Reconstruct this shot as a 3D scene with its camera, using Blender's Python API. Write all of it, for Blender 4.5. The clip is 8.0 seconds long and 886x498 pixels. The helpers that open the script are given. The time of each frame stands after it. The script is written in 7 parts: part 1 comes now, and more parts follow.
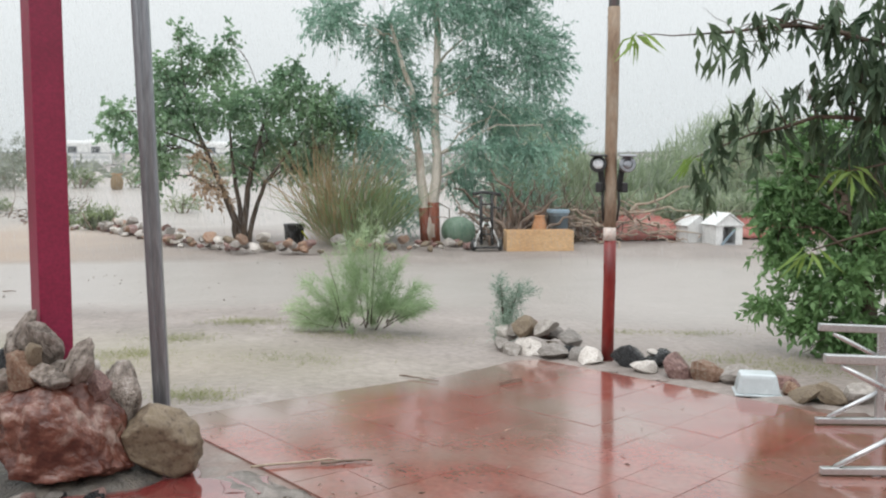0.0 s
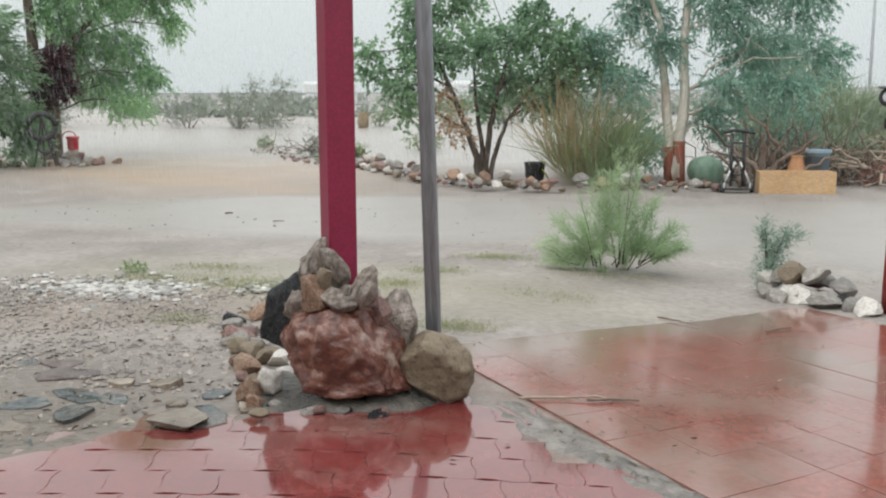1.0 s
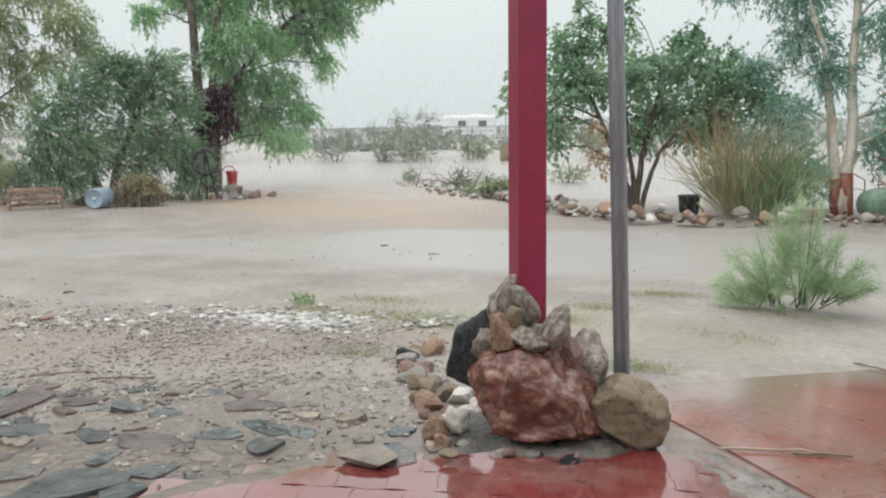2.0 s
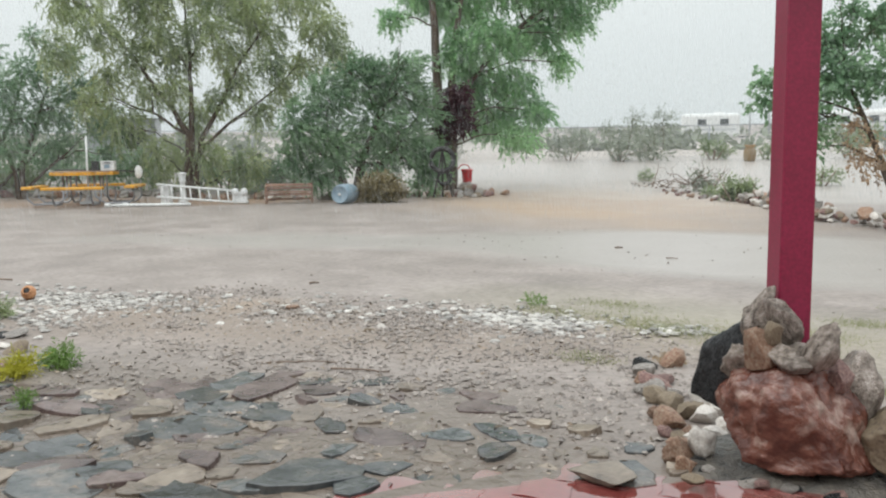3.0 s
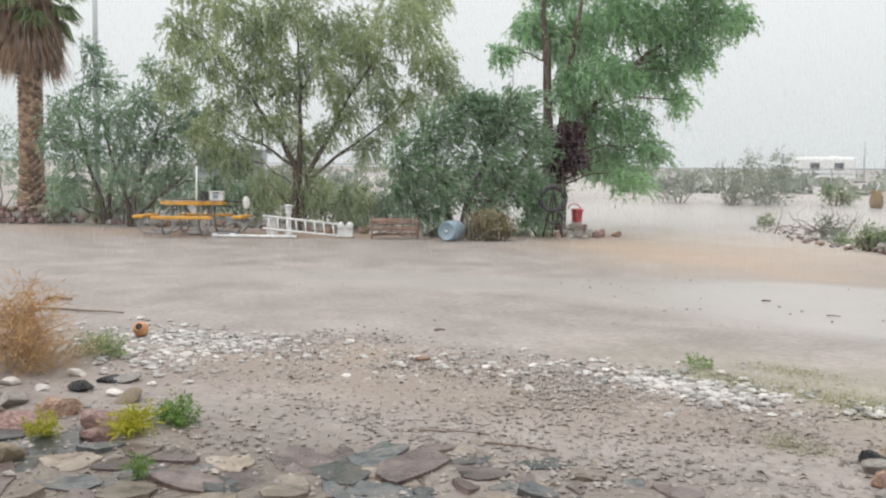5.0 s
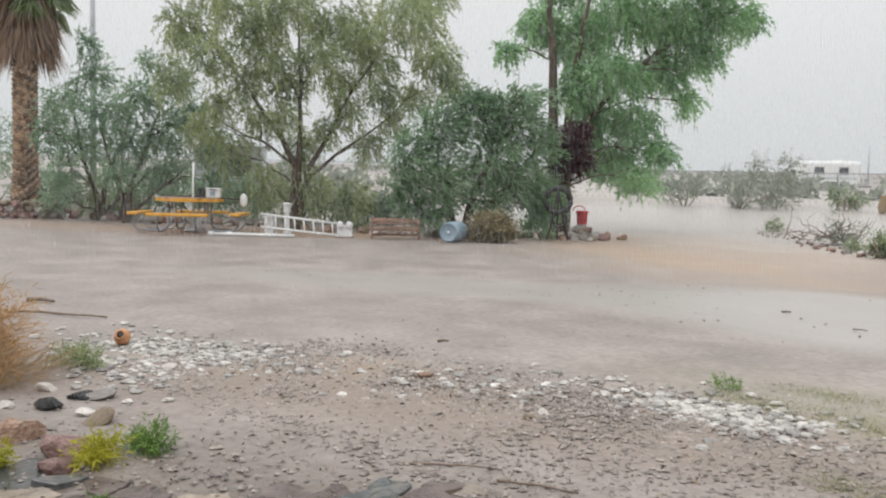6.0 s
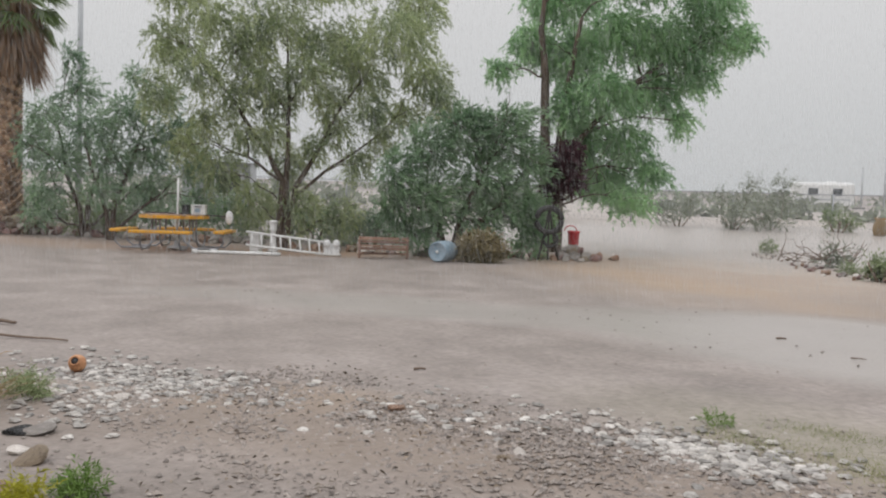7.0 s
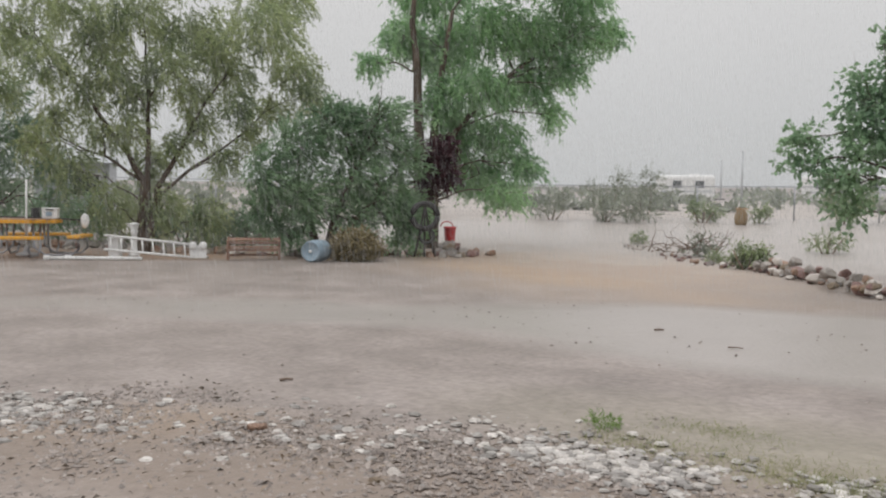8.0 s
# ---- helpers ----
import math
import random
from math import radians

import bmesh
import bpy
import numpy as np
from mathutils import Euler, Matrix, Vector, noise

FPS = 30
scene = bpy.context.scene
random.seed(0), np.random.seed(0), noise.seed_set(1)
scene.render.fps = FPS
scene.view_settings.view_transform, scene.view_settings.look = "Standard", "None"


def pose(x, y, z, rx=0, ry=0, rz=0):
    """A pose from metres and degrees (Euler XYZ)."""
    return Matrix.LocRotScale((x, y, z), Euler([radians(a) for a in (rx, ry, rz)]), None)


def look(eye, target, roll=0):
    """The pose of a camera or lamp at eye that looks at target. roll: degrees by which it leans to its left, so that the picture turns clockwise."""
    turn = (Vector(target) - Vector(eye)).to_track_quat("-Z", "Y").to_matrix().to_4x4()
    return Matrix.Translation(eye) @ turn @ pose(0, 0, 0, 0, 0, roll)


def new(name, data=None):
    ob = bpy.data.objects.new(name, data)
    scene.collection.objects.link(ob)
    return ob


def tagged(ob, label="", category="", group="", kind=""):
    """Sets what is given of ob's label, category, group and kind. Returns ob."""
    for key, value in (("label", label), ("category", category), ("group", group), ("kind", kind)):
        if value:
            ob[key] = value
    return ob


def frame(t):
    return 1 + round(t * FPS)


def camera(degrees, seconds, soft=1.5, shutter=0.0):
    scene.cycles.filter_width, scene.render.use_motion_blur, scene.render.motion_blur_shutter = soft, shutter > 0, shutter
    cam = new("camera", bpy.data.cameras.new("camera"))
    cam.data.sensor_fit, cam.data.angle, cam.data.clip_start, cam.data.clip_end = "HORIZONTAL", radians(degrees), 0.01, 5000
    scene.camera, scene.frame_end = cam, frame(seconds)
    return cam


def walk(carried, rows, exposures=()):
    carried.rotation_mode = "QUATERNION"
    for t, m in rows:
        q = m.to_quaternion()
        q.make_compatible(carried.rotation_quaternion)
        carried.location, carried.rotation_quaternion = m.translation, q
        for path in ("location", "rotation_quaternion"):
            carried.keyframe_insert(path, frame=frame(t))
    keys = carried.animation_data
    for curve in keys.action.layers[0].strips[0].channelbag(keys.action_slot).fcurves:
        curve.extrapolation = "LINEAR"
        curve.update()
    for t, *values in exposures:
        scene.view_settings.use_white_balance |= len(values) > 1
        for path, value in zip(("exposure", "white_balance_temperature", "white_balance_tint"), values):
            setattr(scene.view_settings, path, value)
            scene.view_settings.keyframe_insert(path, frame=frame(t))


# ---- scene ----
cam = camera(53.0, 8.0, 2.1)
METRES, EYE, TILT, LEAN, TURN = 3.722, 1.5, 0.0, 0.0, 0.0
ROWS = [
    (0.0, 0.0, 0.0, 0.0, -0.02, -4.93, 0.18),
    (0.5, -0.0274, -0.0065, -0.0087, 11.32, -7.95, 0.68),
    (1.0, -0.0647, 0.0076, -0.0073, 14.73, -8.74, 0.4),
    (1.5, -0.1106, 0.0126, -0.0032, 15.66, -7.32, 0.17),
    (2.0, -0.1511, 0.0156, -0.0037, 23.43, -6.57, 0.92),
    (3.5, -0.2474, 0.075, -0.0068, 41.97, -6.09, 0.08),
    (4.0, -0.3398, 0.0808, 0.0004, 43.33, -4.95, -0.34),
    (4.5, -0.3985, 0.1162, -0.0073, 44.07, -4.18, -0.19),
    (6.0, -0.5954, 0.2807, -0.0014, 44.27, -4.07, -1.37),
    (6.5, -0.6287, 0.3404, 0.0017, 44.19, -3.94, -1.18),
    (7.0, -0.6524, 0.4034, 0.0031, 43.94, -2.89, -1.8),
    (7.5, -0.707, 0.496, -0.0014, 37.39, -2.58, -1.54),
    (8.0, -0.7451, 0.5413, -0.0058, 36.02, -2.85, -0.71),
]
EXPOSURES = [(0.0, 0.06, 6400, 9), (0.5, -0.03, 6400, 7), (1.0, -0.03, 6400, 6), (2.0, 0.03, 6400, 6), (3.5, 0.03, 6400, 6), (4.5, 0.08, 6500, 9), (6.0, -0.10, 6550, 11), (6.5, -0.23, 6550, 12), (7.0, -0.40, 6600, 13), (8.0, -0.42, 6650, 13)]
walk(cam, [(t, pose(0, 0, EYE, TILT, LEAN, TURN) @ pose(METRES * x, METRES * y, METRES * z, 90 + pitch, roll, yaw)) for t, x, y, z, yaw, pitch, roll in ROWS], EXPOSURES)

# ---- world and light: heavy overcast, brightest overhead ----
world = bpy.data.worlds.new("overcast")
scene.world = world
world.use_nodes = True
wn, wl = world.node_tree.nodes, world.node_tree.links
wn.clear()
w_out, w_bg = wn.new("ShaderNodeOutputWorld"), wn.new("ShaderNodeBackground")
sky = wn.new("ShaderNodeTexSky")
sky.sky_type, sky.sun_disc, sky.sun_elevation, sky.sun_rotation = "NISHITA", False, radians(58), radians(200)
sky.dust_density, sky.air_density = 6.0, 1.0
grey = wn.new("ShaderNodeHueSaturation")
grey.inputs["Saturation"].default_value = 0.12
grey.inputs["Value"].default_value = 0.11
wl.new(sky.outputs[0], grey.inputs["Color"])
w_tc, w_sep = wn.new("ShaderNodeTexCoord"), wn.new("ShaderNodeSeparateXYZ")
wl.new(w_tc.outputs["Generated"], w_sep.inputs[0])
w_ramp = wn.new("ShaderNodeValToRGB")
w_ramp.color_ramp.elements[0].position, w_ramp.color_ramp.elements[0].color = 0.0, (0.74, 0.785, 0.80, 1)
w_ramp.color_ramp.elements[1].position, w_ramp.color_ramp.elements[1].color = 1.0, (2.2, 2.25, 2.3, 1)
mid = w_ramp.color_ramp.elements.new(0.22)
mid.color = (0.91, 0.94, 0.945, 1)
wl.new(w_sep.outputs["Z"], w_ramp.inputs[0])
w_noise = wn.new("ShaderNodeTexNoise")
w_noise.inputs["Scale"].default_value, w_noise.inputs["Detail"].default_value = 2.2, 4
w_map = wn.new("ShaderNodeMapRange")
w_map.inputs["To Min"].default_value, w_map.inputs["To Max"].default_value = 0.94, 1.06
wl.new(w_tc.outputs["Generated"], w_noise.inputs["Vector"])
wl.new(w_noise.outputs["Fac"], w_map.inputs["Value"])
w_mul = wn.new("ShaderNodeVectorMath")
w_mul.operation = "SCALE"
wl.new(w_ramp.outputs[0], w_mul.inputs[0])
wl.new(w_map.outputs[0], w_mul.inputs["Scale"])
w_mix = wn.new("ShaderNodeMix")
w_mix.data_type, w_mix.inputs["Factor"].default_value = "RGBA", 0.88
wl.new(grey.outputs[0], w_mix.inputs["A"])
wl.new(w_mul.outputs[0], w_mix.inputs["B"])
wl.new(w_mix.outputs["Result"], w_bg.inputs["Color"])
w_bg.inputs["Strength"].default_value = 1.0
wl.new(w_bg.outputs[0], w_out.inputs[0])

sun_data = bpy.data.lights.new("sun", "SUN")
sun_data.energy, sun_data.angle, sun_data.color = 0.8, radians(40), (1.0, 0.97, 0.93)
sun_lamp = new("sun", sun_data)
sun_lamp.matrix_world = look((0, 0, 20), (6, 8, 0))


# ---- materials ----
def mat(name, c1, c2, c3=None, scale=4.0, fine=40.0, rough=(0.5, 0.8), bump=0.3, dist=0.01, metal=0.0,
        world_space=False, piece=0.0, island=0.0, spec=0.5, stretch=(1, 1, 1), contrast=(0.35, 0.65)):
    """A surface of two or three colours in patches, with grain, relief and uneven gloss."""
    m = bpy.data.materials.new(name)
    m.use_nodes = True
    n, l = m.node_tree.nodes, m.node_tree.links
    b = n["Principled BSDF"]
    if world_space:
        vec = n.new("ShaderNodeNewGeometry").outputs["Position"]
    else:
        vec = n.new("ShaderNodeTexCoord").outputs["Object"]
    mp = n.new("ShaderNodeMapping")
    mp.inputs["Scale"].default_value = stretch
    l.new(vec, mp.inputs["Vector"])
    big, small = n.new("ShaderNodeTexNoise"), n.new("ShaderNodeTexNoise")
    big.inputs["Scale"].default_value, big.inputs["Detail"].default_value = scale, 6
    big.inputs["Roughness"].default_value = 0.62
    small.inputs["Scale"].default_value, small.inputs["Detail"].default_value = fine, 4
    l.new(mp.outputs[0], big.inputs["Vector"])
    l.new(mp.outputs[0], small.inputs["Vector"])
    ramp = n.new("ShaderNodeValToRGB")
    e = ramp.color_ramp.elements
    e[0].position, e[0].color = contrast[0], (*c1, 1)
    e[1].position, e[1].color = contrast[1], (*(c3 or c2), 1)
    if c3:
        e.new(0.5 * (contrast[0] + contrast[1])).color = (*c2, 1)
    l.new(big.outputs["Fac"], ramp.inputs[0])
    hsv = n.new("ShaderNodeHueSaturation")
    l.new(ramp.outputs[0], hsv.inputs["Color"])
    val = n.new("ShaderNodeMapRange")
    val.inputs["From Min"].default_value, val.inputs["From Max"].default_value = 0.25, 0.75
    val.inputs["To Min"].default_value, val.inputs["To Max"].default_value = 0.78, 1.22
    l.new(small.outputs["Fac"], val.inputs["Value"])
    value = val.outputs[0]
    for amount, node, socket in ((piece, "ShaderNodeObjectInfo", "Random"), (island, "ShaderNodeNewGeometry", "Random Per Island")):
        if amount:
            r = n.new("ShaderNodeMapRange")
            r.inputs["To Min"].default_value, r.inputs["To Max"].default_value = 1 - amount, 1 + amount
            l.new(n.new(node).outputs[socket], r.inputs["Value"])
            times = n.new("ShaderNodeMath")
            times.operation = "MULTIPLY"
            l.new(value, times.inputs[0])
            l.new(r.outputs[0], times.inputs[1])
            value = times.outputs[0]
    l.new(value, hsv.inputs["Value"])
    l.new(hsv.outputs[0], b.inputs["Base Color"])
    rg = n.new("ShaderNodeMapRange")
    rg.inputs["From Min"].default_value, rg.inputs["From Max"].default_value = 0.3, 0.7
    rg.inputs["To Min"].default_value, rg.inputs["To Max"].default_value = rough
    l.new(big.outputs["Fac"], rg.inputs["Value"])
    l.new(rg.outputs[0], b.inputs["Roughness"])
    b.inputs["Metallic"].default_value = metal
    b.inputs["Specular IOR Level"].default_value = spec
    if bump:
        bp = n.new("ShaderNodeBump")
        bp.inputs["Strength"].default_value, bp.inputs["Distance"].default_value = bump, dist
        l.new(small.outputs["Fac"], bp.inputs["Height"])
        l.new(bp.outputs[0], b.inputs["Normal"])
    return m


def leaf_mat(name, c1, c2, thin=0.3, rough=0.45, spread=0.24):
    """Leaves: each its own shade between two greens, a little light passes through."""
    m = bpy.data.materials.new(name)
    m.use_nodes = True
    n, l = m.node_tree.nodes, m.node_tree.links
    b = n["Principled BSDF"]
    geo = n.new("ShaderNodeNewGeometry")
    ramp = n.new("ShaderNodeValToRGB")
    ramp.color_ramp.elements[0].color, ramp.color_ramp.elements[1].color = (*c1, 1), (*c2, 1)
    clump = n.new("ShaderNodeTexNoise")
    clump.inputs["Scale"].default_value = 0.9
    l.new(geo.outputs["Position"], clump.inputs["Vector"])
    add = n.new("ShaderNodeMath")
    add.operation = "MULTIPLY_ADD"
    add.inputs[1].default_value = spread * 1.4
    l.new(geo.outputs["Random Per Island"], add.inputs[0])
    wide = n.new("ShaderNodeMapRange")
    wide.inputs["From Min"].default_value, wide.inputs["From Max"].default_value = 0.3, 0.7
    wide.inputs["To Min"].default_value, wide.inputs["To Max"].default_value = -0.05, 0.75
    l.new(clump.outputs["Fac"], wide.inputs["Value"])
    l.new(wide.outputs[0], add.inputs[2])
    l.new(add.outputs[0], ramp.inputs[0])
    l.new(ramp.outputs[0], b.inputs["Base Color"])
    b.inputs["Roughness"].default_value = rough + 0.18
    b.inputs["Specular IOR Level"].default_value = 0.3
    tr, mix = n.new("ShaderNodeBsdfTranslucent"), n.new("ShaderNodeMixShader")
    l.new(ramp.outputs[0], tr.inputs["Color"])
    mix.inputs[0].default_value = thin
    l.new(b.outputs[0], mix.inputs[1])
    l.new(tr.outputs[0], mix.inputs[2])
    l.new(mix.outputs[0], n["Material Output"].inputs["Surface"])
    return m


M_RED_PAINT = mat("red_post_paint", (0.189, 0.007, 0.036), (0.241, 0.012, 0.050), scale=3, fine=60, rough=(0.32, 0.5), bump=0.1, dist=0.002)
M_GALV = mat("galvanised_pipe", (0.25, 0.26, 0.285), (0.33, 0.34, 0.365), scale=3, fine=60, rough=(0.25, 0.4), metal=0.7, bump=0.1, dist=0.002, stretch=(1, 1, 0.15))
M_RUST = mat("rusty_steel", (0.15, 0.088, 0.055), (0.27, 0.19, 0.13), (0.36, 0.30, 0.235), scale=5, fine=70, rough=(0.6, 0.85), stretch=(1, 1, 0.3))
M_POLE_RED = mat("faded_red_paint", (0.136, 0.007, 0.007), (0.211, 0.019, 0.015), (0.186, 0.037, 0.031), scale=5, fine=60, rough=(0.3, 0.5), stretch=(1, 1, 0.3))
M_POLE_WHITE = mat("flaked_white_paint", (0.55, 0.42, 0.36), (0.7, 0.66, 0.62), scale=18, fine=80, rough=(0.5, 0.7))
M_DARK = mat("black_plastic", (0.012, 0.012, 0.013), (0.03, 0.03, 0.032), scale=8, rough=(0.35, 0.55), bump=0.1)
M_LENS = mat("lamp_glass", (0.55, 0.57, 0.6), (0.7, 0.72, 0.75), scale=8, rough=(0.05, 0.1), bump=0)
M_WHITE = mat("white_paint", (0.607, 0.616, 0.607), (0.736, 0.736, 0.727), scale=5, fine=50, rough=(0.4, 0.6), bump=0.15, dist=0.004)
M_GREYWALL = mat("grey_siding", (0.36, 0.38, 0.40), (0.46, 0.48, 0.50), scale=2, rough=(0.5, 0.7))
M_WINDOW = mat("dark_window", (0.03, 0.035, 0.04), (0.06, 0.065, 0.07), scale=2, rough=(0.05, 0.12), bump=0)
M_YELLOW = mat("yellow_painted_board", (0.56, 0.27, 0.015), (0.72, 0.36, 0.03), scale=4, fine=50, rough=(0.4, 0.6))
M_PLY = mat("orange_plywood", (0.50, 0.31, 0.16), (0.60, 0.40, 0.22), scale=3, fine=50, rough=(0.5, 0.7), stretch=(0.3, 1, 1))
M_BLUE = mat("pale_blue_plastic", (0.20, 0.28, 0.34), (0.28, 0.36, 0.43), scale=3, rough=(0.35, 0.5), bump=0.1)
M_REDCAN = mat("red_can_paint", (0.45, 0.02, 0.03), (0.58, 0.05, 0.06), scale=6, rough=(0.35, 0.5), bump=0.1)
M_TARP = mat("red_tarp", (0.28, 0.075, 0.06), (0.38, 0.15, 0.12), scale=3, rough=(0.4, 0.6))
M_BARK = mat("brown_bark", (0.055, 0.04, 0.03), (0.13, 0.095, 0.07), scale=6, fine=30, rough=(0.75, 0.95), bump=0.8, dist=0.03, stretch=(1, 1, 0.3))
M_EUCBARK = mat("pale_peeling_bark", (0.50, 0.44, 0.37), (0.66, 0.60, 0.53), (0.40, 0.31, 0.24), scale=3, fine=25, rough=(0.6, 0.85), bump=0.4, dist=0.02, stretch=(1, 1, 0.25))
M_EUCRED = mat("red_brown_bark", (0.20, 0.055, 0.03), (0.34, 0.11, 0.065), scale=5, fine=25, rough=(0.6, 0.85), bump=0.5, dist=0.02, stretch=(1, 1, 0.3))
M_TWIG = mat("dead_twigs", (0.12, 0.085, 0.065), (0.24, 0.18, 0.14), scale=3, fine=30, rough=(0.8, 0.95), island=0.35)
M_PALMBARK = mat("palm_boots", (0.20, 0.125, 0.08), (0.46, 0.34, 0.24), scale=5, fine=30, rough=(0.7, 0.9), island=0.55)
M_WOODGREY = mat("weathered_timber", (0.20, 0.13, 0.09), (0.33, 0.23, 0.17), scale=4, fine=40, rough=(0.6, 0.85), stretch=(0.2, 1, 1), piece=0.2)
M_TERRACOTTA = mat("terracotta", (0.44, 0.20, 0.09), (0.55, 0.29, 0.15), scale=8, rough=(0.5, 0.7))
M_LOG = mat("bleached_timber", (0.26, 0.195, 0.145), (0.40, 0.32, 0.25), scale=3, fine=30, rough=(0.7, 0.9), island=0.25)
M_TUB = mat("cloudy_plastic", (0.50, 0.55, 0.57), (0.58, 0.63, 0.65), scale=4, fine=220, rough=(0.15, 0.3), bump=0.1)
M_ALU = mat("bare_aluminium", (0.58, 0.59, 0.60), (0.64, 0.65, 0.66), scale=3, fine=160, rough=(0.22, 0.4), metal=0.85, bump=0.05, dist=0.001)
M_PLASTER = mat("house_plaster", (0.40, 0.33, 0.27), (0.48, 0.41, 0.34), scale=2, rough=(0.7, 0.9))
M_ROOF = mat("roof_boards", (0.42, 0.38, 0.34), (0.52, 0.48, 0.43), scale=2, rough=(0.6, 0.8))
M_BENCH = mat("bench_timber", (0.16, 0.085, 0.055), (0.30, 0.18, 0.125), scale=4, fine=40, rough=(0.5, 0.8), stretch=(0.2, 1, 1), piece=0.25)
M_BLACKIRON = mat("black_iron", (0.02, 0.018, 0.016), (0.05, 0.042, 0.036), scale=9, rough=(0.5, 0.75))
M_RUBBER = mat("tyre_rubber", (0.012, 0.012, 0.012), (0.03, 0.03, 0.03), scale=9, rough=(0.5, 0.7))
M_GREENPAINT = mat("dull_green_steel", (0.10, 0.17, 0.12), (0.17, 0.25, 0.18), scale=5, rough=(0.4, 0.6))

R_RED = mat("red_boulder_stone", (0.085, 0.028, 0.02), (0.17, 0.07, 0.05), (0.36, 0.27, 0.23), scale=1.9, fine=7, rough=(0.14, 0.36), bump=0.4, dist=0.05, contrast=(0.40, 0.68))
R_TAN = mat("tan_sandstone", (0.099, 0.070, 0.047), (0.218, 0.169, 0.116), (0.173, 0.133, 0.086), scale=6, fine=45, rough=(0.5, 0.8), bump=0.5, dist=0.01)
R_BLACK = mat("wet_black_rock", (0.008, 0.009, 0.01), (0.028, 0.03, 0.033), (0.10, 0.10, 0.10), scale=6, fine=30, rough=(0.12, 0.4), bump=0.8, dist=0.02, contrast=(0.35, 0.8))
R_GREY = mat("grey_stone", (0.17, 0.15, 0.13), (0.29, 0.26, 0.235), (0.42, 0.39, 0.36), scale=3, fine=16, rough=(0.3, 0.6), bump=0.7, dist=0.02, piece=0.3, contrast=(0.3, 0.74))
R_PILE = mat("brown_grey_stone", (0.095, 0.075, 0.062), (0.23, 0.19, 0.16), (0.40, 0.345, 0.31), scale=2.6, fine=14, rough=(0.22, 0.55), bump=0.7, dist=0.03, piece=0.2)
R_WHITE = mat("white_quartz", (0.42, 0.37, 0.33), (0.62, 0.59, 0.55), scale=7, fine=30, rough=(0.3, 0.55), bump=0.5, dist=0.008, piece=0.12)
R_ORANGE = mat("orange_stone", (0.150, 0.069, 0.037), (0.286, 0.166, 0.108), (0.340, 0.278, 0.215), scale=6, fine=30, rough=(0.35, 0.65), bump=0.7, dist=0.012, piece=0.25)
R_PURPLE = mat("purple_brown_stone", (0.10, 0.05, 0.045), (0.22, 0.12, 0.105), (0.32, 0.22, 0.19), scale=6, fine=30, rough=(0.3, 0.6), bump=0.7, dist=0.012, piece=0.25)
R_SLATE = mat("wet_blue_slate", (0.028, 0.032, 0.035), (0.066, 0.070, 0.070), (0.125, 0.108, 0.095), scale=5, fine=30, rough=(0.10, 0.3), bump=0.5, dist=0.01, world_space=True, piece=0.5)
R_SLATE_TAN = mat("wet_tan_flagstone", (0.115, 0.09, 0.07), (0.19, 0.152, 0.118), (0.25, 0.21, 0.168), scale=5, fine=30, rough=(0.2, 0.5), bump=0.5, dist=0.01, world_space=True, piece=0.3)
R_SLATE_PURPLE = mat("wet_purple_flagstone", (0.052, 0.035, 0.032), (0.10, 0.07, 0.064), (0.15, 0.118, 0.106), scale=5, fine=30, rough=(0.18, 0.45), bump=0.5, dist=0.01, world_space=True, piece=0.3)
M_GRAVEL_W = mat("white_gravel", (0.25, 0.23, 0.207), (0.46, 0.44, 0.415), scale=9, rough=(0.35, 0.6), bump=0.2, island=0.45, world_space=True)
M_GRAVEL_G = mat("mixed_gravel", (0.15, 0.125, 0.11), (0.25, 0.215, 0.19), (0.34, 0.30, 0.27), scale=9, rough=(0.3, 0.6), bump=0.2, island=0.26, world_space=True)
M_LITTER = mat("dead_leaf_litter", (0.04, 0.03, 0.024), (0.30, 0.24, 0.18), scale=9, rough=(0.5, 0.8), island=0.6, world_space=True)

M_RAIN = leaf_mat("rain_water", (0.80, 0.82, 0.83), (0.86, 0.88, 0.89), 0.5, 0.2)
rain_n, rain_l = M_RAIN.node_tree.nodes, M_RAIN.node_tree.links
clear, see = rain_n.new("ShaderNodeBsdfTransparent"), rain_n.new("ShaderNodeMixShader")
see.inputs[0].default_value = 0.38
rain_l.new(clear.outputs[0], see.inputs[1])
rain_l.new(rain_n["Material Output"].inputs["Surface"].links[0].from_socket, see.inputs[2])
rain_l.new(see.outputs[0], rain_n["Material Output"].inputs["Surface"])

L_EUC = leaf_mat("eucalypt_leaf", (0.177, 0.310, 0.243), (0.398, 0.591, 0.472), 0.45)
L_MULB = leaf_mat("mulberry_leaf", (0.149, 0.263, 0.164), (0.357, 0.506, 0.306), 0.45)
L_DEAD = leaf_mat("withered_leaf", (0.33, 0.21, 0.125), (0.50, 0.37, 0.25))
L_FEATHER = leaf_mat("feathery_leaf", (0.30, 0.42, 0.235), (0.50, 0.61, 0.38), 0.45)
L_SMALL = leaf_mat("grey_green_leaf", (0.183, 0.281, 0.220), (0.329, 0.427, 0.342), 0.45)
L_PEPPER = leaf_mat("pepper_leaf", (0.197, 0.266, 0.158), (0.543, 0.606, 0.329), 0.45)
L_TALL = leaf_mat("weeping_leaf", (0.188, 0.355, 0.183), (0.472, 0.694, 0.383), 0.45)
L_OLIVE = leaf_mat("olive_leaf", (0.168, 0.279, 0.181), (0.390, 0.524, 0.340), 0.4)
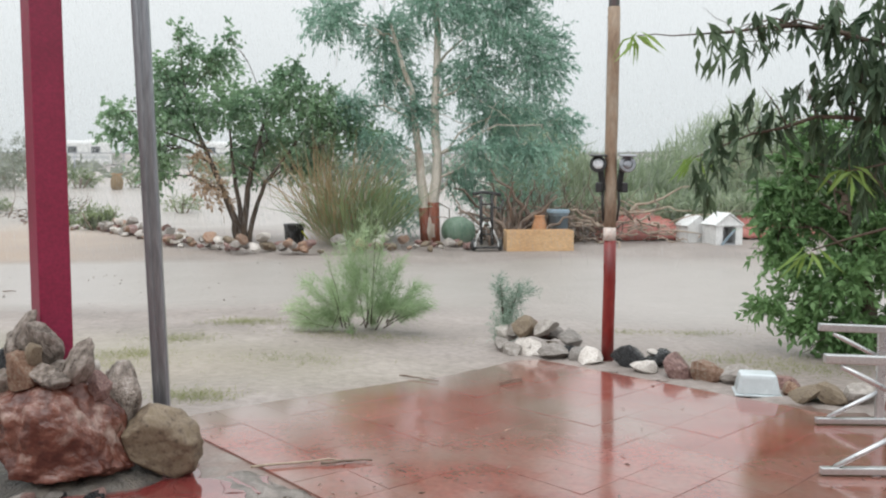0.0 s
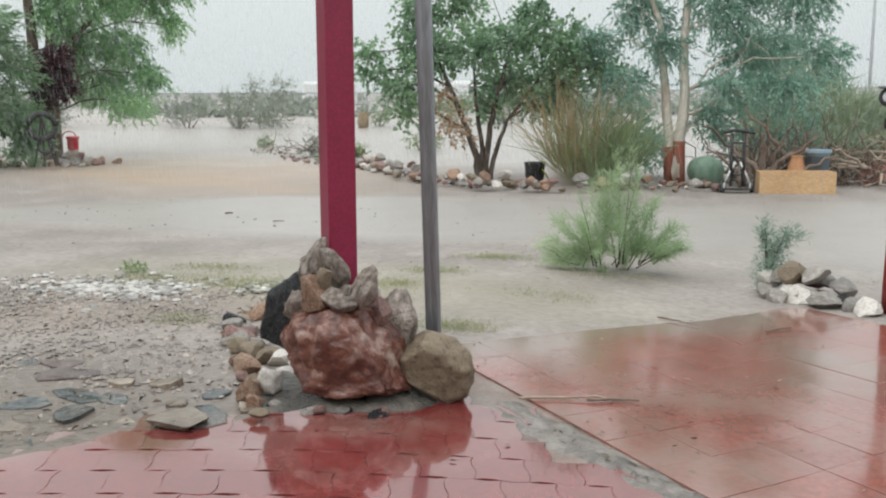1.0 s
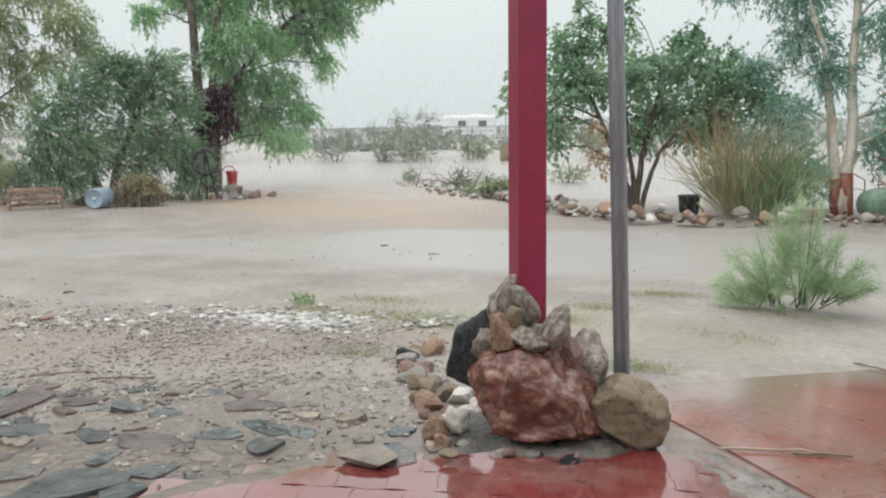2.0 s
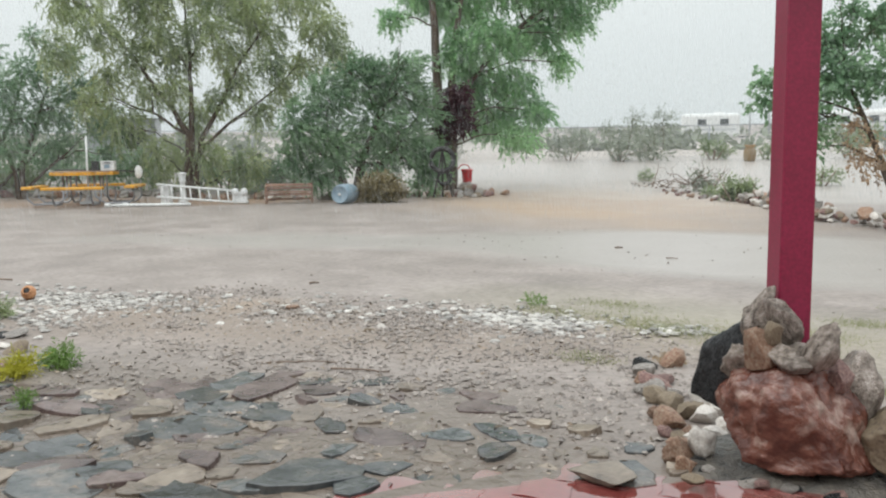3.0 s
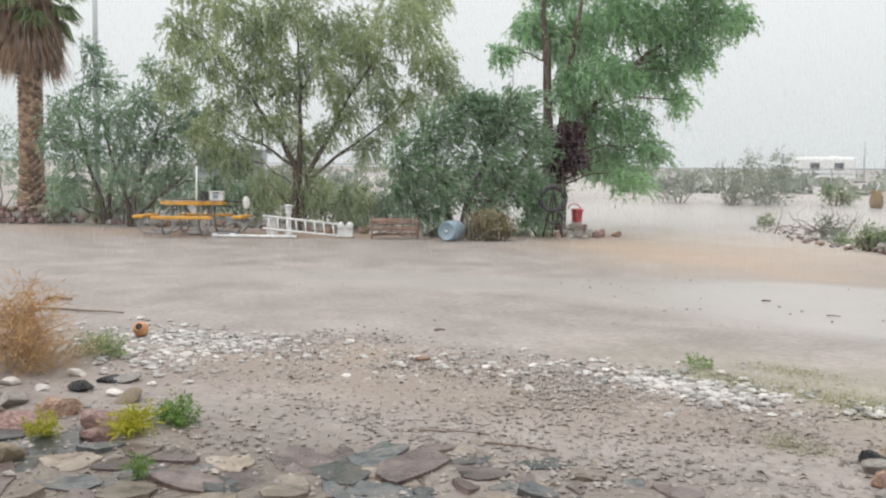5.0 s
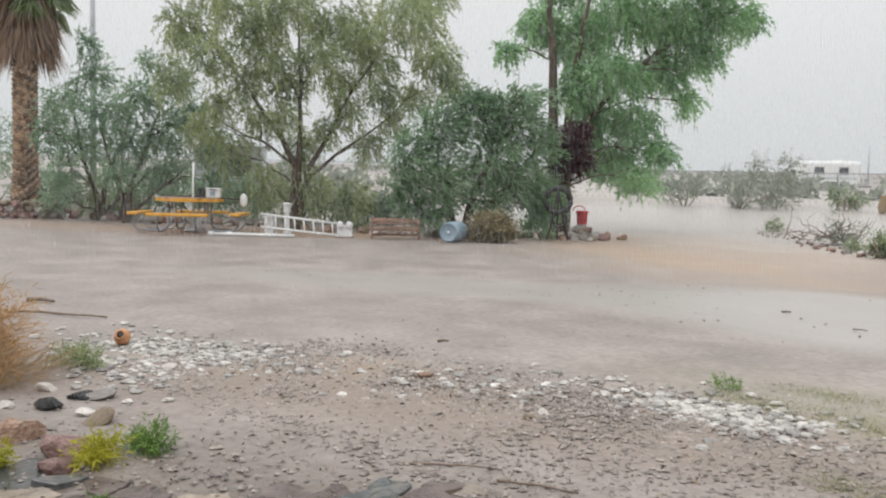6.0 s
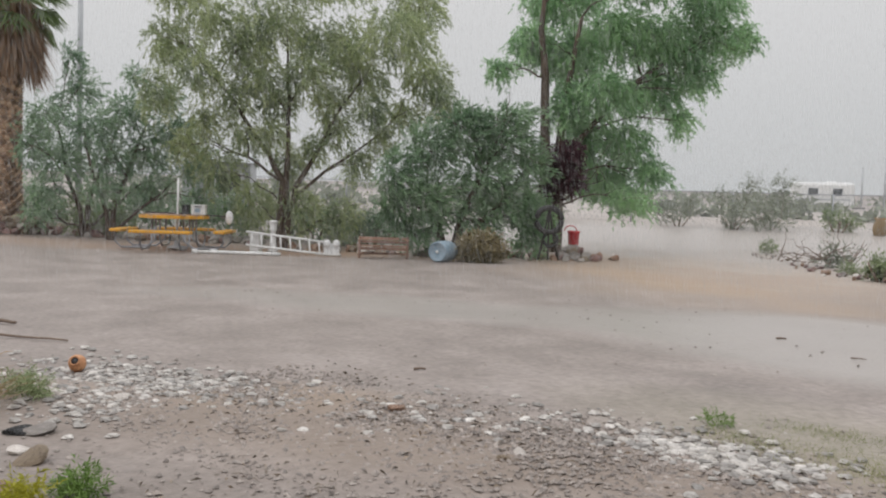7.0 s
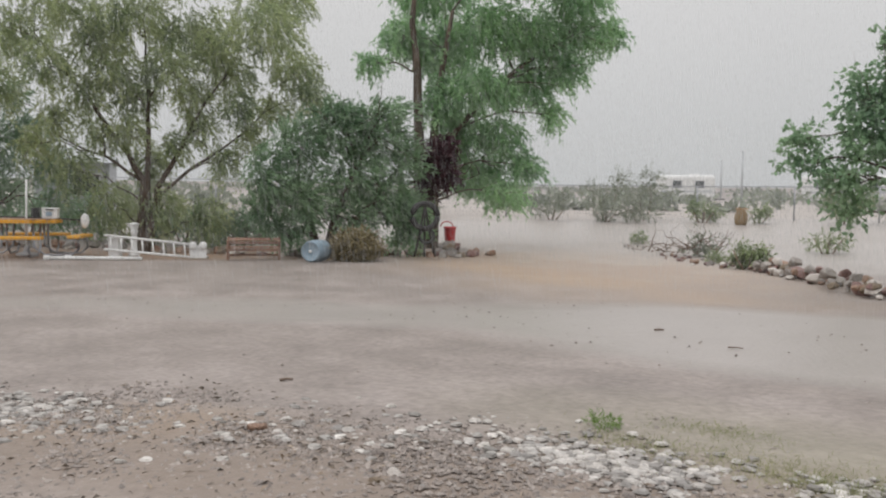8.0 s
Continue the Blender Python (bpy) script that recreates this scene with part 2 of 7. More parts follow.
L_DENSE = leaf_mat("acacia_leaf", (0.130, 0.226, 0.130), (0.342, 0.493, 0.293), 0.4)
L_SMOKE = leaf_mat("purple_leaf", (0.045, 0.022, 0.03), (0.13, 0.065, 0.075))
L_NEAR = leaf_mat("glossy_leaf", (0.085, 0.18, 0.07), (0.26, 0.42, 0.18), rough=0.35, thin=0.4)
L_MANGO = leaf_mat("long_drooping_leaf", (0.03, 0.06, 0.036), (0.14, 0.20, 0.11), rough=0.3, thin=0.35)
L_YOUNG = leaf_mat("young_leaf", (0.16, 0.28, 0.06), (0.30, 0.42, 0.12), rough=0.35, thin=0.4)
L_CANE = leaf_mat("cane_leaf", (0.22, 0.29, 0.19), (0.40, 0.46, 0.31))
L_BROWNBUSH = leaf_mat("brown_bush", (0.20, 0.165, 0.09), (0.36, 0.31, 0.18))
L_STRAW = leaf_mat("straw_blade", (0.26, 0.18, 0.10), (0.46, 0.35, 0.21))
L_DRY = leaf_mat("dry_orange_grass", (0.34, 0.195, 0.085), (0.56, 0.37, 0.19))
L_GRASS = leaf_mat("green_grass", (0.09, 0.18, 0.04), (0.26, 0.38, 0.11))
L_THIN = leaf_mat("thin_grass", (0.20, 0.24, 0.10), (0.38, 0.38, 0.20), 0.45)
L_YELLOW = leaf_mat("yellow_green_weed", (0.28, 0.30, 0.03), (0.52, 0.48, 0.06))
L_SCRUB = leaf_mat("grey_scrub_leaf", (0.17, 0.20, 0.15), (0.34, 0.37, 0.29))
L_SCRUBGREEN = leaf_mat("green_scrub_leaf", (0.16, 0.23, 0.11), (0.32, 0.38, 0.20))
L_PALM = leaf_mat("palm_blade", (0.08, 0.14, 0.05), (0.22, 0.29, 0.12))
L_SKIRT = leaf_mat("palm_skirt", (0.20, 0.12, 0.075), (0.40, 0.28, 0.19))


# ---- geometry helpers ----
def mesh_of(name, verts, faces, smooth=False):
    me = bpy.data.meshes.new(name)
    me.from_pydata([tuple(v) for v in verts], [], faces)
    if smooth:
        me.polygons.foreach_set("use_smooth", [True] * len(me.polygons))
    me.update()
    return me


def part(name, data, material, parent=None, label=""):
    """One mesh object, from a bmesh or a mesh, under a thing or a part."""
    if isinstance(data, bmesh.types.BMesh):
        me = bpy.data.meshes.new(name)
        data.to_mesh(me)
        data.free()
    else:
        me = data
    if material and not me.materials:
        me.materials.append(material)
    ob = new(name, me)
    if parent:
        ob.parent = parent
    if label:
        ob["label"] = label
    return ob


def thing(name, m, label, category, group="", kind=""):
    e = new(name)
    e.empty_display_size = 0.2
    e.matrix_basis = m
    return tagged(e, label, category, group, kind)


def box(sx, sy, sz, at=(0, 0, 0), turn=(0, 0, 0), bevel=0.0, bm=None):
    """A bevelled box, centred at a place and turned by degrees, added to bm."""
    own = bmesh.new()
    bmesh.ops.create_cube(own, size=1, matrix=pose(*at, *turn) @ Matrix.Diagonal((sx, sy, sz, 1)))
    if bevel:
        bmesh.ops.bevel(own, geom=own.edges[:], offset=bevel, segments=2, affect="EDGES", profile=0.5)
    if bm is None:
        return own
    me = bpy.data.meshes.new("tmp")
    own.to_mesh(me)
    own.free()
    bm.from_mesh(me)
    bpy.data.meshes.remove(me)
    return bm


def tube_arrays(points, radii, sides=8, cap=True):
    """Vertices and faces of a tapered tube along points."""
    P = [Vector(p) for p in points]
    vs, fs = [], []
    up = Vector((0, 0, 1)) if abs((P[-1] - P[0]).normalized().z) < 0.9 else Vector((0, 1, 0))
    for i, p in enumerate(P):
        d = (P[min(i + 1, len(P) - 1)] - P[max(i - 1, 0)]).normalized()
        a = d.cross(up).normalized()
        b = a.cross(d)
        for k in range(sides):
            t = 2 * math.pi * k / sides
            vs.append(p + float(radii[i]) * (math.cos(t) * a + math.sin(t) * b))
    for i in range(len(P) - 1):
        for k in range(sides):
            q = (k + 1) % sides
            fs.append((i * sides + k, i * sides + q, (i + 1) * sides + q, (i + 1) * sides + k))
    if cap:
        fs.append(tuple(range(sides))[::-1])
        fs.append(tuple((len(P) - 1) * sides + k for k in range(sides)))
    return vs, fs


def tubes(name, runs, sides=8, smooth=True):
    """Several tubes (points, radii) in one mesh."""
    V, Fc = [], []
    for pts, rad in runs:
        v, f = tube_arrays(pts, rad, sides)
        o = len(V)
        V += v
        Fc += [tuple(i + o for i in q) for q in f]
    return mesh_of(name, V, Fc, smooth)


def lathe(profile, sides=24, axis="z"):
    """A turned body from (radius, height) pairs."""
    bm = bmesh.new()
    rings = []
    for r, h in profile:
        rings.append([bm.verts.new((r * math.cos(2 * math.pi * k / sides), r * math.sin(2 * math.pi * k / sides), h)) for k in range(sides)])
    for a, b in zip(rings, rings[1:]):
        for k in range(sides):
            q = (k + 1) % sides
            bm.faces.new((a[k], a[q], b[q], b[k]))
    bm.faces.new(rings[0][::-1])
    bm.faces.new(rings[-1])
    for f in bm.faces:
        f.smooth = True
    return bm


def bend(points, rng, amount):
    """A polyline, made finer and slightly crooked."""
    P = [Vector(p) for p in points]
    out = [P[0]]
    for a, b in zip(P, P[1:]):
        for s in (1 / 3, 2 / 3):
            out.append(a.lerp(b, s) + Vector(rng.normal(0, amount * (b - a).length, 3)))
        out.append(b)
    return out


def leaves(name, base, way, length, width, rng, curl=0.15):
    """Leaf blades: a base point, a direction, a length and a width each."""
    n = len(base)
    way = way / np.maximum(np.linalg.norm(way, axis=1, keepdims=True), 1e-6)
    side = np.cross(way, rng.normal(size=(n, 3)))
    side /= np.maximum(np.linalg.norm(side, axis=1, keepdims=True), 1e-6)
    up = np.cross(side, way)
    L, W = np.asarray(length)[:, None] * np.ones((n, 1)), np.asarray(width)[:, None] * np.ones((n, 1))
    mid_ = base + way * L * 0.45 + up * L * curl * 0.6
    tip = base + way * L + np.array([0, 0, -1.0]) * L * curl
    V = np.stack([base, mid_ - side * W / 2, tip, mid_ + side * W / 2], axis=1).reshape(-1, 3)
    me = bpy.data.meshes.new(name)
    me.vertices.add(4 * n)
    me.vertices.foreach_set("co", V.astype(np.float32).ravel())
    me.loops.add(4 * n)
    me.loops.foreach_set("vertex_index", np.arange(4 * n, dtype=np.int32))
    me.polygons.add(n)
    me.polygons.foreach_set("loop_start", np.arange(0, 4 * n, 4, dtype=np.int32))
    me.polygons.foreach_set("loop_total", np.full(n, 4, dtype=np.int32))
    me.update(calc_edges=True)
    me.validate()
    return me


def crown(name, blobs, rng, per_m2=60, twig=0.5, droop=0.5, count=10, leaf=(0.1, 0.03), spread=0.5, wind=(0.25, 0, 0), deep=0.8, shell=0.5, size=1.0):
    """Twigs with leaves in clumps; blobs: right, up, half width, half height. droop 1: hanging strands; -1: upright."""
    B, D, S = [], [], []
    for x, z, rx, rz in blobs:
        rx, rz = rx * size, rz * size
        n = max(3, int(per_m2 * rx * rz * math.pi))
        u = rng.normal(size=(n, 3))
        u /= np.linalg.norm(u, axis=1, keepdims=True)
        r = rng.random(n) ** (1 / 3)
        r = (shell + (1 - shell) * r)[:, None] * rng.random((n, 1)) ** 0.35
        yoff = rng.normal(0, deep * 0.5 * rx)
        c = np.array([x, yoff, z]) + u * r * np.array([rx, rx * deep, rz])
        d = u * (1 - abs(droop)) + np.array([0, 0, -droop]) + np.array(wind) + rng.normal(0, 0.22, (n, 3))
        d /= np.linalg.norm(d, axis=1, keepdims=True)
        B.append(c), D.append(d)
    B, D = np.concatenate(B), np.concatenate(D)
    n = len(B)
    tl = twig * (0.5 + rng.random((n, 1)))
    s = rng.random((n, count, 1))
    bow = np.array([0, 0, -0.5]) * max(droop, 0) * (s ** 2)
    base = (B[:, None, :] - D[:, None, :] * tl[:, None, :] * 0.5 + (D[:, None, :] * s + bow) * tl[:, None, :]).reshape(-1, 3)
    way = (D[:, None, :] + rng.normal(0, spread, (n, count, 3))).reshape(-1, 3)
    k = n * count
    return leaves(name, base, way, leaf[0] * (0.6 + 0.8 * rng.random(k)), leaf[1] * (0.6 + 0.8 * rng.random(k)), rng)


def limbs(name, stems, blobs, rng, thick=0.035, twigs=4):
    """Stems as given, a limb from the nearest stem to each clump, and thin branches in it."""
    runs = [(bend(p, rng, 0.02), list(np.interp(np.linspace(0, 1, 3 * len(p) - 2), np.linspace(0, 1, len(r)), r))) for p, r in stems]
    spine = [(v, rad) for pts, rads in runs for v, rad in zip(pts, rads)]
    out = list(runs)
    for x, z, rx, rz in blobs:
        tip = Vector((x, rng.normal(0, 0.3 * rx), z))
        below = [s for s in spine if s[0].z < z - 0.15 * rz] or spine
        start, rad = min(below, key=lambda s: (s[0] - tip).length + 0.6 * abs(s[0].z - (z - 1.2 * rz)))
        mid_ = start.lerp(tip, 0.5) + Vector((0, 0, 0.12 * (tip - start).length))
        r0 = min(rad * 0.7, thick)
        pts = bend((start, mid_, tip), rng, 0.04)
        out.append((pts, list(np.linspace(r0, r0 * 0.3, len(pts)))))
        for _ in range(twigs):
            a = pts[rng.integers(3, len(pts))]
            b = tip + Vector(rng.normal(0, 0.6, 3)) * rx
            pp = bend((a, a.lerp(b, 0.5), b), rng, 0.07)
            out.append((pp, list(np.linspace(r0 * 0.4, r0 * 0.1, len(pp)))))
    return tubes(name, out, 6)


def rock_mesh(name, seed, material, facets=5, rough=0.16, level=3, dome=0.0, angular=False, near=0.5):
    """A stone of about unit half width: a ball cut by random planes, then roughened."""
    rng = np.random.default_rng(seed)
    bm = bmesh.new()
    bmesh.ops.create_icosphere(bm, subdivisions=level, radius=1)
    cuts = rng.normal(size=(facets, 3))
    cuts /= np.linalg.norm(cuts, axis=1, keepdims=True)
    depth = near + 0.32 * rng.random(facets)
    off = Vector(rng.random(3) * 40)
    for v in bm.verts:
        p = v.co.normalized()
        p = p * (1 + rough * noise.fractal(p * 1.3 + off, 1.0, 2.1, 3))
        for c, d in zip(cuts, depth):
            k = p.dot(Vector(c)) - d
            if k > 0:
                p -= Vector(c) * k * 0.95
        p += p.normalized() * rough * (0.35 * noise.fractal(p * 4 + off, 0.9, 2.2, 4) + 0.30 * (0.5 - abs(noise.noise(p * 2.6 + off))) + 0.10 * noise.noise(p * 11 + off))
        if p.z < -0.6:
            p.z = -0.6 + (p.z + 0.6) * 0.3
        if dome and p.z < 0.1:
            wide = 1 + dome * (1 / math.sqrt(1 - min(0.8, abs(p.z)) ** 2) - 1)
            p.x, p.y = p.x * wide, p.y * wide
        v.co = p
    for f in bm.faces:
        f.smooth = not angular
    me = bpy.data.meshes.new(name)
    bm.to_mesh(me)
    bm.free()
    me.materials.append(material)
    return me


def smooth_step(a, b, v):
    t = np.clip((np.asarray(v, float) - a) / (b - a), 0, 1)
    return t * t * (3 - 2 * t)


def gz(x, y):
    """Height of the bare ground: the yard falls to the patio's far corner, and the desert rises beyond."""
    r = np.hypot(x, y)
    z = -0.08 - 0.12 * smooth_step(-2.2, 0.6, x) * (1 - 0.5 * smooth_step(10, 16, r)) - 0.05 * smooth_step(4, 14, r)
    return z + 1.0 * smooth_step(29, 50, r) + 0.025 * np.maximum(r - 44, 0) * (1 - smooth_step(500, 1600, r) * 0.6)


def on_ground(x, y, turn=0, lift=0.0, rx=0, ry=0):
    return pose(x, y, float(gz(x, y)) + lift, rx, ry, turn)


# ---- the ground: one sheet to the horizon ----
PATIO = [(-3.75, 2.3), (-3.3, 3.3), (-2.95, 3.72), (-2.4, 4.05), (-2.1, 4.9), (-1.75, 5.75), (-1.25, 6.5), (-0.4, 7.2), (0.45, 7.95),
         (0.75, 8.2), (1.3, 7.85), (2.0, 7.1), (2.5, 6.6), (2.95, 6.25), (4.6, 5.6), (4.6, -2.9), (-5.6, -2.9), (-4.6, 0.6)]


def inside(x, y, poly):
    x, y = np.asarray(x, float), np.asarray(y, float)
    hit = np.zeros(x.shape, bool)
    for (ax, ay), (bx, by) in zip(poly, poly[1:] + poly[:1]):
        cross = ((ay > y) != (by > y)) & (x < (bx - ax) * (y - ay) / (by - ay + 1e-12) + ax)
        hit ^= cross
    return hit


def edge_distance(x, y):
    """Distance to the patio's outer edge, from its left end to the far corner."""
    best = 9.0
    for (ax, ay), (bx, by) in zip(PATIO[0:13], PATIO[1:14]):
        f = max(0, min(1, ((x - ax) * (bx - ax) + (y - ay) * (by - ay)) / ((bx - ax) ** 2 + (by - ay) ** 2)))
        best = min(best, math.hypot(x - ax - f * (bx - ax), y - ay - f * (by - ay)))
    return best


def ground_material():
    """Wet tan earth with puddles, an orange drive, gravelly and grassy patches."""
    m = mat("wet_earth", (0.206, 0.175, 0.157), (0.248, 0.213, 0.192), (0.297, 0.259, 0.237), scale=0.9, fine=14, rough=(0.5, 0.75), bump=0.7, dist=0.03, world_space=True)
    n, l = m.node_tree.nodes, m.node_tree.links
    b = n["Principled BSDF"]
    geo = n.new("ShaderNodeNewGeometry")
    wob = n.new("ShaderNodeTexNoise")
    wob.inputs["Scale"].default_value, wob.inputs["Detail"].default_value = 0.45, 5
    l.new(geo.outputs["Position"], wob.inputs["Vector"])

    def zone(cx, cy, rx, ry, turn, soft, wobble=0.9):
        """A ragged oval, 1 inside and 0 outside."""
        mp = n.new("ShaderNodeMapping")
        mp.vector_type = "TEXTURE"
        mp.inputs["Location"].default_value = (cx, cy, 0)
        mp.inputs["Rotation"].default_value = (0, 0, radians(turn))
        mp.inputs["Scale"].default_value = (rx, ry, 1000)
        l.new(geo.outputs["Position"], mp.inputs["Vector"])
        ln = n.new("ShaderNodeVectorMath")
        ln.operation = "LENGTH"
        l.new(mp.outputs[0], ln.inputs[0])
        ad = n.new("ShaderNodeMath")
        ad.operation = "MULTIPLY_ADD"
        ad.inputs[1].default_value = wobble
        l.new(wob.outputs["Fac"], ad.inputs[0])
        l.new(ln.outputs["Value"], ad.inputs[2])
        mr = n.new("ShaderNodeMapRange")
        mr.inputs["From Min"].default_value, mr.inputs["From Max"].default_value = 1 + 0.5 * wobble - soft, 1 + 0.5 * wobble + soft
        mr.inputs["To Min"].default_value, mr.inputs["To Max"].default_value = 1, 0
        l.new(ad.outputs[0], mr.inputs["Value"])
        return mr.outputs[0]

    colour = b.inputs["Base Color"].links[0].from_socket

    def tint(colour, fac, c, strength=1.0):
        mx = n.new("ShaderNodeMix")
        mx.data_type = "RGBA"
        k = n.new("ShaderNodeMath")
        k.operation = "MULTIPLY"
        k.inputs[1].default_value = strength
        l.new(fac, k.inputs[0])
        l.new(k.outputs[0], mx.inputs["Factor"])
        l.new(colour, mx.inputs["A"])
        mx.inputs["B"].default_value = (*c, 1)
        return mx.outputs["Result"]

    colour = tint(colour, zone(-15.5, 26.5, 11, 5.0, 128, 0.35), (0.41, 0.30, 0.215), 0.5)
    colour = tint(colour, zone(-13, 20.2, 6.5, 1.1, 152, 0.4), (0.36, 0.26, 0.18), 0.5)
    colour = tint(colour, zone(-24.5, 19.0, 9, 1.8, 46, 0.5), (0.33, 0.22, 0.15), 0.8)
    colour = tint(colour, zone(-3.3, 7.75, 2.7, 1.0, 172, 0.6), (0.34, 0.33, 0.21), 0.28)
    flags_mud = zone(-4.7, 2.7, 3.4, 1.65, 12, 0.45)
    colour = tint(colour, flags_mud, (0.118, 0.091, 0.070), 0.85)
    colour = tint(colour, zone(-8.6, 5.65, 1.2, 0.5, 35, 0.5), (0.30, 0.22, 0.15), 0.6)
    colour = tint(colour, zone(-6.6, 5.7, 4.2, 0.9, 22, 0.5), (0.215, 0.165, 0.125), 0.6)
    # far plain: the haze of distance put into a paler ground colour
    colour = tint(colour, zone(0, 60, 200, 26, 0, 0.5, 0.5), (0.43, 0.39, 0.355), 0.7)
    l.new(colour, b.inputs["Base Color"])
    # standing water: milky with mud, sky reflection painted into the pale colour, its face broken by the drops
    rough = b.inputs["Roughness"].links[0].from_socket
    for where in (zone(-4.6, 13.6, 6.0, 2.9, 2, 0.16, 0.5), zone(4.5, 13.0, 5.5, 3.5, 170, 0.35), zone(-12, 11.5, 4.5, 1.2, 25, 0.4),
                  zone(-20, 36, 26, 5.0, 40, 0.4), zone(2, 33, 26, 7.0, 0, 0.4)):
        colour = tint(colour, where, (0.346, 0.317, 0.294), 0.75)
        mx = n.new("ShaderNodeMix")
        l.new(where, mx.inputs["Factor"])
        l.new(rough, mx.inputs["A"])
        mx.inputs["B"].default_value = 0.36
        rough = mx.outputs["Result"]
    soaked = n.new("ShaderNodeMix")
    l.new(flags_mud, soaked.inputs["Factor"])
    l.new(rough, soaked.inputs["A"])
    soaked.inputs["B"].default_value = 0.27
    rough = soaked.outputs["Result"]
    l.new(colour, b.inputs["Base Color"])
    l.new(rough, b.inputs["Roughness"])
    return m


def ground_sheet():
    n = 330
    u = np.linspace(-7.35, 7.35, n)
    gx, gy = np.meshgrid(-4.0 + 1.9 * np.sinh(u), 7.5 + 1.9 * np.sinh(u))
    z = gz(gx, gy)
    pat = inside(gx, gy, PATIO)
    r = np.hypot(gx + 4, gy - 7.5)
    for j in range(n):
        for i in range(n):
            p = Vector((gx[j, i], gy[j, i], 0))
            if r[j, i] < 120 and not pat[j, i]:
                z[j, i] += 0.012 * noise.noise(p * 1.7) + 0.022 * noise.noise(p * 0.45) * min(1, r[j, i] / 8) + 0.006 * noise.noise(p * 5)
    # mud washed over the patio's outer edge
    for j, i in np.argwhere(pat):
        x, y = gx[j, i], gy[j, i]
        near = edge_distance(x, y)
        p = Vector((x, y, 0))
        wide = (0.42 + 0.36 * noise.noise(p * 1.3)) * (1 + 1.3 * float(smooth_step(5.2, 6.2, y)) * float(smooth_step(0.9, 0.2, x)))
        z[j, i] += 0.026 - 0.085 * (min(1, near / wide) if near < 1.9 else 1)
    V = np.stack([gx, gy, z], -1).reshape(-1, 3)
    Fc = [(j * n + i, j * n + i + 1, (j + 1) * n + i + 1, (j + 1) * n + i) for j in range(n - 1) for i in range(n - 1)]
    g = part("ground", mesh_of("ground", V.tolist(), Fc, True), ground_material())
    return tagged(g, "wet tan earth yard with puddles under heavy rain", "ground", kind="structure")


ground_sheet()


# ---- the red patio: a concrete bed, square tiles beyond the crack, wavy pavers before it ----
def patio_material(name, red1, red2, muddy, coat, gloss):
    m = mat(name, red1, red2, scale=2.2, fine=30, rough=(0.05, 0.2), bump=0.14, dist=0.003, world_space=True, piece=0.08)
    n, l = m.node_tree.nodes, m.node_tree.links
    b = n["Principled BSDF"]
    b.inputs["Coat Weight"].default_value, b.inputs["Coat Roughness"].default_value, b.inputs["Coat IOR"].default_value = coat, gloss, 1.4
    geo, film = n.new("ShaderNodeNewGeometry"), n.new("ShaderNodeTexNoise")
    film.inputs["Scale"].default_value, film.inputs["Detail"].default_value = 0.9, 7
    film.inputs["Roughness"].default_value = 0.65
    l.new(geo.outputs["Position"], film.inputs["Vector"])
    mr = n.new("ShaderNodeMapRange")
    mr.inputs["From Min"].default_value, mr.inputs["From Max"].default_value = muddy, muddy + 0.22
    mr.inputs["To Max"].default_value = 0.8
    l.new(film.outputs["Fac"], mr.inputs["Value"])
    # mud washed in from the yard lies thickest along the outer edge
    along = n.new("ShaderNodeVectorMath")
    along.operation = "DOT_PRODUCT"
    l.new(geo.outputs["Position"], along.inputs[0])
    along.inputs[1].default_value = (0.70, -0.714, 0)
    ragged = n.new("ShaderNodeMath")
    ragged.operation = "MULTIPLY_ADD"
    ragged.inputs[1].default_value = -2.2
    l.new(film.outputs["Fac"], ragged.inputs[0])
    l.new(along.outputs["Value"], ragged.inputs[2])
    wash = n.new("ShaderNodeMapRange")
    wash.interpolation_type = "SMOOTHSTEP"
    wash.inputs["From Min"].default_value, wash.inputs["From Max"].default_value = -6.4, -5.35
    wash.inputs["To Min"].default_value, wash.inputs["To Max"].default_value = 1, 0
    l.new(ragged.outputs[0], wash.inputs["Value"])
    most = n.new("ShaderNodeMath")
    most.operation = "MAXIMUM"
    l.new(mr.outputs[0], most.inputs[0])
    l.new(wash.outputs[0], most.inputs[1])
    mx = n.new("ShaderNodeMix")
    mx.data_type = "RGBA"
    l.new(most.outputs[0], mx.inputs["Factor"])
    l.new(b.inputs["Base Color"].links[0].from_socket, mx.inputs["A"])
    mx.inputs["B"].default_value = (0.232, 0.162, 0.135, 1)
    l.new(mx.outputs["Result"], b.inputs["Base Color"])
    return m


M_TILE = patio_material("wet_red_tile", (0.20, 0.058, 0.044), (0.245, 0.082, 0.064), 0.42, 0.5, 0.10)
M_PAVER = patio_material("wet_red_paver", (0.145, 0.026, 0.024), (0.185, 0.038, 0.036), 0.52, 0.9, 0.035)
M_BED = mat("muddy_concrete", (0.13, 0.085, 0.07), (0.20, 0.14, 0.118), (0.25, 0.215, 0.19), scale=3, fine=40, rough=(0.2, 0.5), world_space=True)


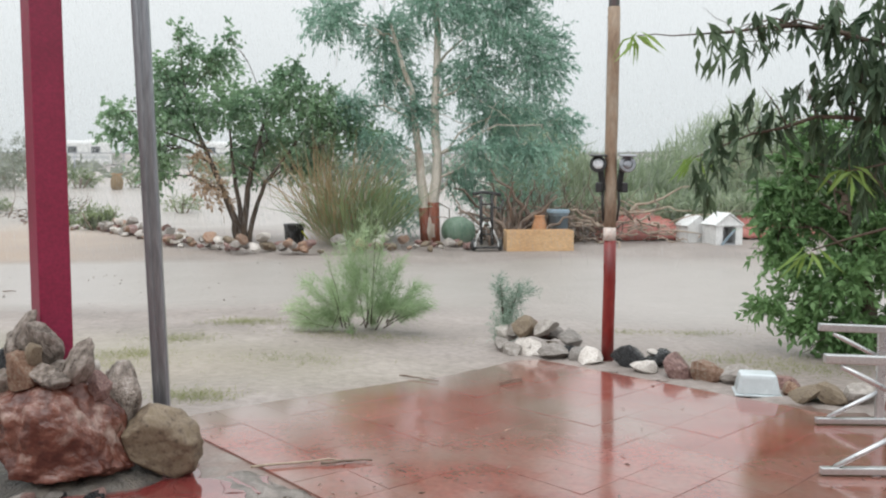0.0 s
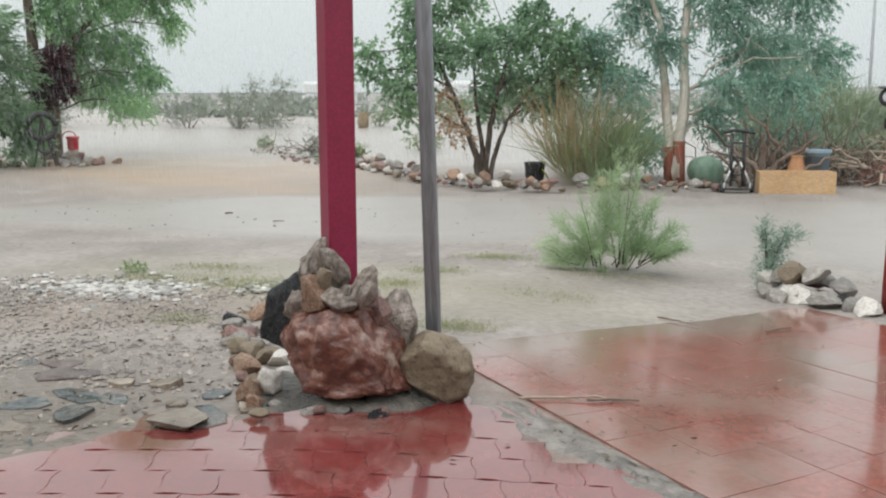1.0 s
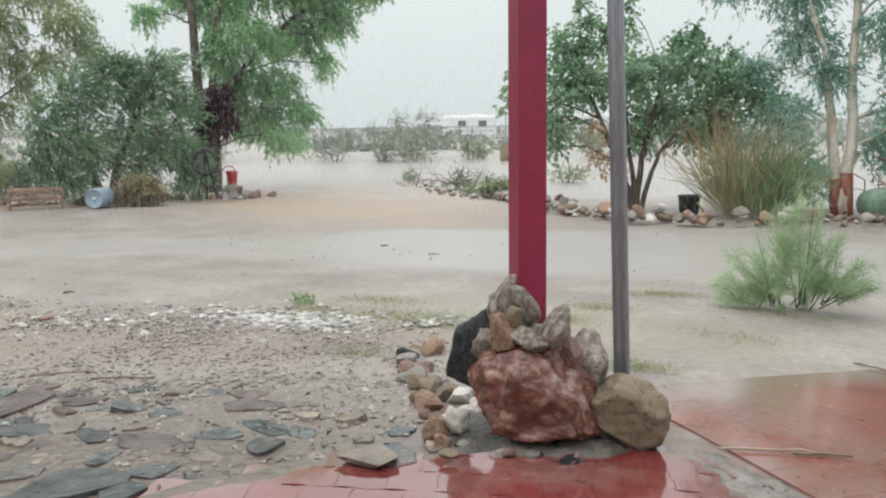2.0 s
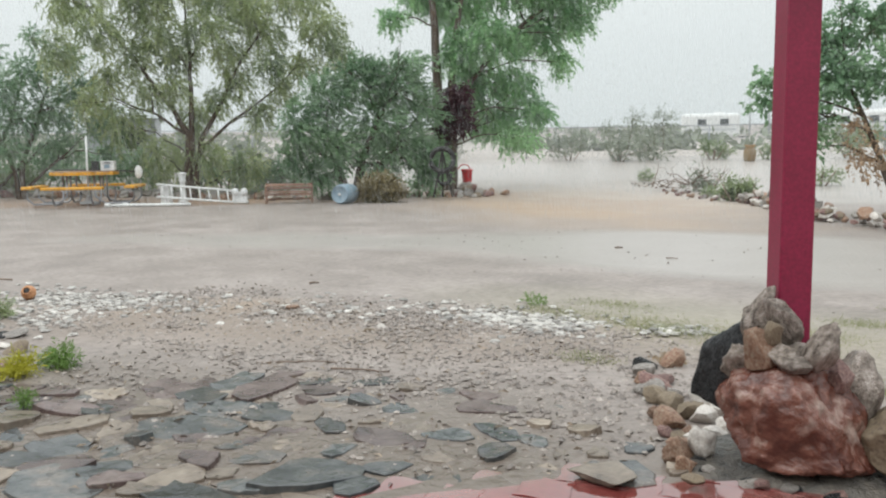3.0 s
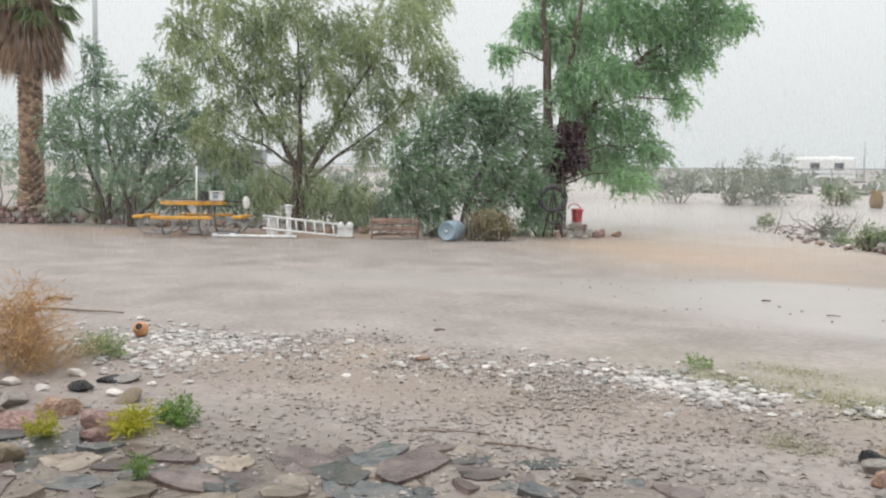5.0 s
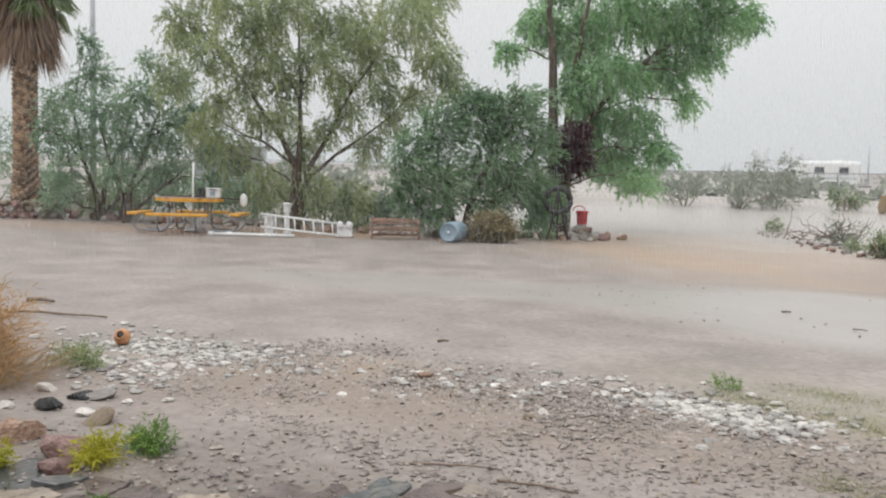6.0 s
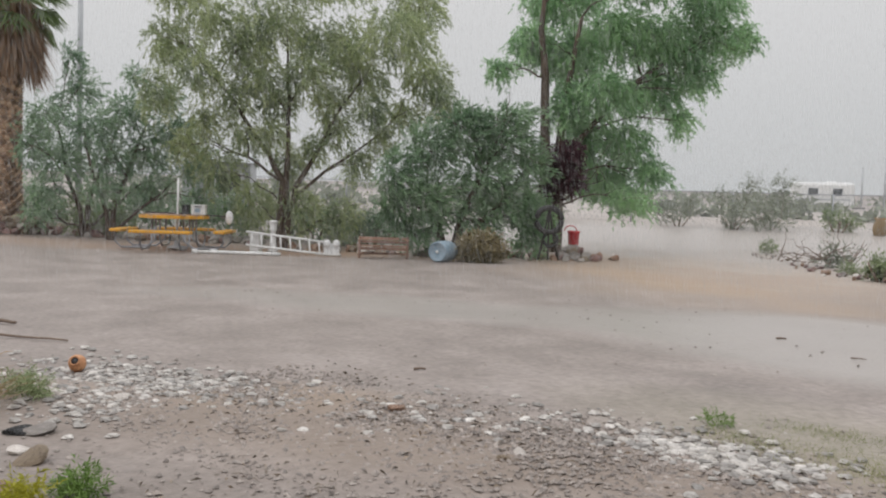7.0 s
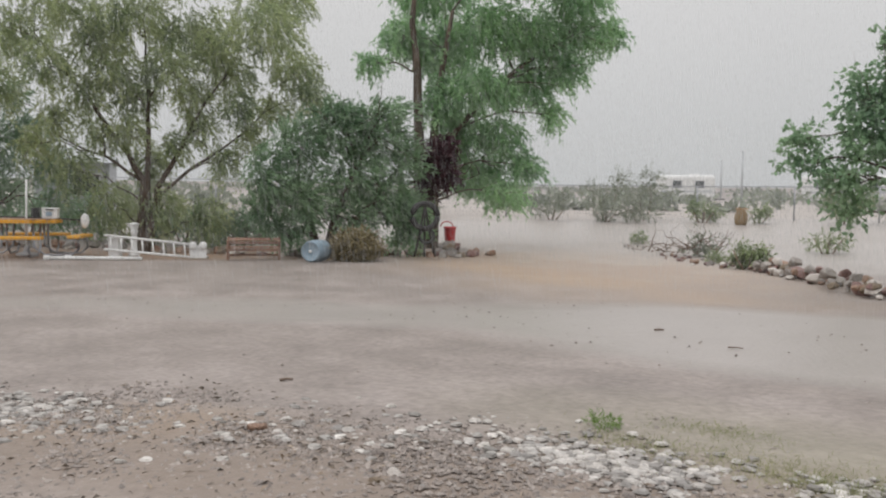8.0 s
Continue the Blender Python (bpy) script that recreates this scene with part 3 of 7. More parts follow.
def patio_bed():
    step = 0.1
    xs, ys = np.arange(-5.8, 4.8, step), np.arange(-3, 8.4, step)
    gx, gy = np.meshgrid(xs, ys)
    ok = inside(gx, gy, PATIO)
    idx = {}
    V, Fc = [], []

    def vert(j, i):
        if (j, i) not in idx:
            idx[j, i] = len(V)
            x, y = gx[j, i], gy[j, i]
            V.append((x, y, float(gz(x, y)) - 0.004))
        return idx[j, i]
    for j in range(len(ys) - 1):
        for i in range(len(xs) - 1):
            if ok[j, i] and ok[j, i + 1] and ok[j + 1, i] and ok[j + 1, i + 1]:
                Fc.append((vert(j, i), vert(j, i + 1), vert(j + 1, i + 1), vert(j + 1, i)))
    me = mesh_of("patio", V, Fc, True)
    ob = part("patio", me, M_BED)
    mod = ob.modifiers.new("thick", "SOLIDIFY")
    mod.thickness, mod.offset = 0.08, -1
    return tagged(ob, "wet red tiled patio with a muddy film and a crack", "patio", kind="structure")


patio = patio_bed()


def slope_pose(x, y, turn, lift):
    dx = float(gz(x + 0.1, y) - gz(x - 0.1, y)) / 0.2
    dy = float(gz(x, y + 0.1) - gz(x, y - 0.1)) / 0.2
    up = Vector((-dx, -dy, 1)).normalized()
    q = Vector((0, 0, 1)).rotation_difference(up).to_matrix().to_4x4()
    return Matrix.Translation((x, y, float(gz(x, y)) + lift)) @ q @ pose(0, 0, 0, 0, 0, turn)


def crack_side(x, y):
    """Below zero before the crack that parts the pavers from the tiles."""
    return (y - 4.52) * 0.81 + (x + 1.0) * 0.70 + 0.035 * math.sin(7 * x) + 0.025 * math.sin(19 * y)


def crack_mud():
    """Dark crumbs and mud in the crack between pavers and tiles."""
    k, w = 120, 15
    V, Fc = [], []
    for i in range(k):
        for j in range(w):
            u, v = i / (k - 1), 2 * j / (w - 1) - 1
            x = -1.15 + 2.0 * u
            y = 4.52 - (x + 1.0) * 0.70 / 0.81
            p = Vector((x, y, 0))
            shift = 0.07 * noise.noise(p * 2.3) + 0.03 * noise.noise(p * 8)
            wide = 0.135 + 0.07 * noise.noise(p * 3.1 + Vector((9, 0, 0))) + 0.045 * noise.noise(p * 11)
            x, y = x + 0.66 * (v * wide + shift), y + 0.75 * (v * wide + shift)
            q = Vector((x, y, 0))
            V.append((x, y, float(gz(x, y)) + 0.016 - 0.022 * abs(v) ** 3 + 0.007 * noise.noise(q * 14) - 0.016 * max(0, 1 - abs(v + 0.2 + 0.5 * noise.noise(q * 6)) * 5)))
    Fc = [(i * w + j, (i + 1) * w + j, (i + 1) * w + j + 1, i * w + j + 1) for i in range(k - 1) for j in range(w - 1)]
    tagged(part("crack_mud", mesh_of("crack_mud", V, Fc, True), M_CRACK), "grey mud and crumbs filling the patio's crack", "mud", kind="structure")


M_CRACK = mat("grey_crack_mud", (0.06, 0.055, 0.05), (0.15, 0.13, 0.115), (0.24, 0.21, 0.19), scale=5, fine=50, rough=(0.25, 0.5), bump=0.6, dist=0.015, world_space=True)
crack_mud()


# ---- posts on the patio ----
def red_post():
    t = thing("porch_post", pose(-2.05, 4.60, -0.09, 0, 0.3, 40), "square crimson painted porch post behind a stone pile", "post")
    part("shaft", box(0.16, 0.16, 3.3, (0, 0, 1.65), bevel=0.008), M_RED_PAINT, t)
    part("base_plate", box(0.24, 0.24, 0.02, (0, 0, 0.01), bevel=0.004), M_RED_PAINT, t)


def grey_pipe():
    t = thing("grey_pipe_post", pose(-1.613, 5.02, -0.10, 0, -1.3, 12), "grey galvanised steel post leaning slightly", "post")
    bm = box(0.092, 0.07, 3.4, (0, 0, 1.7), bevel=0.01)
    part("shaft", bm, M_GALV, t)
    part("rib", box(0.022, 0.012, 3.4, (-0.018, -0.039, 1.7), bevel=0.003), M_GALV, t)
    part("rib", box(0.022, 0.012, 3.4, (0.024, -0.039, 1.7), bevel=0.003), M_GALV, t)
    part("foot_shoe", box(0.16, 0.13, 0.14, (0, 0, 0.06), bevel=0.01), M_RUST, t, "rusty steel foot")


def rust_pole():
    t = thing("rusty_pole", pose(1.5, 8.0, -0.24, -1.0, 0.5, 0), "round rusty steel pole painted red at its foot", "pole")
    rng = np.random.default_rng(4)

    def seg(z0, z1, r):
        k = max(2, int((z1 - z0) / 0.3) + 1)
        zs = np.linspace(z0, z1, k)
        return tubes("seg", [([(0.003 * rng.normal(), 0, z) for z in zs], [r] * k)], 14)
    part("lower_shaft", seg(0, 1.12, 0.056), M_POLE_RED, t, "faded red paint")
    part("paint_band", seg(1.12, 1.24, 0.0565), M_POLE_WHITE, t, "flaking white paint")
    part("upper_shaft", seg(1.24, 3.2, 0.0555), M_RUST, t, "bare rusty steel")
    part("top_shaft", seg(3.2, 4.1, 0.05), M_GALV, t, "grey steel")
    for s, c in ((-1, M_DARK), (1, M_GALV)):
        lamp = part("flood_lamp", lathe([(0.028, -0.07), (0.06, -0.04), (0.072, 0.03), (0.075, 0.05), (0.066, 0.052)], 18), c, t)
        lamp.matrix_basis = pose(s * 0.13, -0.04, 1.80, 80, s * 14, 0)
        lens = part("lens", lathe([(0.02, 0.0), (0.06, 0.0), (0.062, 0.012), (0.03, 0.02)], 18), M_LENS if s < 0 else M_GALV, lamp)
        lens.matrix_basis = pose(0, 0, 0.045) @ Matrix.Scale(0.75, 4)
        part("hood", box(0.15, 0.11, 0.012, (s * 0.13, -0.07, 1.885), (8, 0, 0), bevel=0.004), c, t)
        part("bracket", box(0.05, 0.05, 0.22, (s * 0.085, 0, 1.68), (0, s * 8, 0), bevel=0.006), M_DARK, t)
        part("sensor", box(0.06, 0.07, 0.09, (s * 0.11, -0.03, 1.60), (0, 0, s * 15), bevel=0.012), M_DARK, t)
        part("cable", tubes("cable", [([(s * 0.07, 0, 1.6), (s * 0.075, -0.02, 1.45), (s * 0.062, 0, 1.3)], [0.012, 0.012, 0.009])], 6), M_DARK, t)


red_post()
grey_pipe()
rust_pole()


# ---- stones ----
def boulder(name, x, y, z, size, turn, seed, material, label, tilt=(0, 0), facets=5, rough=0.16, level=4, dome=0.0, near=0.5):
    me = rock_mesh(name, seed, material, facets, rough, level, dome, False, near)
    ob = part(name, me, None)
    ob.matrix_basis = pose(x, y, z, tilt[0], tilt[1], turn) @ Matrix.Diagonal((*size, 1))
    return tagged(ob, label, "rock")


def mud_bed():
    """Dark mud and crumbled mortar heaped under the boulders."""
    k = 56
    V, Fc = [], []
    for j in range(k):
        for i in range(k):
            u, v = 2 * i / (k - 1) - 1, 2 * j / (k - 1) - 1
            x, y = -1.97 + 0.60 * u, 4.60 + 0.44 * v + 0.12 * u
            p = Vector((x, y, 0))
            fall = 1 - min(1, max(0.0, math.hypot(u, v) + 0.28 * noise.noise(p * 4.0)) ** 2.2)
            V.append((x, y, float(gz(x, y)) - 0.03 + 0.125 * max(0, fall) ** 0.6 + 0.022 * noise.noise(p * 9) * fall + 0.012 * noise.noise(p * 23) * fall))
    Fc = [(j * k + i, j * k + i + 1, (j + 1) * k + i + 1, (j + 1) * k + i) for j in range(k - 1) for i in range(k - 1)]
    tagged(part("mud_bed", mesh_of("mud_bed", V, Fc, True), M_MUD), "dark wet mud heaped under the boulders", "mud", kind="structure")


M_MUD = mat("dark_wet_mud", (0.03, 0.028, 0.025), (0.075, 0.066, 0.056), (0.14, 0.12, 0.10), scale=7, fine=60, rough=(0.2, 0.5), bump=0.8, dist=0.02, world_space=True)
mud_bed()
boulder("boulder", -1.93, 4.44, 0.175, (0.345, 0.22, 0.30), 12, 16, R_RED, "large wet red-brown boulder streaked with white", tilt=(0, 6), rough=0.2, facets=12, level=5, dome=0.9, near=0.62)
boulder("boulder", -1.51, 4.60, 0.085, (0.235, 0.18, 0.185), 10, 27, R_TAN, "rounded tan sandstone boulder leaning on the red one", tilt=(0, 30), rough=0.13, facets=9, level=5, dome=0.5, near=0.6)
boulder("rock", -1.95, 4.50, 0.44, (0.13, 0.09, 0.13), 40, 91, R_PILE, "grey stone filling the middle of the pile", facets=9, rough=0.22)
boulder("rock", -2.2, 4.44, 0.42, (0.12, 0.1, 0.14), 70, 92, R_PILE, "grey stone under the top of the pile", facets=9, rough=0.22)
boulder("rock", -1.78, 4.5, 0.40, (0.08, 0.08, 0.09), 20, 93, R_PURPLE, "brown stone filling the pile", facets=9, rough=0.22)
boulder("rock", -2.34, 4.50, 0.38, (0.15, 0.17, 0.30), 30, 31, R_BLACK, "tall wet black rock in the stone pile", tilt=(0, 24), facets=9, rough=0.22)
boulder("rock", -2.14, 4.47, 0.66, (0.10, 0.09, 0.155), 15, 44, R_PILE, "upright grey stone on top of the pile", tilt=(0, 12), facets=9, rough=0.22)
boulder("rock", -2.01, 4.46, 0.61, (0.095, 0.07, 0.15), 55, 45, R_PILE, "pale grey stone on top of the pile", tilt=(0, -30), facets=9, rough=0.22)
boulder("rock", -2.10, 4.36, 0.52, (0.10, 0.085, 0.14), 5, 52, R_ORANGE, "orange-red stone wedged in the pile", tilt=(0, -12), facets=10, rough=0.22)
boulder("rock", -1.83, 4.40, 0.545, (0.072, 0.065, 0.15), 0, 53, R_PILE, "brown finger-shaped stone leaning on the pile", tilt=(0, 30), facets=8, rough=0.2)
boulder("rock", -1.97, 4.36, 0.50, (0.09, 0.07, 0.07), 30, 61, R_PILE, "small grey stone in the pile", facets=9, rough=0.22)
boulder("rock", -2.03, 4.36, 0.60, (0.045, 0.045, 0.07), 80, 62, R_TAN, "small tan stone in the pile", facets=7)
boulder("rock", -1.92, 4.33, 0.47, (0.07, 0.06, 0.05), 10, 66, R_PILE, "small pale stone in the pile", facets=9)
boulder("rock", -1.76, 4.74, 0.24, (0.17, 0.16, 0.24), 70, 71, R_PILE, "grey and white boulder behind the red one", tilt=(0, 14), facets=9, rough=0.22)
boulder("rock", -1.78, 4.82, 0.33, (0.09, 0.07, 0.14), 20, 73, R_PILE, "dark grey stone behind the pile", facets=9)
boulder("rock", -1.86, 4.66, 0.47, (0.04, 0.04, 0.07), 20, 74, R_WHITE, "small white stone behind the pile", facets=8)
boulder("rock", -1.62, 5.02, 0.0, (0.15, 0.11, 0.15), 0, 72, R_PURPLE, "broken brown stone round the pipe's foot", facets=10)
boulder("rock", -2.36, 4.32, 0.02, (0.07, 0.06, 0.11), 20, 75, R_WHITE, "broken pale stone at the foot of the pile", facets=10, rough=0.25)
boulder("rock", -2.45, 4.28, -0.03, (0.085, 0.08, 0.09), 50, 76, R_ORANGE, "orange broken stone at the foot of the pile", facets=10, rough=0.25)
boulder("rock", -2.36, 4.15, -0.05, (0.06, 0.06, 0.08), 80, 81, R_ORANGE, "small orange stone at the foot of the pile", facets=10, rough=0.25)
boulder("flagstone", -2.62, 3.84, -0.05, (0.22, 0.14, 0.06), 10, 77, R_SLATE_TAN, "tan flat stone at the patio's edge", facets=16, rough=0.16, near=0.4)
boulder("rock", -2.25, 3.97, -0.03, (0.06, 0.04, 0.03), 0, 80, R_TAN, "small pale stone beside the rubble", facets=9)

KINDS = [("grey", R_GREY), ("white", R_WHITE), ("orange", R_ORANGE), ("purple", R_PURPLE), ("tan", R_TAN), ("black", R_BLACK)]
STONES = {}
for si, (word, material) in enumerate(KINDS):
    for k in range(3):
        STONES[word, k] = rock_mesh("stone", 200 + 10 * si + k, material, 8 + k, 0.24, 2, 0.0, True)
WORDS = {"grey": "wet grey field stone", "white": "white quartz stone", "orange": "orange-brown stone", "purple": "purple-brown stone",
         "tan": "rounded tan stone", "black": "dark wet stone"}
stone_rng = np.random.default_rng(5)


def stone(word, x, y, size, where, group, lift=0.35, flat=0.7):
    """One loose stone; size is its half width."""
    ob = part("stone", STONES[word, int(stone_rng.integers(3))], None)
    s = size * (0.8 + 0.4 * stone_rng.random(3))
    ob.matrix_basis = on_ground(x, y, float(stone_rng.random() * 360), lift * size, *(stone_rng.normal(0, 12, 2))) @ Matrix.Diagonal((s[0], s[1], s[2] * flat, 1))
    return tagged(ob, WORDS[word] + " " + where, "stone", group)


def stone_row(name, spots, label):
    """Far stones, too small to tell apart singly, in one mesh."""
    V, Fc, mats, which = [], [], [], []
    for word, x, y, size in spots:
        me = STONES[word, int(stone_rng.integers(3))]
        s = size * (0.8 + 0.4 * stone_rng.random(3))
        m = on_ground(x, y, float(stone_rng.random() * 360), 0.35 * size) @ Matrix.Diagonal((s[0], s[1], s[2] * 0.75, 1))
        o = len(V)
        V += [m @ v.co for v in me.vertices]
        if me.materials[0] not in mats:
            mats.append(me.materials[0])
        for p in me.polygons:
            Fc.append(tuple(i + o for i in p.vertices))
            which.append(mats.index(me.materials[0]))
    me = mesh_of(name, V, Fc)
    for m in mats:
        me.materials.append(m)
    me.polygons.foreach_set("material_index", which)
    tagged(part(name, me, None), label, "stones", kind="stuff")


# wet rubble at the boulders' feet
for k in range(15):
    f = stone_rng.random()
    x, y = -2.5 + 0.85 * f + stone_rng.normal(0, 0.04), 4.20 + 0.06 * f + stone_rng.normal(0, 0.04)
    stone(("black", "black", "grey", "purple")[k % 4], x, y, 0.03 + 0.045 * stone_rng.random(), "in the rubble below the boulders", "rubble below the boulders", 0.25, 0.5)
# beside the boulder pile
for word, x, y, s in (("white", -2.45, 4.72, 0.1), ("tan", -2.7, 5.0, 0.1), ("orange", -2.85, 4.9, 0.07), ("grey", -2.95, 5.35, 0.08), ("purple", -3.15, 5.6, 0.1), ("white", -2.4, 4.9, 0.12), ("orange", -2.6, 5.7, 0.1), ("grey", -2.42, 4.42, 0.07), ("tan", -2.56, 4.55, 0.06), ("purple", -2.68, 4.62, 0.06), ("grey", -2.35, 5.3, 0.13), ("orange", -2.52, 4.45, 0.09), ("white", -2.5, 4.6, 0.08), ("tan", -2.88, 5.12, 0.11), ("grey", -3.1, 5.35, 0.10), ("orange", -3.25, 5.55, 0.09), ("white", -2.62, 5.25, 0.12), ("white", -2.5, 5.5, 0.12),
                      ("white", -2.62, 4.98, 0.09), ("orange", -2.72, 4.78, 0.11), ("orange", -2.9, 6.0, 0.12), ("white", -2.72, 5.42, 0.15), ("white", -2.62, 5.62, 0.14), ("tan", -2.98, 5.2, 0.12), ("orange", -3.3, 6.1, 0.11), ("purple", -3.12, 5.45, 0.11), ("white", -2.75, 5.9, 0.08), ("orange", -2.55, 4.65, 0.07),
                      ("grey", -3.35, 5.75, 0.10), ("black", -3.4, 5.9, 0.09), ("white", -3.05, 5.2, 0.05), ("tan", -2.75, 5.55, 0.09), ("orange", -2.48, 5.2, 0.09)):
    stone(word, x, y, s, "beside the boulder pile", "stones by the pile")

# low wall at the patio's far corner
for word, x, y, s, up in (("grey", 0.58, 8.5, .11, 0), ("white", 0.75, 8.42, .12, 0), ("grey", 0.93, 8.3, .13, 0), ("tan", 1.05, 8.45, .1, 0), ("black", 1.16, 8.2, .1, 0),
                          ("grey", 0.72, 8.62, .13, 0.13), ("purple", 0.92, 8.55, .12, 0.14), ("white", 0.62, 8.68, .11, 0.1), ("grey", 1.1, 8.6, .12, 0.1), ("purple", 1.05, 8.75, .13, 0.08),
                          ("grey", 0.66, 8.36, .13, 0), ("white", 0.84, 8.28, .12, 0), ("grey", 1.02, 8.12, .14, 0), ("tan", 0.8, 8.5, .13, 0.16), ("grey", 0.98, 8.42, .13, 0.17), ("grey", 1.2, 8.38, .13, 0.08), ("purple", 0.85, 8.7, .13, 0.16), ("grey", 1.24, 8.05, .12, 0), ("white", 1.33, 7.92, .13, 0), ("black", 1.66, 7.75, .16, 0.02), ("white", 1.72, 7.5, .12, 0), ("purple", 1.98, 7.35, .17, 0), ("orange", 2.2, 7.2, .15, 0),
                          ("black", 1.9, 7.7, .12, 0.03), ("white", 1.85, 7.72, .05, 0.1), ("grey", 2.42, 7.1, .15, 0), ("tan", 2.42, 6.85, .1, 0), ("tan", 2.72, 6.55, .12, 0), ("tan", 2.9, 6.48, .13, 0),
                          ("orange", 2.68, 6.72, .09, 0), ("grey", 3.1, 6.5, .13, 0), ("purple", 3.3, 6.3, .14, 0), ("grey", 3.5, 6.2, .12, 0), ("purple", 2.72, 6.95, .1, 0)):
    stone(word, x, y, s * 1.12, "along the patio's edge", "stones along the patio", 0.3 + up / s)

# border under the far trees
border = [(-9.6, 25.0), (-8.0, 23.0), (-6.6, 20.4), (-5.2, 18.7), (-4.2, 17.9), (-3.0, 17.5), (-2.0, 17.8), (-0.9, 18.5), (0.5, 19.3)]
names = ["grey", "purple", "white", "orange", "grey", "orange", "tan", "purple"]
for a, b in zip(border, border[1:]):
    k = int(math.hypot(b[0] - a[0], b[1] - a[1]) / 0.085)
    for i in range(k):
        f = i / k
        x, y = a[0] + f * (b[0] - a[0]) + stone_rng.normal(0, 0.2), a[1] + f * (b[1] - a[1]) + abs(stone_rng.normal(0, 0.45))
        stone(names[int(stone_rng.integers(8))], x, y, 0.075 + 0.12 * stone_rng.random() ** 1.5, "in the border under the trees", "stones under the trees", 0.5 + 1.4 * stone_rng.random())
# berm by the drive
berm = []
for i in range(110):
    f = stone_rng.random()
    berm.append((names[int(stone_rng.integers(8))], -16.2 + 8.2 * f + stone_rng.normal(0, 0.25), 32.0 - 8.6 * f + stone_rng.normal(0, 0.35), (0.035 + 0.085 * f) * (0.6 + stone_rng.random())))
stone_row("berm_stones", berm, "grey and pink stones heaped on the berm")
# far row below the trees
far_row = [(-34.5, 13.1), (-30.0, 15.8), (-28.2, 18.0), (-24.5, 19.6), (-22.0, 21.2), (-20.2, 23.0), (-18.7, 24.6), (-18.4, 25.6)]
row = []
for a, b in zip(far_row, far_row[1:]):
    for i in range(10):
        f = i / 10
        row.append((names[int(stone_rng.integers(8))], a[0] + f * (b[0] - a[0]) + stone_rng.normal(0, 0.25), a[1] + f * (b[1] - a[1]) + stone_rng.normal(0, 0.25), 0.12 + 0.14 * stone_rng.random()))
stone_row("border_stones", row, "grey stones edging the bed below the far trees")
# stones at the flagstones' end
for word, x, y, s in (("tan", -6.95, 2.42, 0.2), ("purple", -7.6, 2.75, 0.2), ("orange", -7.75, 3.05, 0.22), ("grey", -8.25, 2.94, 0.16), ("white", -8.07, 3.64, 0.09), ("white", -8.95, 3.72, 0.12),
                      ("grey", -8.44, 3.9, 0.13), ("black", -8.5, 3.8, 0.1), ("white", -9.0, 3.2, 0.09), ("tan", -8.0, 2.7, 0.15), ("black", -8.4, 3.5, 0.12), ("white", -8.6, 3.3, 0.07),
                      ("purple", -7.3, 3.2, 0.18), ("tan", -7.8, 3.6, 0.15), ("white", -9.6, 4.5, 0.09), ("white", -9.1, 4.8, 0.08), ("white", -9.9, 4.3, 0.12), ("grey", -8.7, 2.9, 0.13),
                      ("white", -6.6, 2.35, 0.05), ("purple", -7.0, 3.0, 0.14), ("tan", -5.98, 5.83, 0.06), ("orange", -7.45, 6.25, 0.08), ("white", -6.0, 6.0, 0.05)):
    stone(word, x, y, s, "at the edge of the flagstones", "stones by the flagstones", 0.1, 0.5)


# ---- things on the patio and in the yard ----
def sawhorse(x, y, turn):
    t = thing("trestle", on_ground(x, y, turn), "bare aluminium folding trestle standing on the patio", "trestle", "trestles on the patio")
    part("foot_bar", box(1.1, 0.045, 0.04, (0.55, 0, 0.04), bevel=0.006), M_ALU, t)
    part("top_rail", box(1.1, 0.045, 0.05, (0.55, 0, 0.655), (0, 2, 0), bevel=0.006), M_ALU, t)
    for k in (0.42, 1.0):
        part("leg", box(0.05, 0.04, 0.60, (k, 0.01, 0.345), bevel=0.005), M_ALU, t)
    for a, b in (((0.08, 0.0, 0.06), (0.42, 0.01, 0.24)), ((0.10, 0, 0.63), (0.42, 0.01, 0.46))):
        part("brace", tubes("brace", [([a, b], [0.016, 0.016])], 8), M_ALU, t)


sawhorse(2.5, 5.85, -3)
sawhorse(2.1, 4.83, -2)


def plastic_tub():
    t = thing("plastic_tub", on_ground(2.42, 6.74, -12), "cloudy translucent plastic tub upside down by the stones", "tub")
    bm = box(0.32, 0.24, 0.17, (0, 0, 0.085), bevel=0.03)
    for v in bm.verts:
        if v.co.z > 0.09:
            v.co.x *= 0.86
            v.co.y *= 0.86
    part("body", bm, M_TUB, t)
    part("rim", box(0.345, 0.265, 0.014, (0, 0, 0.012), bevel=0.005), M_TUB, t)


plastic_tub()


def pot():
    t = thing("clay_pot", on_ground(-10.35, 5.0, 200), "orange round clay pot lying on its side", "pot")
    b = part("body", lathe([(0.05, -0.09), (0.09, -0.07), (0.115, 0.0), (0.10, 0.06), (0.06, 0.095), (0.068, 0.115), (0.05, 0.115), (0.045, 0.09), (0.075, 0.05), (0.08, 0.0), (0.05, -0.05)], 22), M_TERRACOTTA, t)
    b.matrix_basis = pose(0, 0, 0.085, 62, 0, -155) @ Matrix.Scale(0.7, 4)
    # black disc across the mouth, painting the shade of the hollow
    d = part("inside", lathe([(0.001, 0.0), (0.05, 0.0), (0.05, 0.004), (0.001, 0.004)], 16), M_DARK, b)
    d.matrix_basis = pose(0, 0, 0.1)


pot()


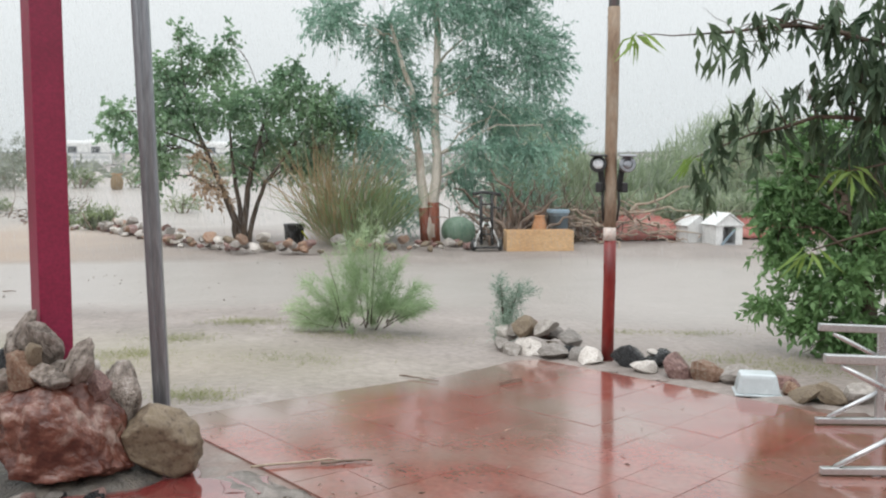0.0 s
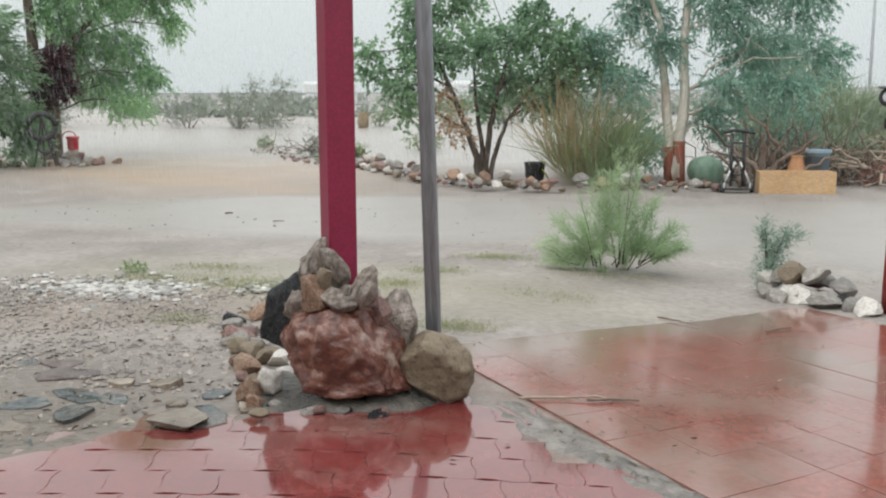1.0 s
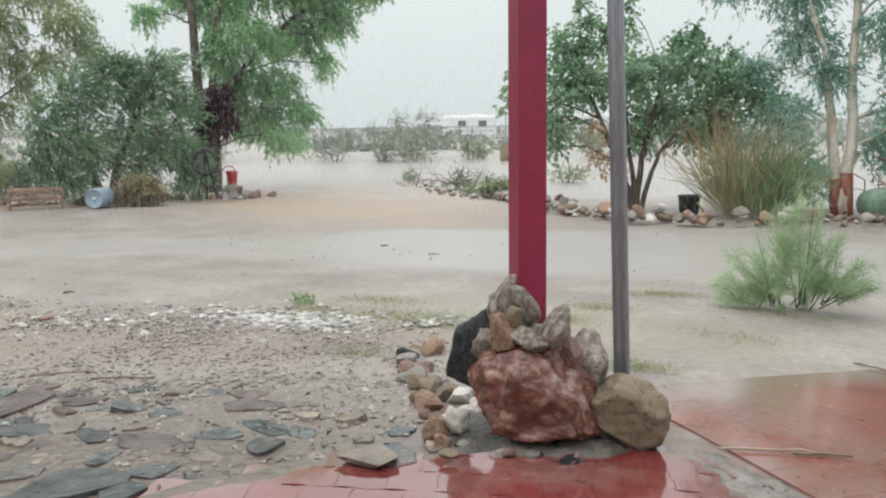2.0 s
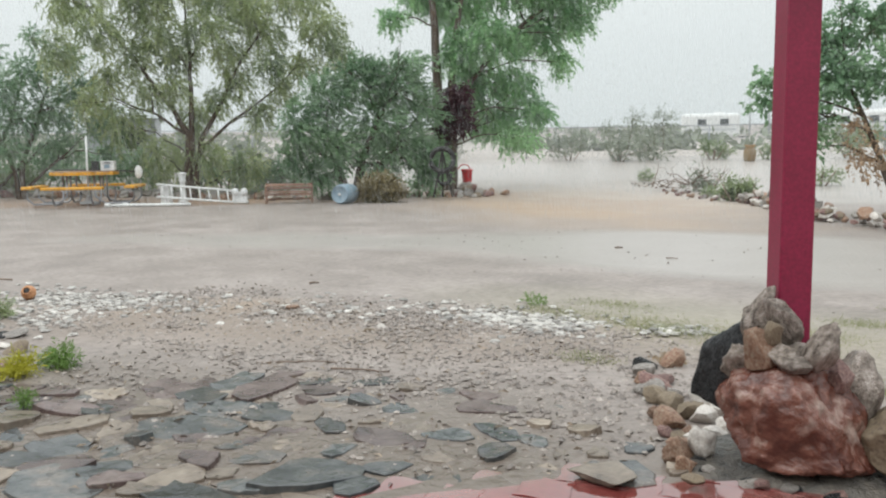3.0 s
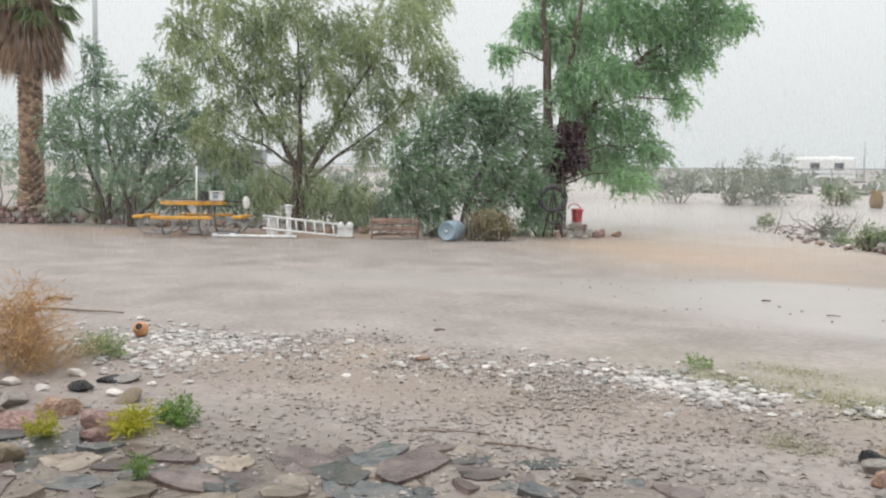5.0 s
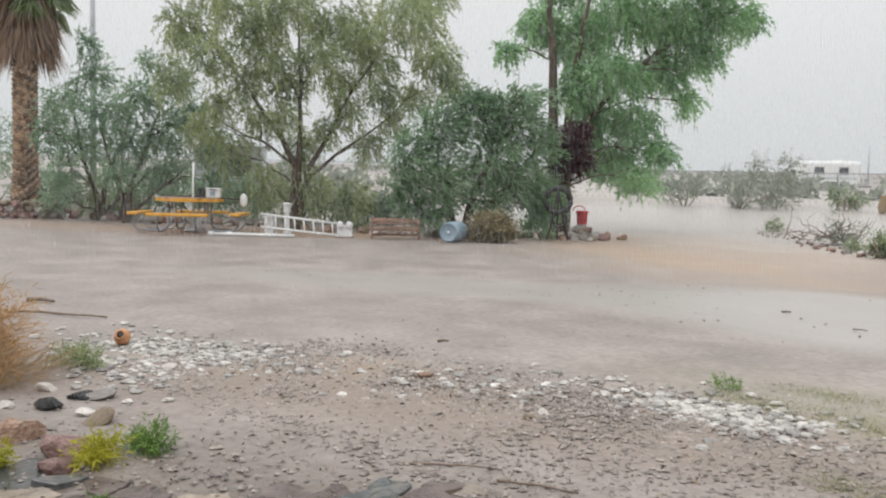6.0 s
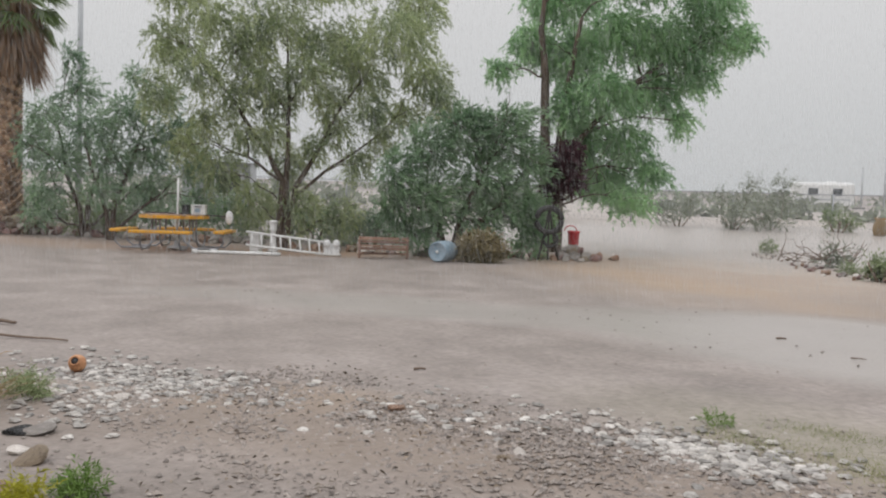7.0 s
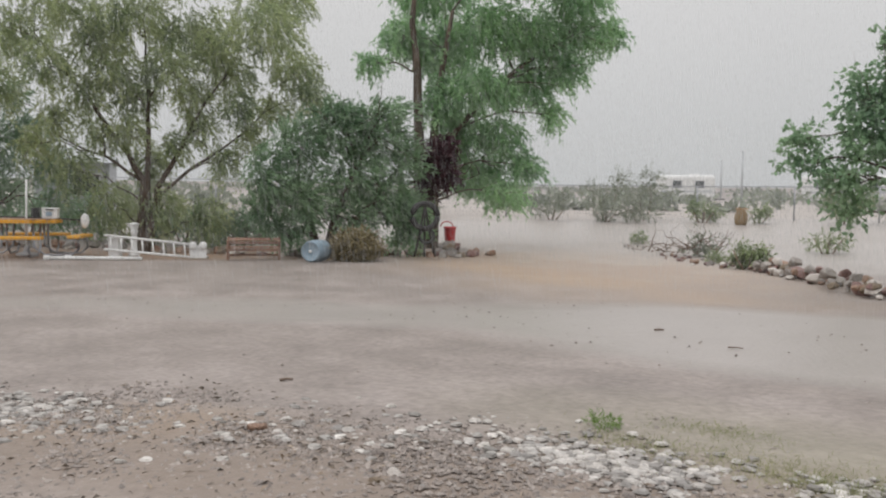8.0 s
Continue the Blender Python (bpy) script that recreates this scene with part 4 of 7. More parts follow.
def dolly():
    t = thing("hand_truck", pose(0.95, 19.2, -0.19, 0, 0, 8), "black steel hand truck with pale wheels standing upright", "hand truck")
    for s in (-0.12, 0.12):
        part("rail", tubes("rail", [([(s, 0, 0.12), (s, 0.03, 0.7), (s, 0.05, 1.2)], [0.035] * 3)], 8), M_DARK, t)
    part("handle", tubes("handle", [([(-0.3, 0.02, 1.22), (-0.1, 0.05, 1.26), (0.12, 0.05, 1.24), (0.32, 0, 1.2)], [0.035] * 4)], 8), M_DARK, t)
    part("hook", tubes("hook", [([(0.14, 0, 0.95), (0.3, -0.02, 0.9), (0.36, 0, 1.1)], [0.025] * 3)], 8), M_DARK, t)
    part("toe_plate", box(0.62, 0.22, 0.03, (0, -0.1, 0.07), bevel=0.006), M_DARK, t)
    for z in (0.35, 0.7, 1.0):
        part("crossbar", tubes("bar", [([(-0.12, 0.02, z), (0.12, 0.02, z)], [0.02] * 2)], 8), M_DARK, t)
    for s in (-1, 1):
        w = part("wheel", lathe([(0.05, -0.03), (0.11, -0.035), (0.125, -0.02), (0.125, 0.02), (0.11, 0.035), (0.05, 0.03)], 20), M_RUBBER, t)
        w.matrix_basis = pose(s * 0.29, -0.02, 0.125, 90, 0, 90 if s > 0 else 60)
        h = part("hub", lathe([(0.02, -0.045), (0.075, -0.04), (0.075, 0.04), (0.02, 0.045)], 16), M_WHITE, w)
        part("strut", tubes("strut", [([(s * 0.27, 0, 0.16), (s * 0.05, 0.02, 0.62)], [0.022] * 2)], 8), M_WHITE, t)


dolly()


def plank_box():
    t = thing("plywood_box", pose(2.08, 19.35, -0.2, 0, 0, 3), "long low orange plywood box standing in the mud", "box")
    part("front", box(1.45, 0.03, 0.45, (0, -0.3, 0.225), bevel=0.006), M_PLY, t)
    part("back", box(1.45, 0.03, 0.44, (0, 0.3, 0.22), bevel=0.006), M_PLY, t)
    for s in (-0.71, 0.71):
        part("side", box(0.03, 0.57, 0.44, (s, 0, 0.22), bevel=0.006), M_PLY, t)
    part("bottom", box(1.38, 0.57, 0.03, (0, 0, 0.03)), M_PLY, t)


plank_box()


def kennel(x, y, turn, size, label):
    t = thing("dog_house", pose(x, y, -0.2, 0, 0, turn) @ Matrix.Scale(size, 4), label, "dog house", "dog houses")
    bm = bmesh.new()
    # gabled walls with a doorway
    w, d, h, p = 0.41, 0.40, 0.56, 0.86
    front = [(-w, 0), (-0.2, 0), (-0.2, 0.48), (-0.14, 0.55), (0.14, 0.55), (0.2, 0.48), (0.2, 0), (w, 0), (w, h), (0, p), (-w, h)]
    fv = [bm.verts.new((x, -d, z)) for x, z in front]
    bm.faces.new(fv)
    bv = [bm.verts.new((x, d, z)) for x, z in ((-w, 0), (w, 0), (w, h), (0, p), (-w, h))]
    bm.faces.new(bv[::-1])
    bm.faces.new((fv[0], fv[10], bv[4], bv[0]))
    bm.faces.new((fv[7], bv[1], bv[2], fv[8]))
    bmesh.ops.recalc_face_normals(bm, faces=bm.faces[:])
    walls = part("walls", bm, M_WHITE, t)
    md = walls.modifiers.new("thick", "SOLIDIFY")
    md.thickness = 0.035
    for s in (-1, 1):
        part("roof_panel", box(0.58, 0.86, 0.035, (s * 0.222, 0, 0.735), (0, s * 36.5, 0), bevel=0.008), M_WHITE, t)
    part("floor", box(0.78, 0.76, 0.03, (0, 0, 0.02)), M_GREYWALL, t)
    part("door_flap", box(0.06, 0.02, 0.62, (-0.08, -0.47, 0.22), (0, 42, 0), bevel=0.006), M_BLUE, t, "blue-grey plastic strip")
    part("trim", box(0.84, 0.03, 0.05, (0, -0.415, 0.56), bevel=0.006), M_WHITE, t)


kennel(6.55, 20.8, 12, 0.82, "white plastic dog house with a gabled roof and an open doorway")
kennel(6.04, 21.4, 194, 0.72, "white plastic dog house standing behind another one")


def bucket():
    t = thing("black_bucket", pose(-3.45, 20.6, -0.13, 0, 0, 0), "round black plastic tree pot by the stones", "plant pot")
    part("body", lathe([(0.20, 0.0), (0.24, 0.4), (0.25, 0.42), (0.25, 0.45), (0.23, 0.45), (0.22, 0.1)], 24), M_DARK, t)
    part("handle", tubes("h", [([(0.2, -0.2, 0.3), (0.33, -0.2, 0.12), (0.36, -0.22, 0.02)], [0.02] * 3)], 6), L_YELLOW, t, "yellow strap")


bucket()


def barrow():
    t = thing("green_drum", pose(0.35, 20.3, -0.18, 0, 0, 0), "dull green steel drum behind the hand truck", "drum")
    b = part("body", lathe([(0.05, -0.3), (0.3, -0.29), (0.33, -0.1), (0.34, 0.0), (0.33, 0.1), (0.3, 0.29), (0.05, 0.3)], 24), M_GREENPAINT, t)
    b.matrix_basis = pose(0, 0, 0.34, 90, 0, 25)
    t = thing("blue_bin", pose(2.65, 20.4, -0.18, 0, 0, 0), "pale blue plastic bin among dead brush", "bin")
    part("body", lathe([(0.19, 0.0), (0.24, 0.75), (0.26, 0.78), (0.26, 0.82), (0.24, 0.82), (0.22, 0.2)], 20), M_BLUE, t)
    part("rim", lathe([(0.255, 0.74), (0.27, 0.745), (0.27, 0.775), (0.255, 0.78)], 20), M_BLUE, t)
    t = thing("clay_urn", pose(2.2, 20.2, -0.18), "red-brown clay urn behind the plywood box", "pot")
    part("body", lathe([(0.08, 0.0), (0.16, 0.15), (0.19, 0.38), (0.13, 0.58), (0.11, 0.66), (0.13, 0.70), (0.1, 0.7)], 18), M_TERRACOTTA, t)
    part("foot", lathe([(0.1, 0.0), (0.12, 0.0), (0.12, 0.03), (0.1, 0.03)], 18), M_TERRACOTTA, t)


barrow()


def picnic_table():
    t = thing("picnic_table", pose(-26.75, 15.15, -0.06, 0, 0, 46), "eight-sided wooden picnic table with yellow edges and separate benches", "table")
    ring = [(1.02 * math.cos(math.pi * (k + 0.5) / 4), 1.02 * math.sin(math.pi * (k + 0.5) / 4)) for k in range(8)]
    V = [(x * f, y * f, z) for f, z in ((1, 0.90), (1, 0.985), (0.97, 0.995)) for x, y in ring]
    Fc = [tuple(range(8))[::-1], tuple(range(16, 24))] + [(o + k, o + (k + 1) % 8, o + 8 + (k + 1) % 8, o + 8 + k) for o in (0, 8) for k in range(8)]
    part("tabletop", mesh_of("tabletop", V, Fc), M_YELLOW, t)
    for k in range(6):
        half = min(0.9, 1.28 - abs(-0.75 + 0.3 * k))
        part("board", box(2 * half, 0.27, 0.03, (0, -0.75 + 0.3 * k, 1.005), bevel=0.006), M_WOODGREY, t)
    for turn in (0, 90, 180, 270):
        c, q = math.cos(radians(turn)), math.sin(radians(turn))
        seat = part("bench_seat", box(1.75, 0.32, 0.085, (0, 0, 0), bevel=0.02), M_YELLOW, t)
        seat.matrix_basis = pose(1.5 * q, -1.5 * c, 0.53, 0, 0, turn)
        for w in (-0.55, 0.55):
            hoop = [(w * c + r * q, w * q - r * c, z) for r, z in ((1.55, 0.5), (1.58, 0.2), (1.4, 0.03), (0.7, 0.03), (0.42, 0.25), (0.4, 0.9))]
            part("leg", tubes("leg", [(hoop, [0.03] * 6)], 8), M_GALV, t)
    u = thing("umbrella_pole", pose(-26.68, 15.2, -0.06), "white umbrella pole standing through the table", "pole")
    part("pole", tubes("pole", [([(0, 0, 0), (0, 0, 1.1), (0.02, 0, 2.1)], [0.03] * 3)], 10), M_WHITE, u)
    part("stand", lathe([(0.06, 0.0), (0.28, 0.0), (0.28, 0.05), (0.1, 0.09), (0.05, 0.25)], 20), M_GREYWALL, u)
    c = thing("cooler", pose(-26.30, 15.7, 0.96, 0, 0, 46), "small white cooler box on the picnic table", "cooler")
    part("body", box(0.42, 0.26, 0.24, (0, 0, 0.12), bevel=0.02), M_WHITE, c)
    part("lid", box(0.44, 0.28, 0.06, (0, 0, 0.27), bevel=0.02), M_WHITE, c)
    part("panel", box(0.16, 0.02, 0.12, (-0.02, -0.135, 0.13), bevel=0.004), M_BLUE, c)
    part("handle", box(0.2, 0.03, 0.03, (0, -0.15, 0.25), bevel=0.005), M_DARK, c)
    k = thing("black_box", pose(-26.58, 15.42, 0.96, 0, 0, 46), "small black box on the picnic table", "box")
    part("body", box(0.2, 0.2, 0.26, (0, 0, 0.13), bevel=0.02), M_DARK, k)
    part("lid", box(0.21, 0.21, 0.04, (0, 0, 0.27), bevel=0.01), M_DARK, k)
    r = thing("paddle", pose(-26.55, 15.4, 0.98, 0, 0, 46), "long pole with a round white blade across the table", "paddle")
    part("shaft", tubes("s", [([(-1.2, 0, 0.02), (0.2, 0, 0.0), (1.25, 0, -0.06)], [0.02] * 3)], 8), M_DARK, r)
    b = part("blade", lathe([(0.01, -0.03), (0.16, -0.02), (0.2, 0.0), (0.16, 0.02), (0.01, 0.03)], 20), M_WHITE, r)
    b.matrix_basis = pose(1.3, 0, -0.08, 90, 0, 0) @ Matrix.Diagonal((0.6, 1.05, 1, 1))


picnic_table()


def ladder():
    t = thing("ladder", pose(-22.8, 17.71, -0.08, 0, 0, 37), "white aluminium ladder lying on its side", "ladder")
    for lift, lean in ((0.0, 0.0), (0.38, 0.16)):
        part("rail", tubes("rail", [([(-2.35 - 0.3 * lean, lean, 0.22 + lift), (0.0, lean, 0.03 + 0.9 * lift)], [0.035] * 2)], 8), M_WHITE, t)
    for k in range(8):
        x = -2.15 + 0.29 * k
        base = 0.03 - 0.19 * x / 2.35
        part("rung", tubes("rung", [([(x, 0, base), (x - 0.08, 0.16, base + 0.36)], [0.022] * 2)], 8), M_WHITE, t)


ladder()


def ornaments():
    t = thing("white_post", pose(-24.6, 17.2, -0.1), "white turned post standing by the ladder", "post")
    part("shaft", lathe([(0.15, 0.0), (0.15, 0.08), (0.09, 0.12), (0.08, 0.65), (0.12, 0.72), (0.09, 0.76), (0.12, 0.84), (0.12, 0.9), (0.04, 0.93)], 18), M_WHITE, t)
    part("cap", lathe([(0.13, 0.9), (0.15, 0.91), (0.15, 0.94), (0.05, 0.97)], 18), M_WHITE, t)
    t = thing("chair_back", pose(-22.8, 18.0, -0.12, 0, 0, 44), "white plastic chair lying with its back up", "chair")
    bm = box(0.46, 0.06, 0.36, (0, 0, 0.2), (-8, 0, 0), bevel=0.02)
    part("backrest", bm, M_WHITE, t)
    for s in (-0.14, 0.14):
        part("top_lobe", lathe([(0.02, -0.03), (0.10, -0.03), (0.11, 0.0), (0.10, 0.03), (0.02, 0.03)], 16), M_WHITE, t).matrix_basis = pose(s, -0.05, 0.38, 82, 0, 0)
    part("leg", tubes("leg", [([(-0.2, 0, 0.1), (-0.22, 0.3, 0.02)], [0.03] * 2), ], 8), M_WHITE, t)
    part("leg", tubes("leg", [([(0.2, 0, 0.1), (0.22, 0.3, 0.02)], [0.03] * 2), ], 8), M_WHITE, t)
    t = thing("white_block", pose(-24.75, 16.7, -0.1, 0, 0, 30), "small white painted block at the ladder's end", "block")
    part("body", box(0.3, 0.25, 0.5, (0, 0, 0.25), bevel=0.02), M_WHITE, t)
    part("cap", box(0.36, 0.3, 0.06, (0, 0, 0.52), bevel=0.015), M_WHITE, t)
    for x, y, turn, L in ((-24.2, 16.0, 38, 2.0), (-24.9, 15.4, 44, 1.2)):
        t = thing("pipe", on_ground(x, y, turn, 0.05), "white plastic pipe lying on the ground", "pipe", "pipes on the ground")
        part("tube", tubes("p", [([(-L / 2, 0, 0), (L / 2, 0, 0.01)], [0.05] * 2)], 12), M_WHITE, t)
        part("coupling", tubes("p", [([(-L / 2 - 0.05, 0, 0), (-L / 2 + 0.1, 0, 0)], [0.075] * 2)], 12), M_WHITE, t)


ornaments()


def bench():
    t = thing("garden_bench", pose(-21.65, 19.0, -0.12, 0, 0, 47), "weathered slatted garden bench in front of the bushes", "bench")
    for k in range(4):
        part("seat_slat", box(1.4, 0.1, 0.03, (0, -0.2 + 0.115 * k, 0.36), bevel=0.005), M_BENCH, t)
    for k in range(2):
        part("back_slat", box(1.4, 0.025, 0.085, (0, 0.25 + 0.03 * k, 0.46 + 0.1 * k), (-14, 0, 0), bevel=0.005), M_BENCH, t)
    part("front_rail", box(1.4, 0.025, 0.085, (0, -0.265, 0.29), bevel=0.005), M_BENCH, t)
    part("stretcher", box(1.4, 0.025, 0.06, (0, 0.2, 0.12), bevel=0.005), M_BENCH, t)
    for s in (-0.7, 0.7):
        part("leg", box(0.06, 0.06, 0.5, (s, -0.22, 0.25), bevel=0.006), M_BENCH, t)
        part("back_leg", box(0.06, 0.06, 0.62, (s, 0.27, 0.31), (-6, 0, 0), bevel=0.006), M_BENCH, t)
        part("armrest", box(0.07, 0.58, 0.035, (s, 0.02, 0.52), bevel=0.008), M_BENCH, t)


bench()


def barrel():
    t = thing("plastic_barrel", pose(-19.95, 19.75, -0.13, 0, 0, 20), "pale blue plastic barrel lying on its side", "barrel")
    b = part("body", lathe([(0.04, -0.44), (0.24, -0.44), (0.27, -0.42), (0.29, -0.36), (0.295, -0.2), (0.305, -0.16), (0.305, -0.12), (0.295, -0.08),
                            (0.295, 0.1), (0.305, 0.14), (0.305, 0.18), (0.295, 0.22), (0.29, 0.36), (0.27, 0.42), (0.25, 0.43), (0.24, 0.41), (0.04, 0.41)], 28), M_BLUE, t)
    b.matrix_basis = pose(0, 0, 0.30, 90, 0, 0)
    part("bung", lathe([(0.01, 0.41), (0.04, 0.41), (0.04, 0.44), (0.01, 0.44)], 12), M_WHITE, b)


barrel()


def hose_stand():
    t = thing("tyre_stand", pose(-18.2, 22.35, -0.02, 0, 0, 38), "black tyre hung on a dark iron stand", "garden ornament")
    ring = [(0.36 * math.cos(a), -0.14, 1.17 + 0.36 * math.sin(a)) for a in np.linspace(0, 2 * math.pi, 25)]
    part("tyre", tubes("tyre", [(ring, [0.085] * 25)], 10), M_RUBBER, t)
    ring = [(0.06 + 0.2 * math.cos(a), -0.14, 0.6 + 0.2 * math.sin(a)) for a in np.linspace(0, 2 * math.pi, 19)]
    part("small_tyre", tubes("tyre", [(ring, [0.05] * 19)], 8), M_RUBBER, t)
    for s in (-0.22, 0.0, 0.24):
        part("leg", tubes("leg", [([(s * 1.3, 0.1 * abs(s), 0), (s * 0.6, 0, 0.7), (0, 0, 1.5)], [0.03] * 3)], 8), M_BLACKIRON, t)
    part("arm", tubes("arm", [([(-0.3, 0, 1.5), (0, 0, 1.52), (0.3, 0, 1.48)], [0.025] * 3)], 8), M_BLACKIRON, t)
    c = thing("red_bucket", pose(-19.0, 24.72, 0.34, 0, 0, 30) @ Matrix.Scale(0.82, 4), "red metal bucket with an arched handle on heaped stones", "bucket")
    part("body", lathe([(0.17, 0.0), (0.20, 0.05), (0.22, 0.46), (0.25, 0.48), (0.25, 0.55), (0.21, 0.56), (0.19, 0.3)], 22), M_REDCAN, c)
    hd = [(-0.12 + 0.24 * math.cos(a), 0, 0.55 + 0.2 * math.sin(a)) for a in np.linspace(0, math.pi, 11)]
    part("handle", tubes("h", [(hd, [0.022] * 11)], 8), M_REDCAN, c)
    for word, x, y, size, lift in (("grey", -18.75, 24.4, 0.28, 0.35), ("purple", -19.3, 24.5, 0.28, 0.35), ("grey", -18.6, 24.85, 0.27, 0.35), ("grey", -19.1, 24.2, 0.26, 0.35), ("tan", -18.9, 24.6, 0.25, 1.0),
                                   ("grey", -19.15, 24.65, 0.24, 1.1), ("purple", -18.8, 24.8, 0.24, 1.1), ("grey", -19.0, 24.7, 0.25, 1.35), ("grey", -18.55, 24.2, 0.22, 0.3),
                                   ("tan", -18.3, 24.3, 0.2, 0.3), ("purple", -18.15, 24.7, 0.2, 0.3), ("grey", -18.45, 23.6, 0.18, 0.3), ("orange", -18.8, 23.5, 0.15, 0.3), ("grey", -18.1, 23.9, 0.15, 0.3)):
        stone(word, x, y, size, "heaped by the drive", "stones by the drive", lift)


hose_stand()


# ---- the far fence, trailers, house behind the trees ----
def fence():
    t = thing("chain_link_fence", pose(0, 0, 0), "grey chain-link fence at the far end of the yard", "fence")
    line = [(-62, 24), (-44, 32), (-30.5, 37.5), (-22.0, 41.8), (-14.0, 45.5), (0, 49), (16, 50)]
    pts = []
    for a, b in zip(line, line[1:]):
        k = max(2, int(math.hypot(b[0] - a[0], b[1] - a[1]) / 3.2))
        pts += [(a[0] + (b[0] - a[0]) * i / k, a[1] + (b[1] - a[1]) * i / k) for i in range(k)]
    zs = [float(gz(x, y)) for x, y in pts]
    for (x, y), z in zip(pts, zs):
        part("post", tubes("post", [([(x, y, z - 0.05), (x, y, z + 1.62)], [0.035] * 2)], 8), M_GALV, t)
    part("top_rail", tubes("rail", [([(x, y, z + 1.6) for (x, y), z in zip(pts, zs)], [0.028] * len(pts))], 6), M_GALV, t)
    runs = []
    for h in np.linspace(0.06, 1.5, 9):
        runs.append(([(x, y, z + h) for (x, y), z in zip(pts, zs)], [0.005] * len(pts)))
    for (a, za), (b, zb) in zip(zip(pts, zs), list(zip(pts, zs))[1:]):
        for k in range(16):
            for q in (0, 1):
                f, g = k / 16, (k + 4) / 16
                if g > 1:
                    continue
                f, g = (f, g) if q else (g, f)
                runs.append(([(a[0] + f * (b[0] - a[0]), a[1] + f * (b[1] - a[1]), za + f * (zb - za) + 0.05),
                              (a[0] + g * (b[0] - a[0]), a[1] + g * (b[1] - a[1]), za + g * (zb - za) + 1.55)], [0.004] * 2))
    part("wire_mesh", tubes("mesh", runs, 3), M_GALV, t)


fence()


def trailer(x, y, turn, L, label, windows):
    z = float(gz(x, y)) - 0.2
    t = thing("travel_trailer", pose(x, y, z, 0, 0, turn), label, "trailer", "trailers beyond the fence")
    bm = box(L, 2.3, 2.3, (0, 0, 1.55), bevel=0.28)
    part("body", bm, M_WHITE, t)
    part("stripe", box(L - 0.7, 0.02, 0.14, (0, -1.155, 1.2)), M_GREYWALL, t)
    part("roof_unit", box(0.9, 0.8, 0.16, (L * 0.15, 0, 2.75), bevel=0.05), M_WHITE, t)
    for wx in windows:
        w = part("window", box(0.75, 0.04, 0.6, (wx, -1.16, 1.85), bevel=0.01), M_WINDOW, t)
        part("window_frame", box(0.85, 0.02, 0.7, (wx, -1.152, 1.85), bevel=0.004), M_GREYWALL, t)
    for s in (-0.5, 0.5):
        wh = part("wheel", lathe([(0.05, -0.1), (0.33, -0.1), (0.35, -0.06), (0.35, 0.06), (0.33, 0.1), (0.05, 0.1)], 20), M_RUBBER, t)
        wh.matrix_basis = pose(s * 0.9, -1.0, 0.35, 90, 0, 0)
    part("hitch", box(1.2, 0.3, 0.12, (L / 2 + 0.4, 0, 0.5), bevel=0.02), M_DARK, t)


trailer(-33.4, 82.5, 26, 5.2, "white travel trailer with two dark windows", (-0.8, 1.2))
trailer(-20.5, 88.0, 14, 7.5, "long white travel trailer behind shrubs", (-2.2, 0.2, 2.2))


def grey_house():
    x, y = -36.2, 22.6
    z = float(gz(x, y))
    t = thing("garden_shed", pose(x, y, z, 0, 0, 50), "pale grey garden shed hidden behind the trees", "shed")
    part("wall", box(2.8, 2.4, 2.1, (0, 0, 1.35), bevel=0.03), M_GREYWALL, t)
    part("skirting", box(2.7, 2.3, 0.3, (0, 0, 0.15)), M_WOODGREY, t)
    for s in (-1, 1):
        part("roof", box(3.1, 1.5, 0.08, (0, s * 0.7, 2.52), (s * -12, 0, 0), bevel=0.02), M_GREYWALL, t)
    for wx in (0.5,):
        w = part("window", box(1.0, 0.05, 0.8, (wx, -1.22, 1.5), bevel=0.01), M_WINDOW, t)
        part("window_frame", box(1.12, 0.03, 0.92, (wx, -1.205, 1.5), bevel=0.01), M_WHITE, t)
    h = thing("shed", pose(10.3, 28.0, float(gz(10.3, 28.0)), 0, 0, -10), "brown wooden shed in the thicket", "shed")
    part("wall", box(2.6, 2.0, 1.7, (0, 0, 0.85), bevel=0.02), M_WOODGREY, h)
    for s in (-1, 1):
        part("roof", box(1.6, 2.4, 0.08, (s * 0.7, 0, 1.95), (0, s * 22, 0), bevel=0.01), M_WOODGREY, h)
    part("door", box(0.7, 0.05, 1.4, (-0.5, -1.02, 0.72), bevel=0.01), M_DARK, h)


grey_house()


def utility_pole(x, y, h, label):
    t = thing("utility_pole", on_ground(x, y, 30), label, "pole", "utility poles")
    part("shaft", tubes("shaft", [([(0, 0, -0.1), (0, 0, h / 2), (0, 0, h)], [0.13, 0.11, 0.09])], 10), M_GREYWALL, t)
    part("cap", lathe([(0.09, 0), (0.1, 0.0), (0.1, 0.04), (0.02, 0.06)], 10), M_GALV, t).matrix_basis = pose(0, 0, h)


utility_pole(-36.0, 16.3, 9.5, "tall wooden utility pole behind the trees")
utility_pole(13.5, 73.7, 12.5, "tall thin wooden utility pole beyond the canes")
utility_pole(-33.0, 98.0, 5.2, "far wooden utility pole beyond the fence")
utility_pole(-40.0, 112.0, 4.6, "far wooden utility pole beyond the fence")


def house_behind():
    """Plain closing wall on the side of the camera that is never seen."""
    w = part("wall_south", box(16, 0.25, 3.4, (-2, -3.05, 1.6)), M_PLASTER)
    tagged(w, "plain plastered house wall behind the porch", "wall", kind="structure")


house_behind()


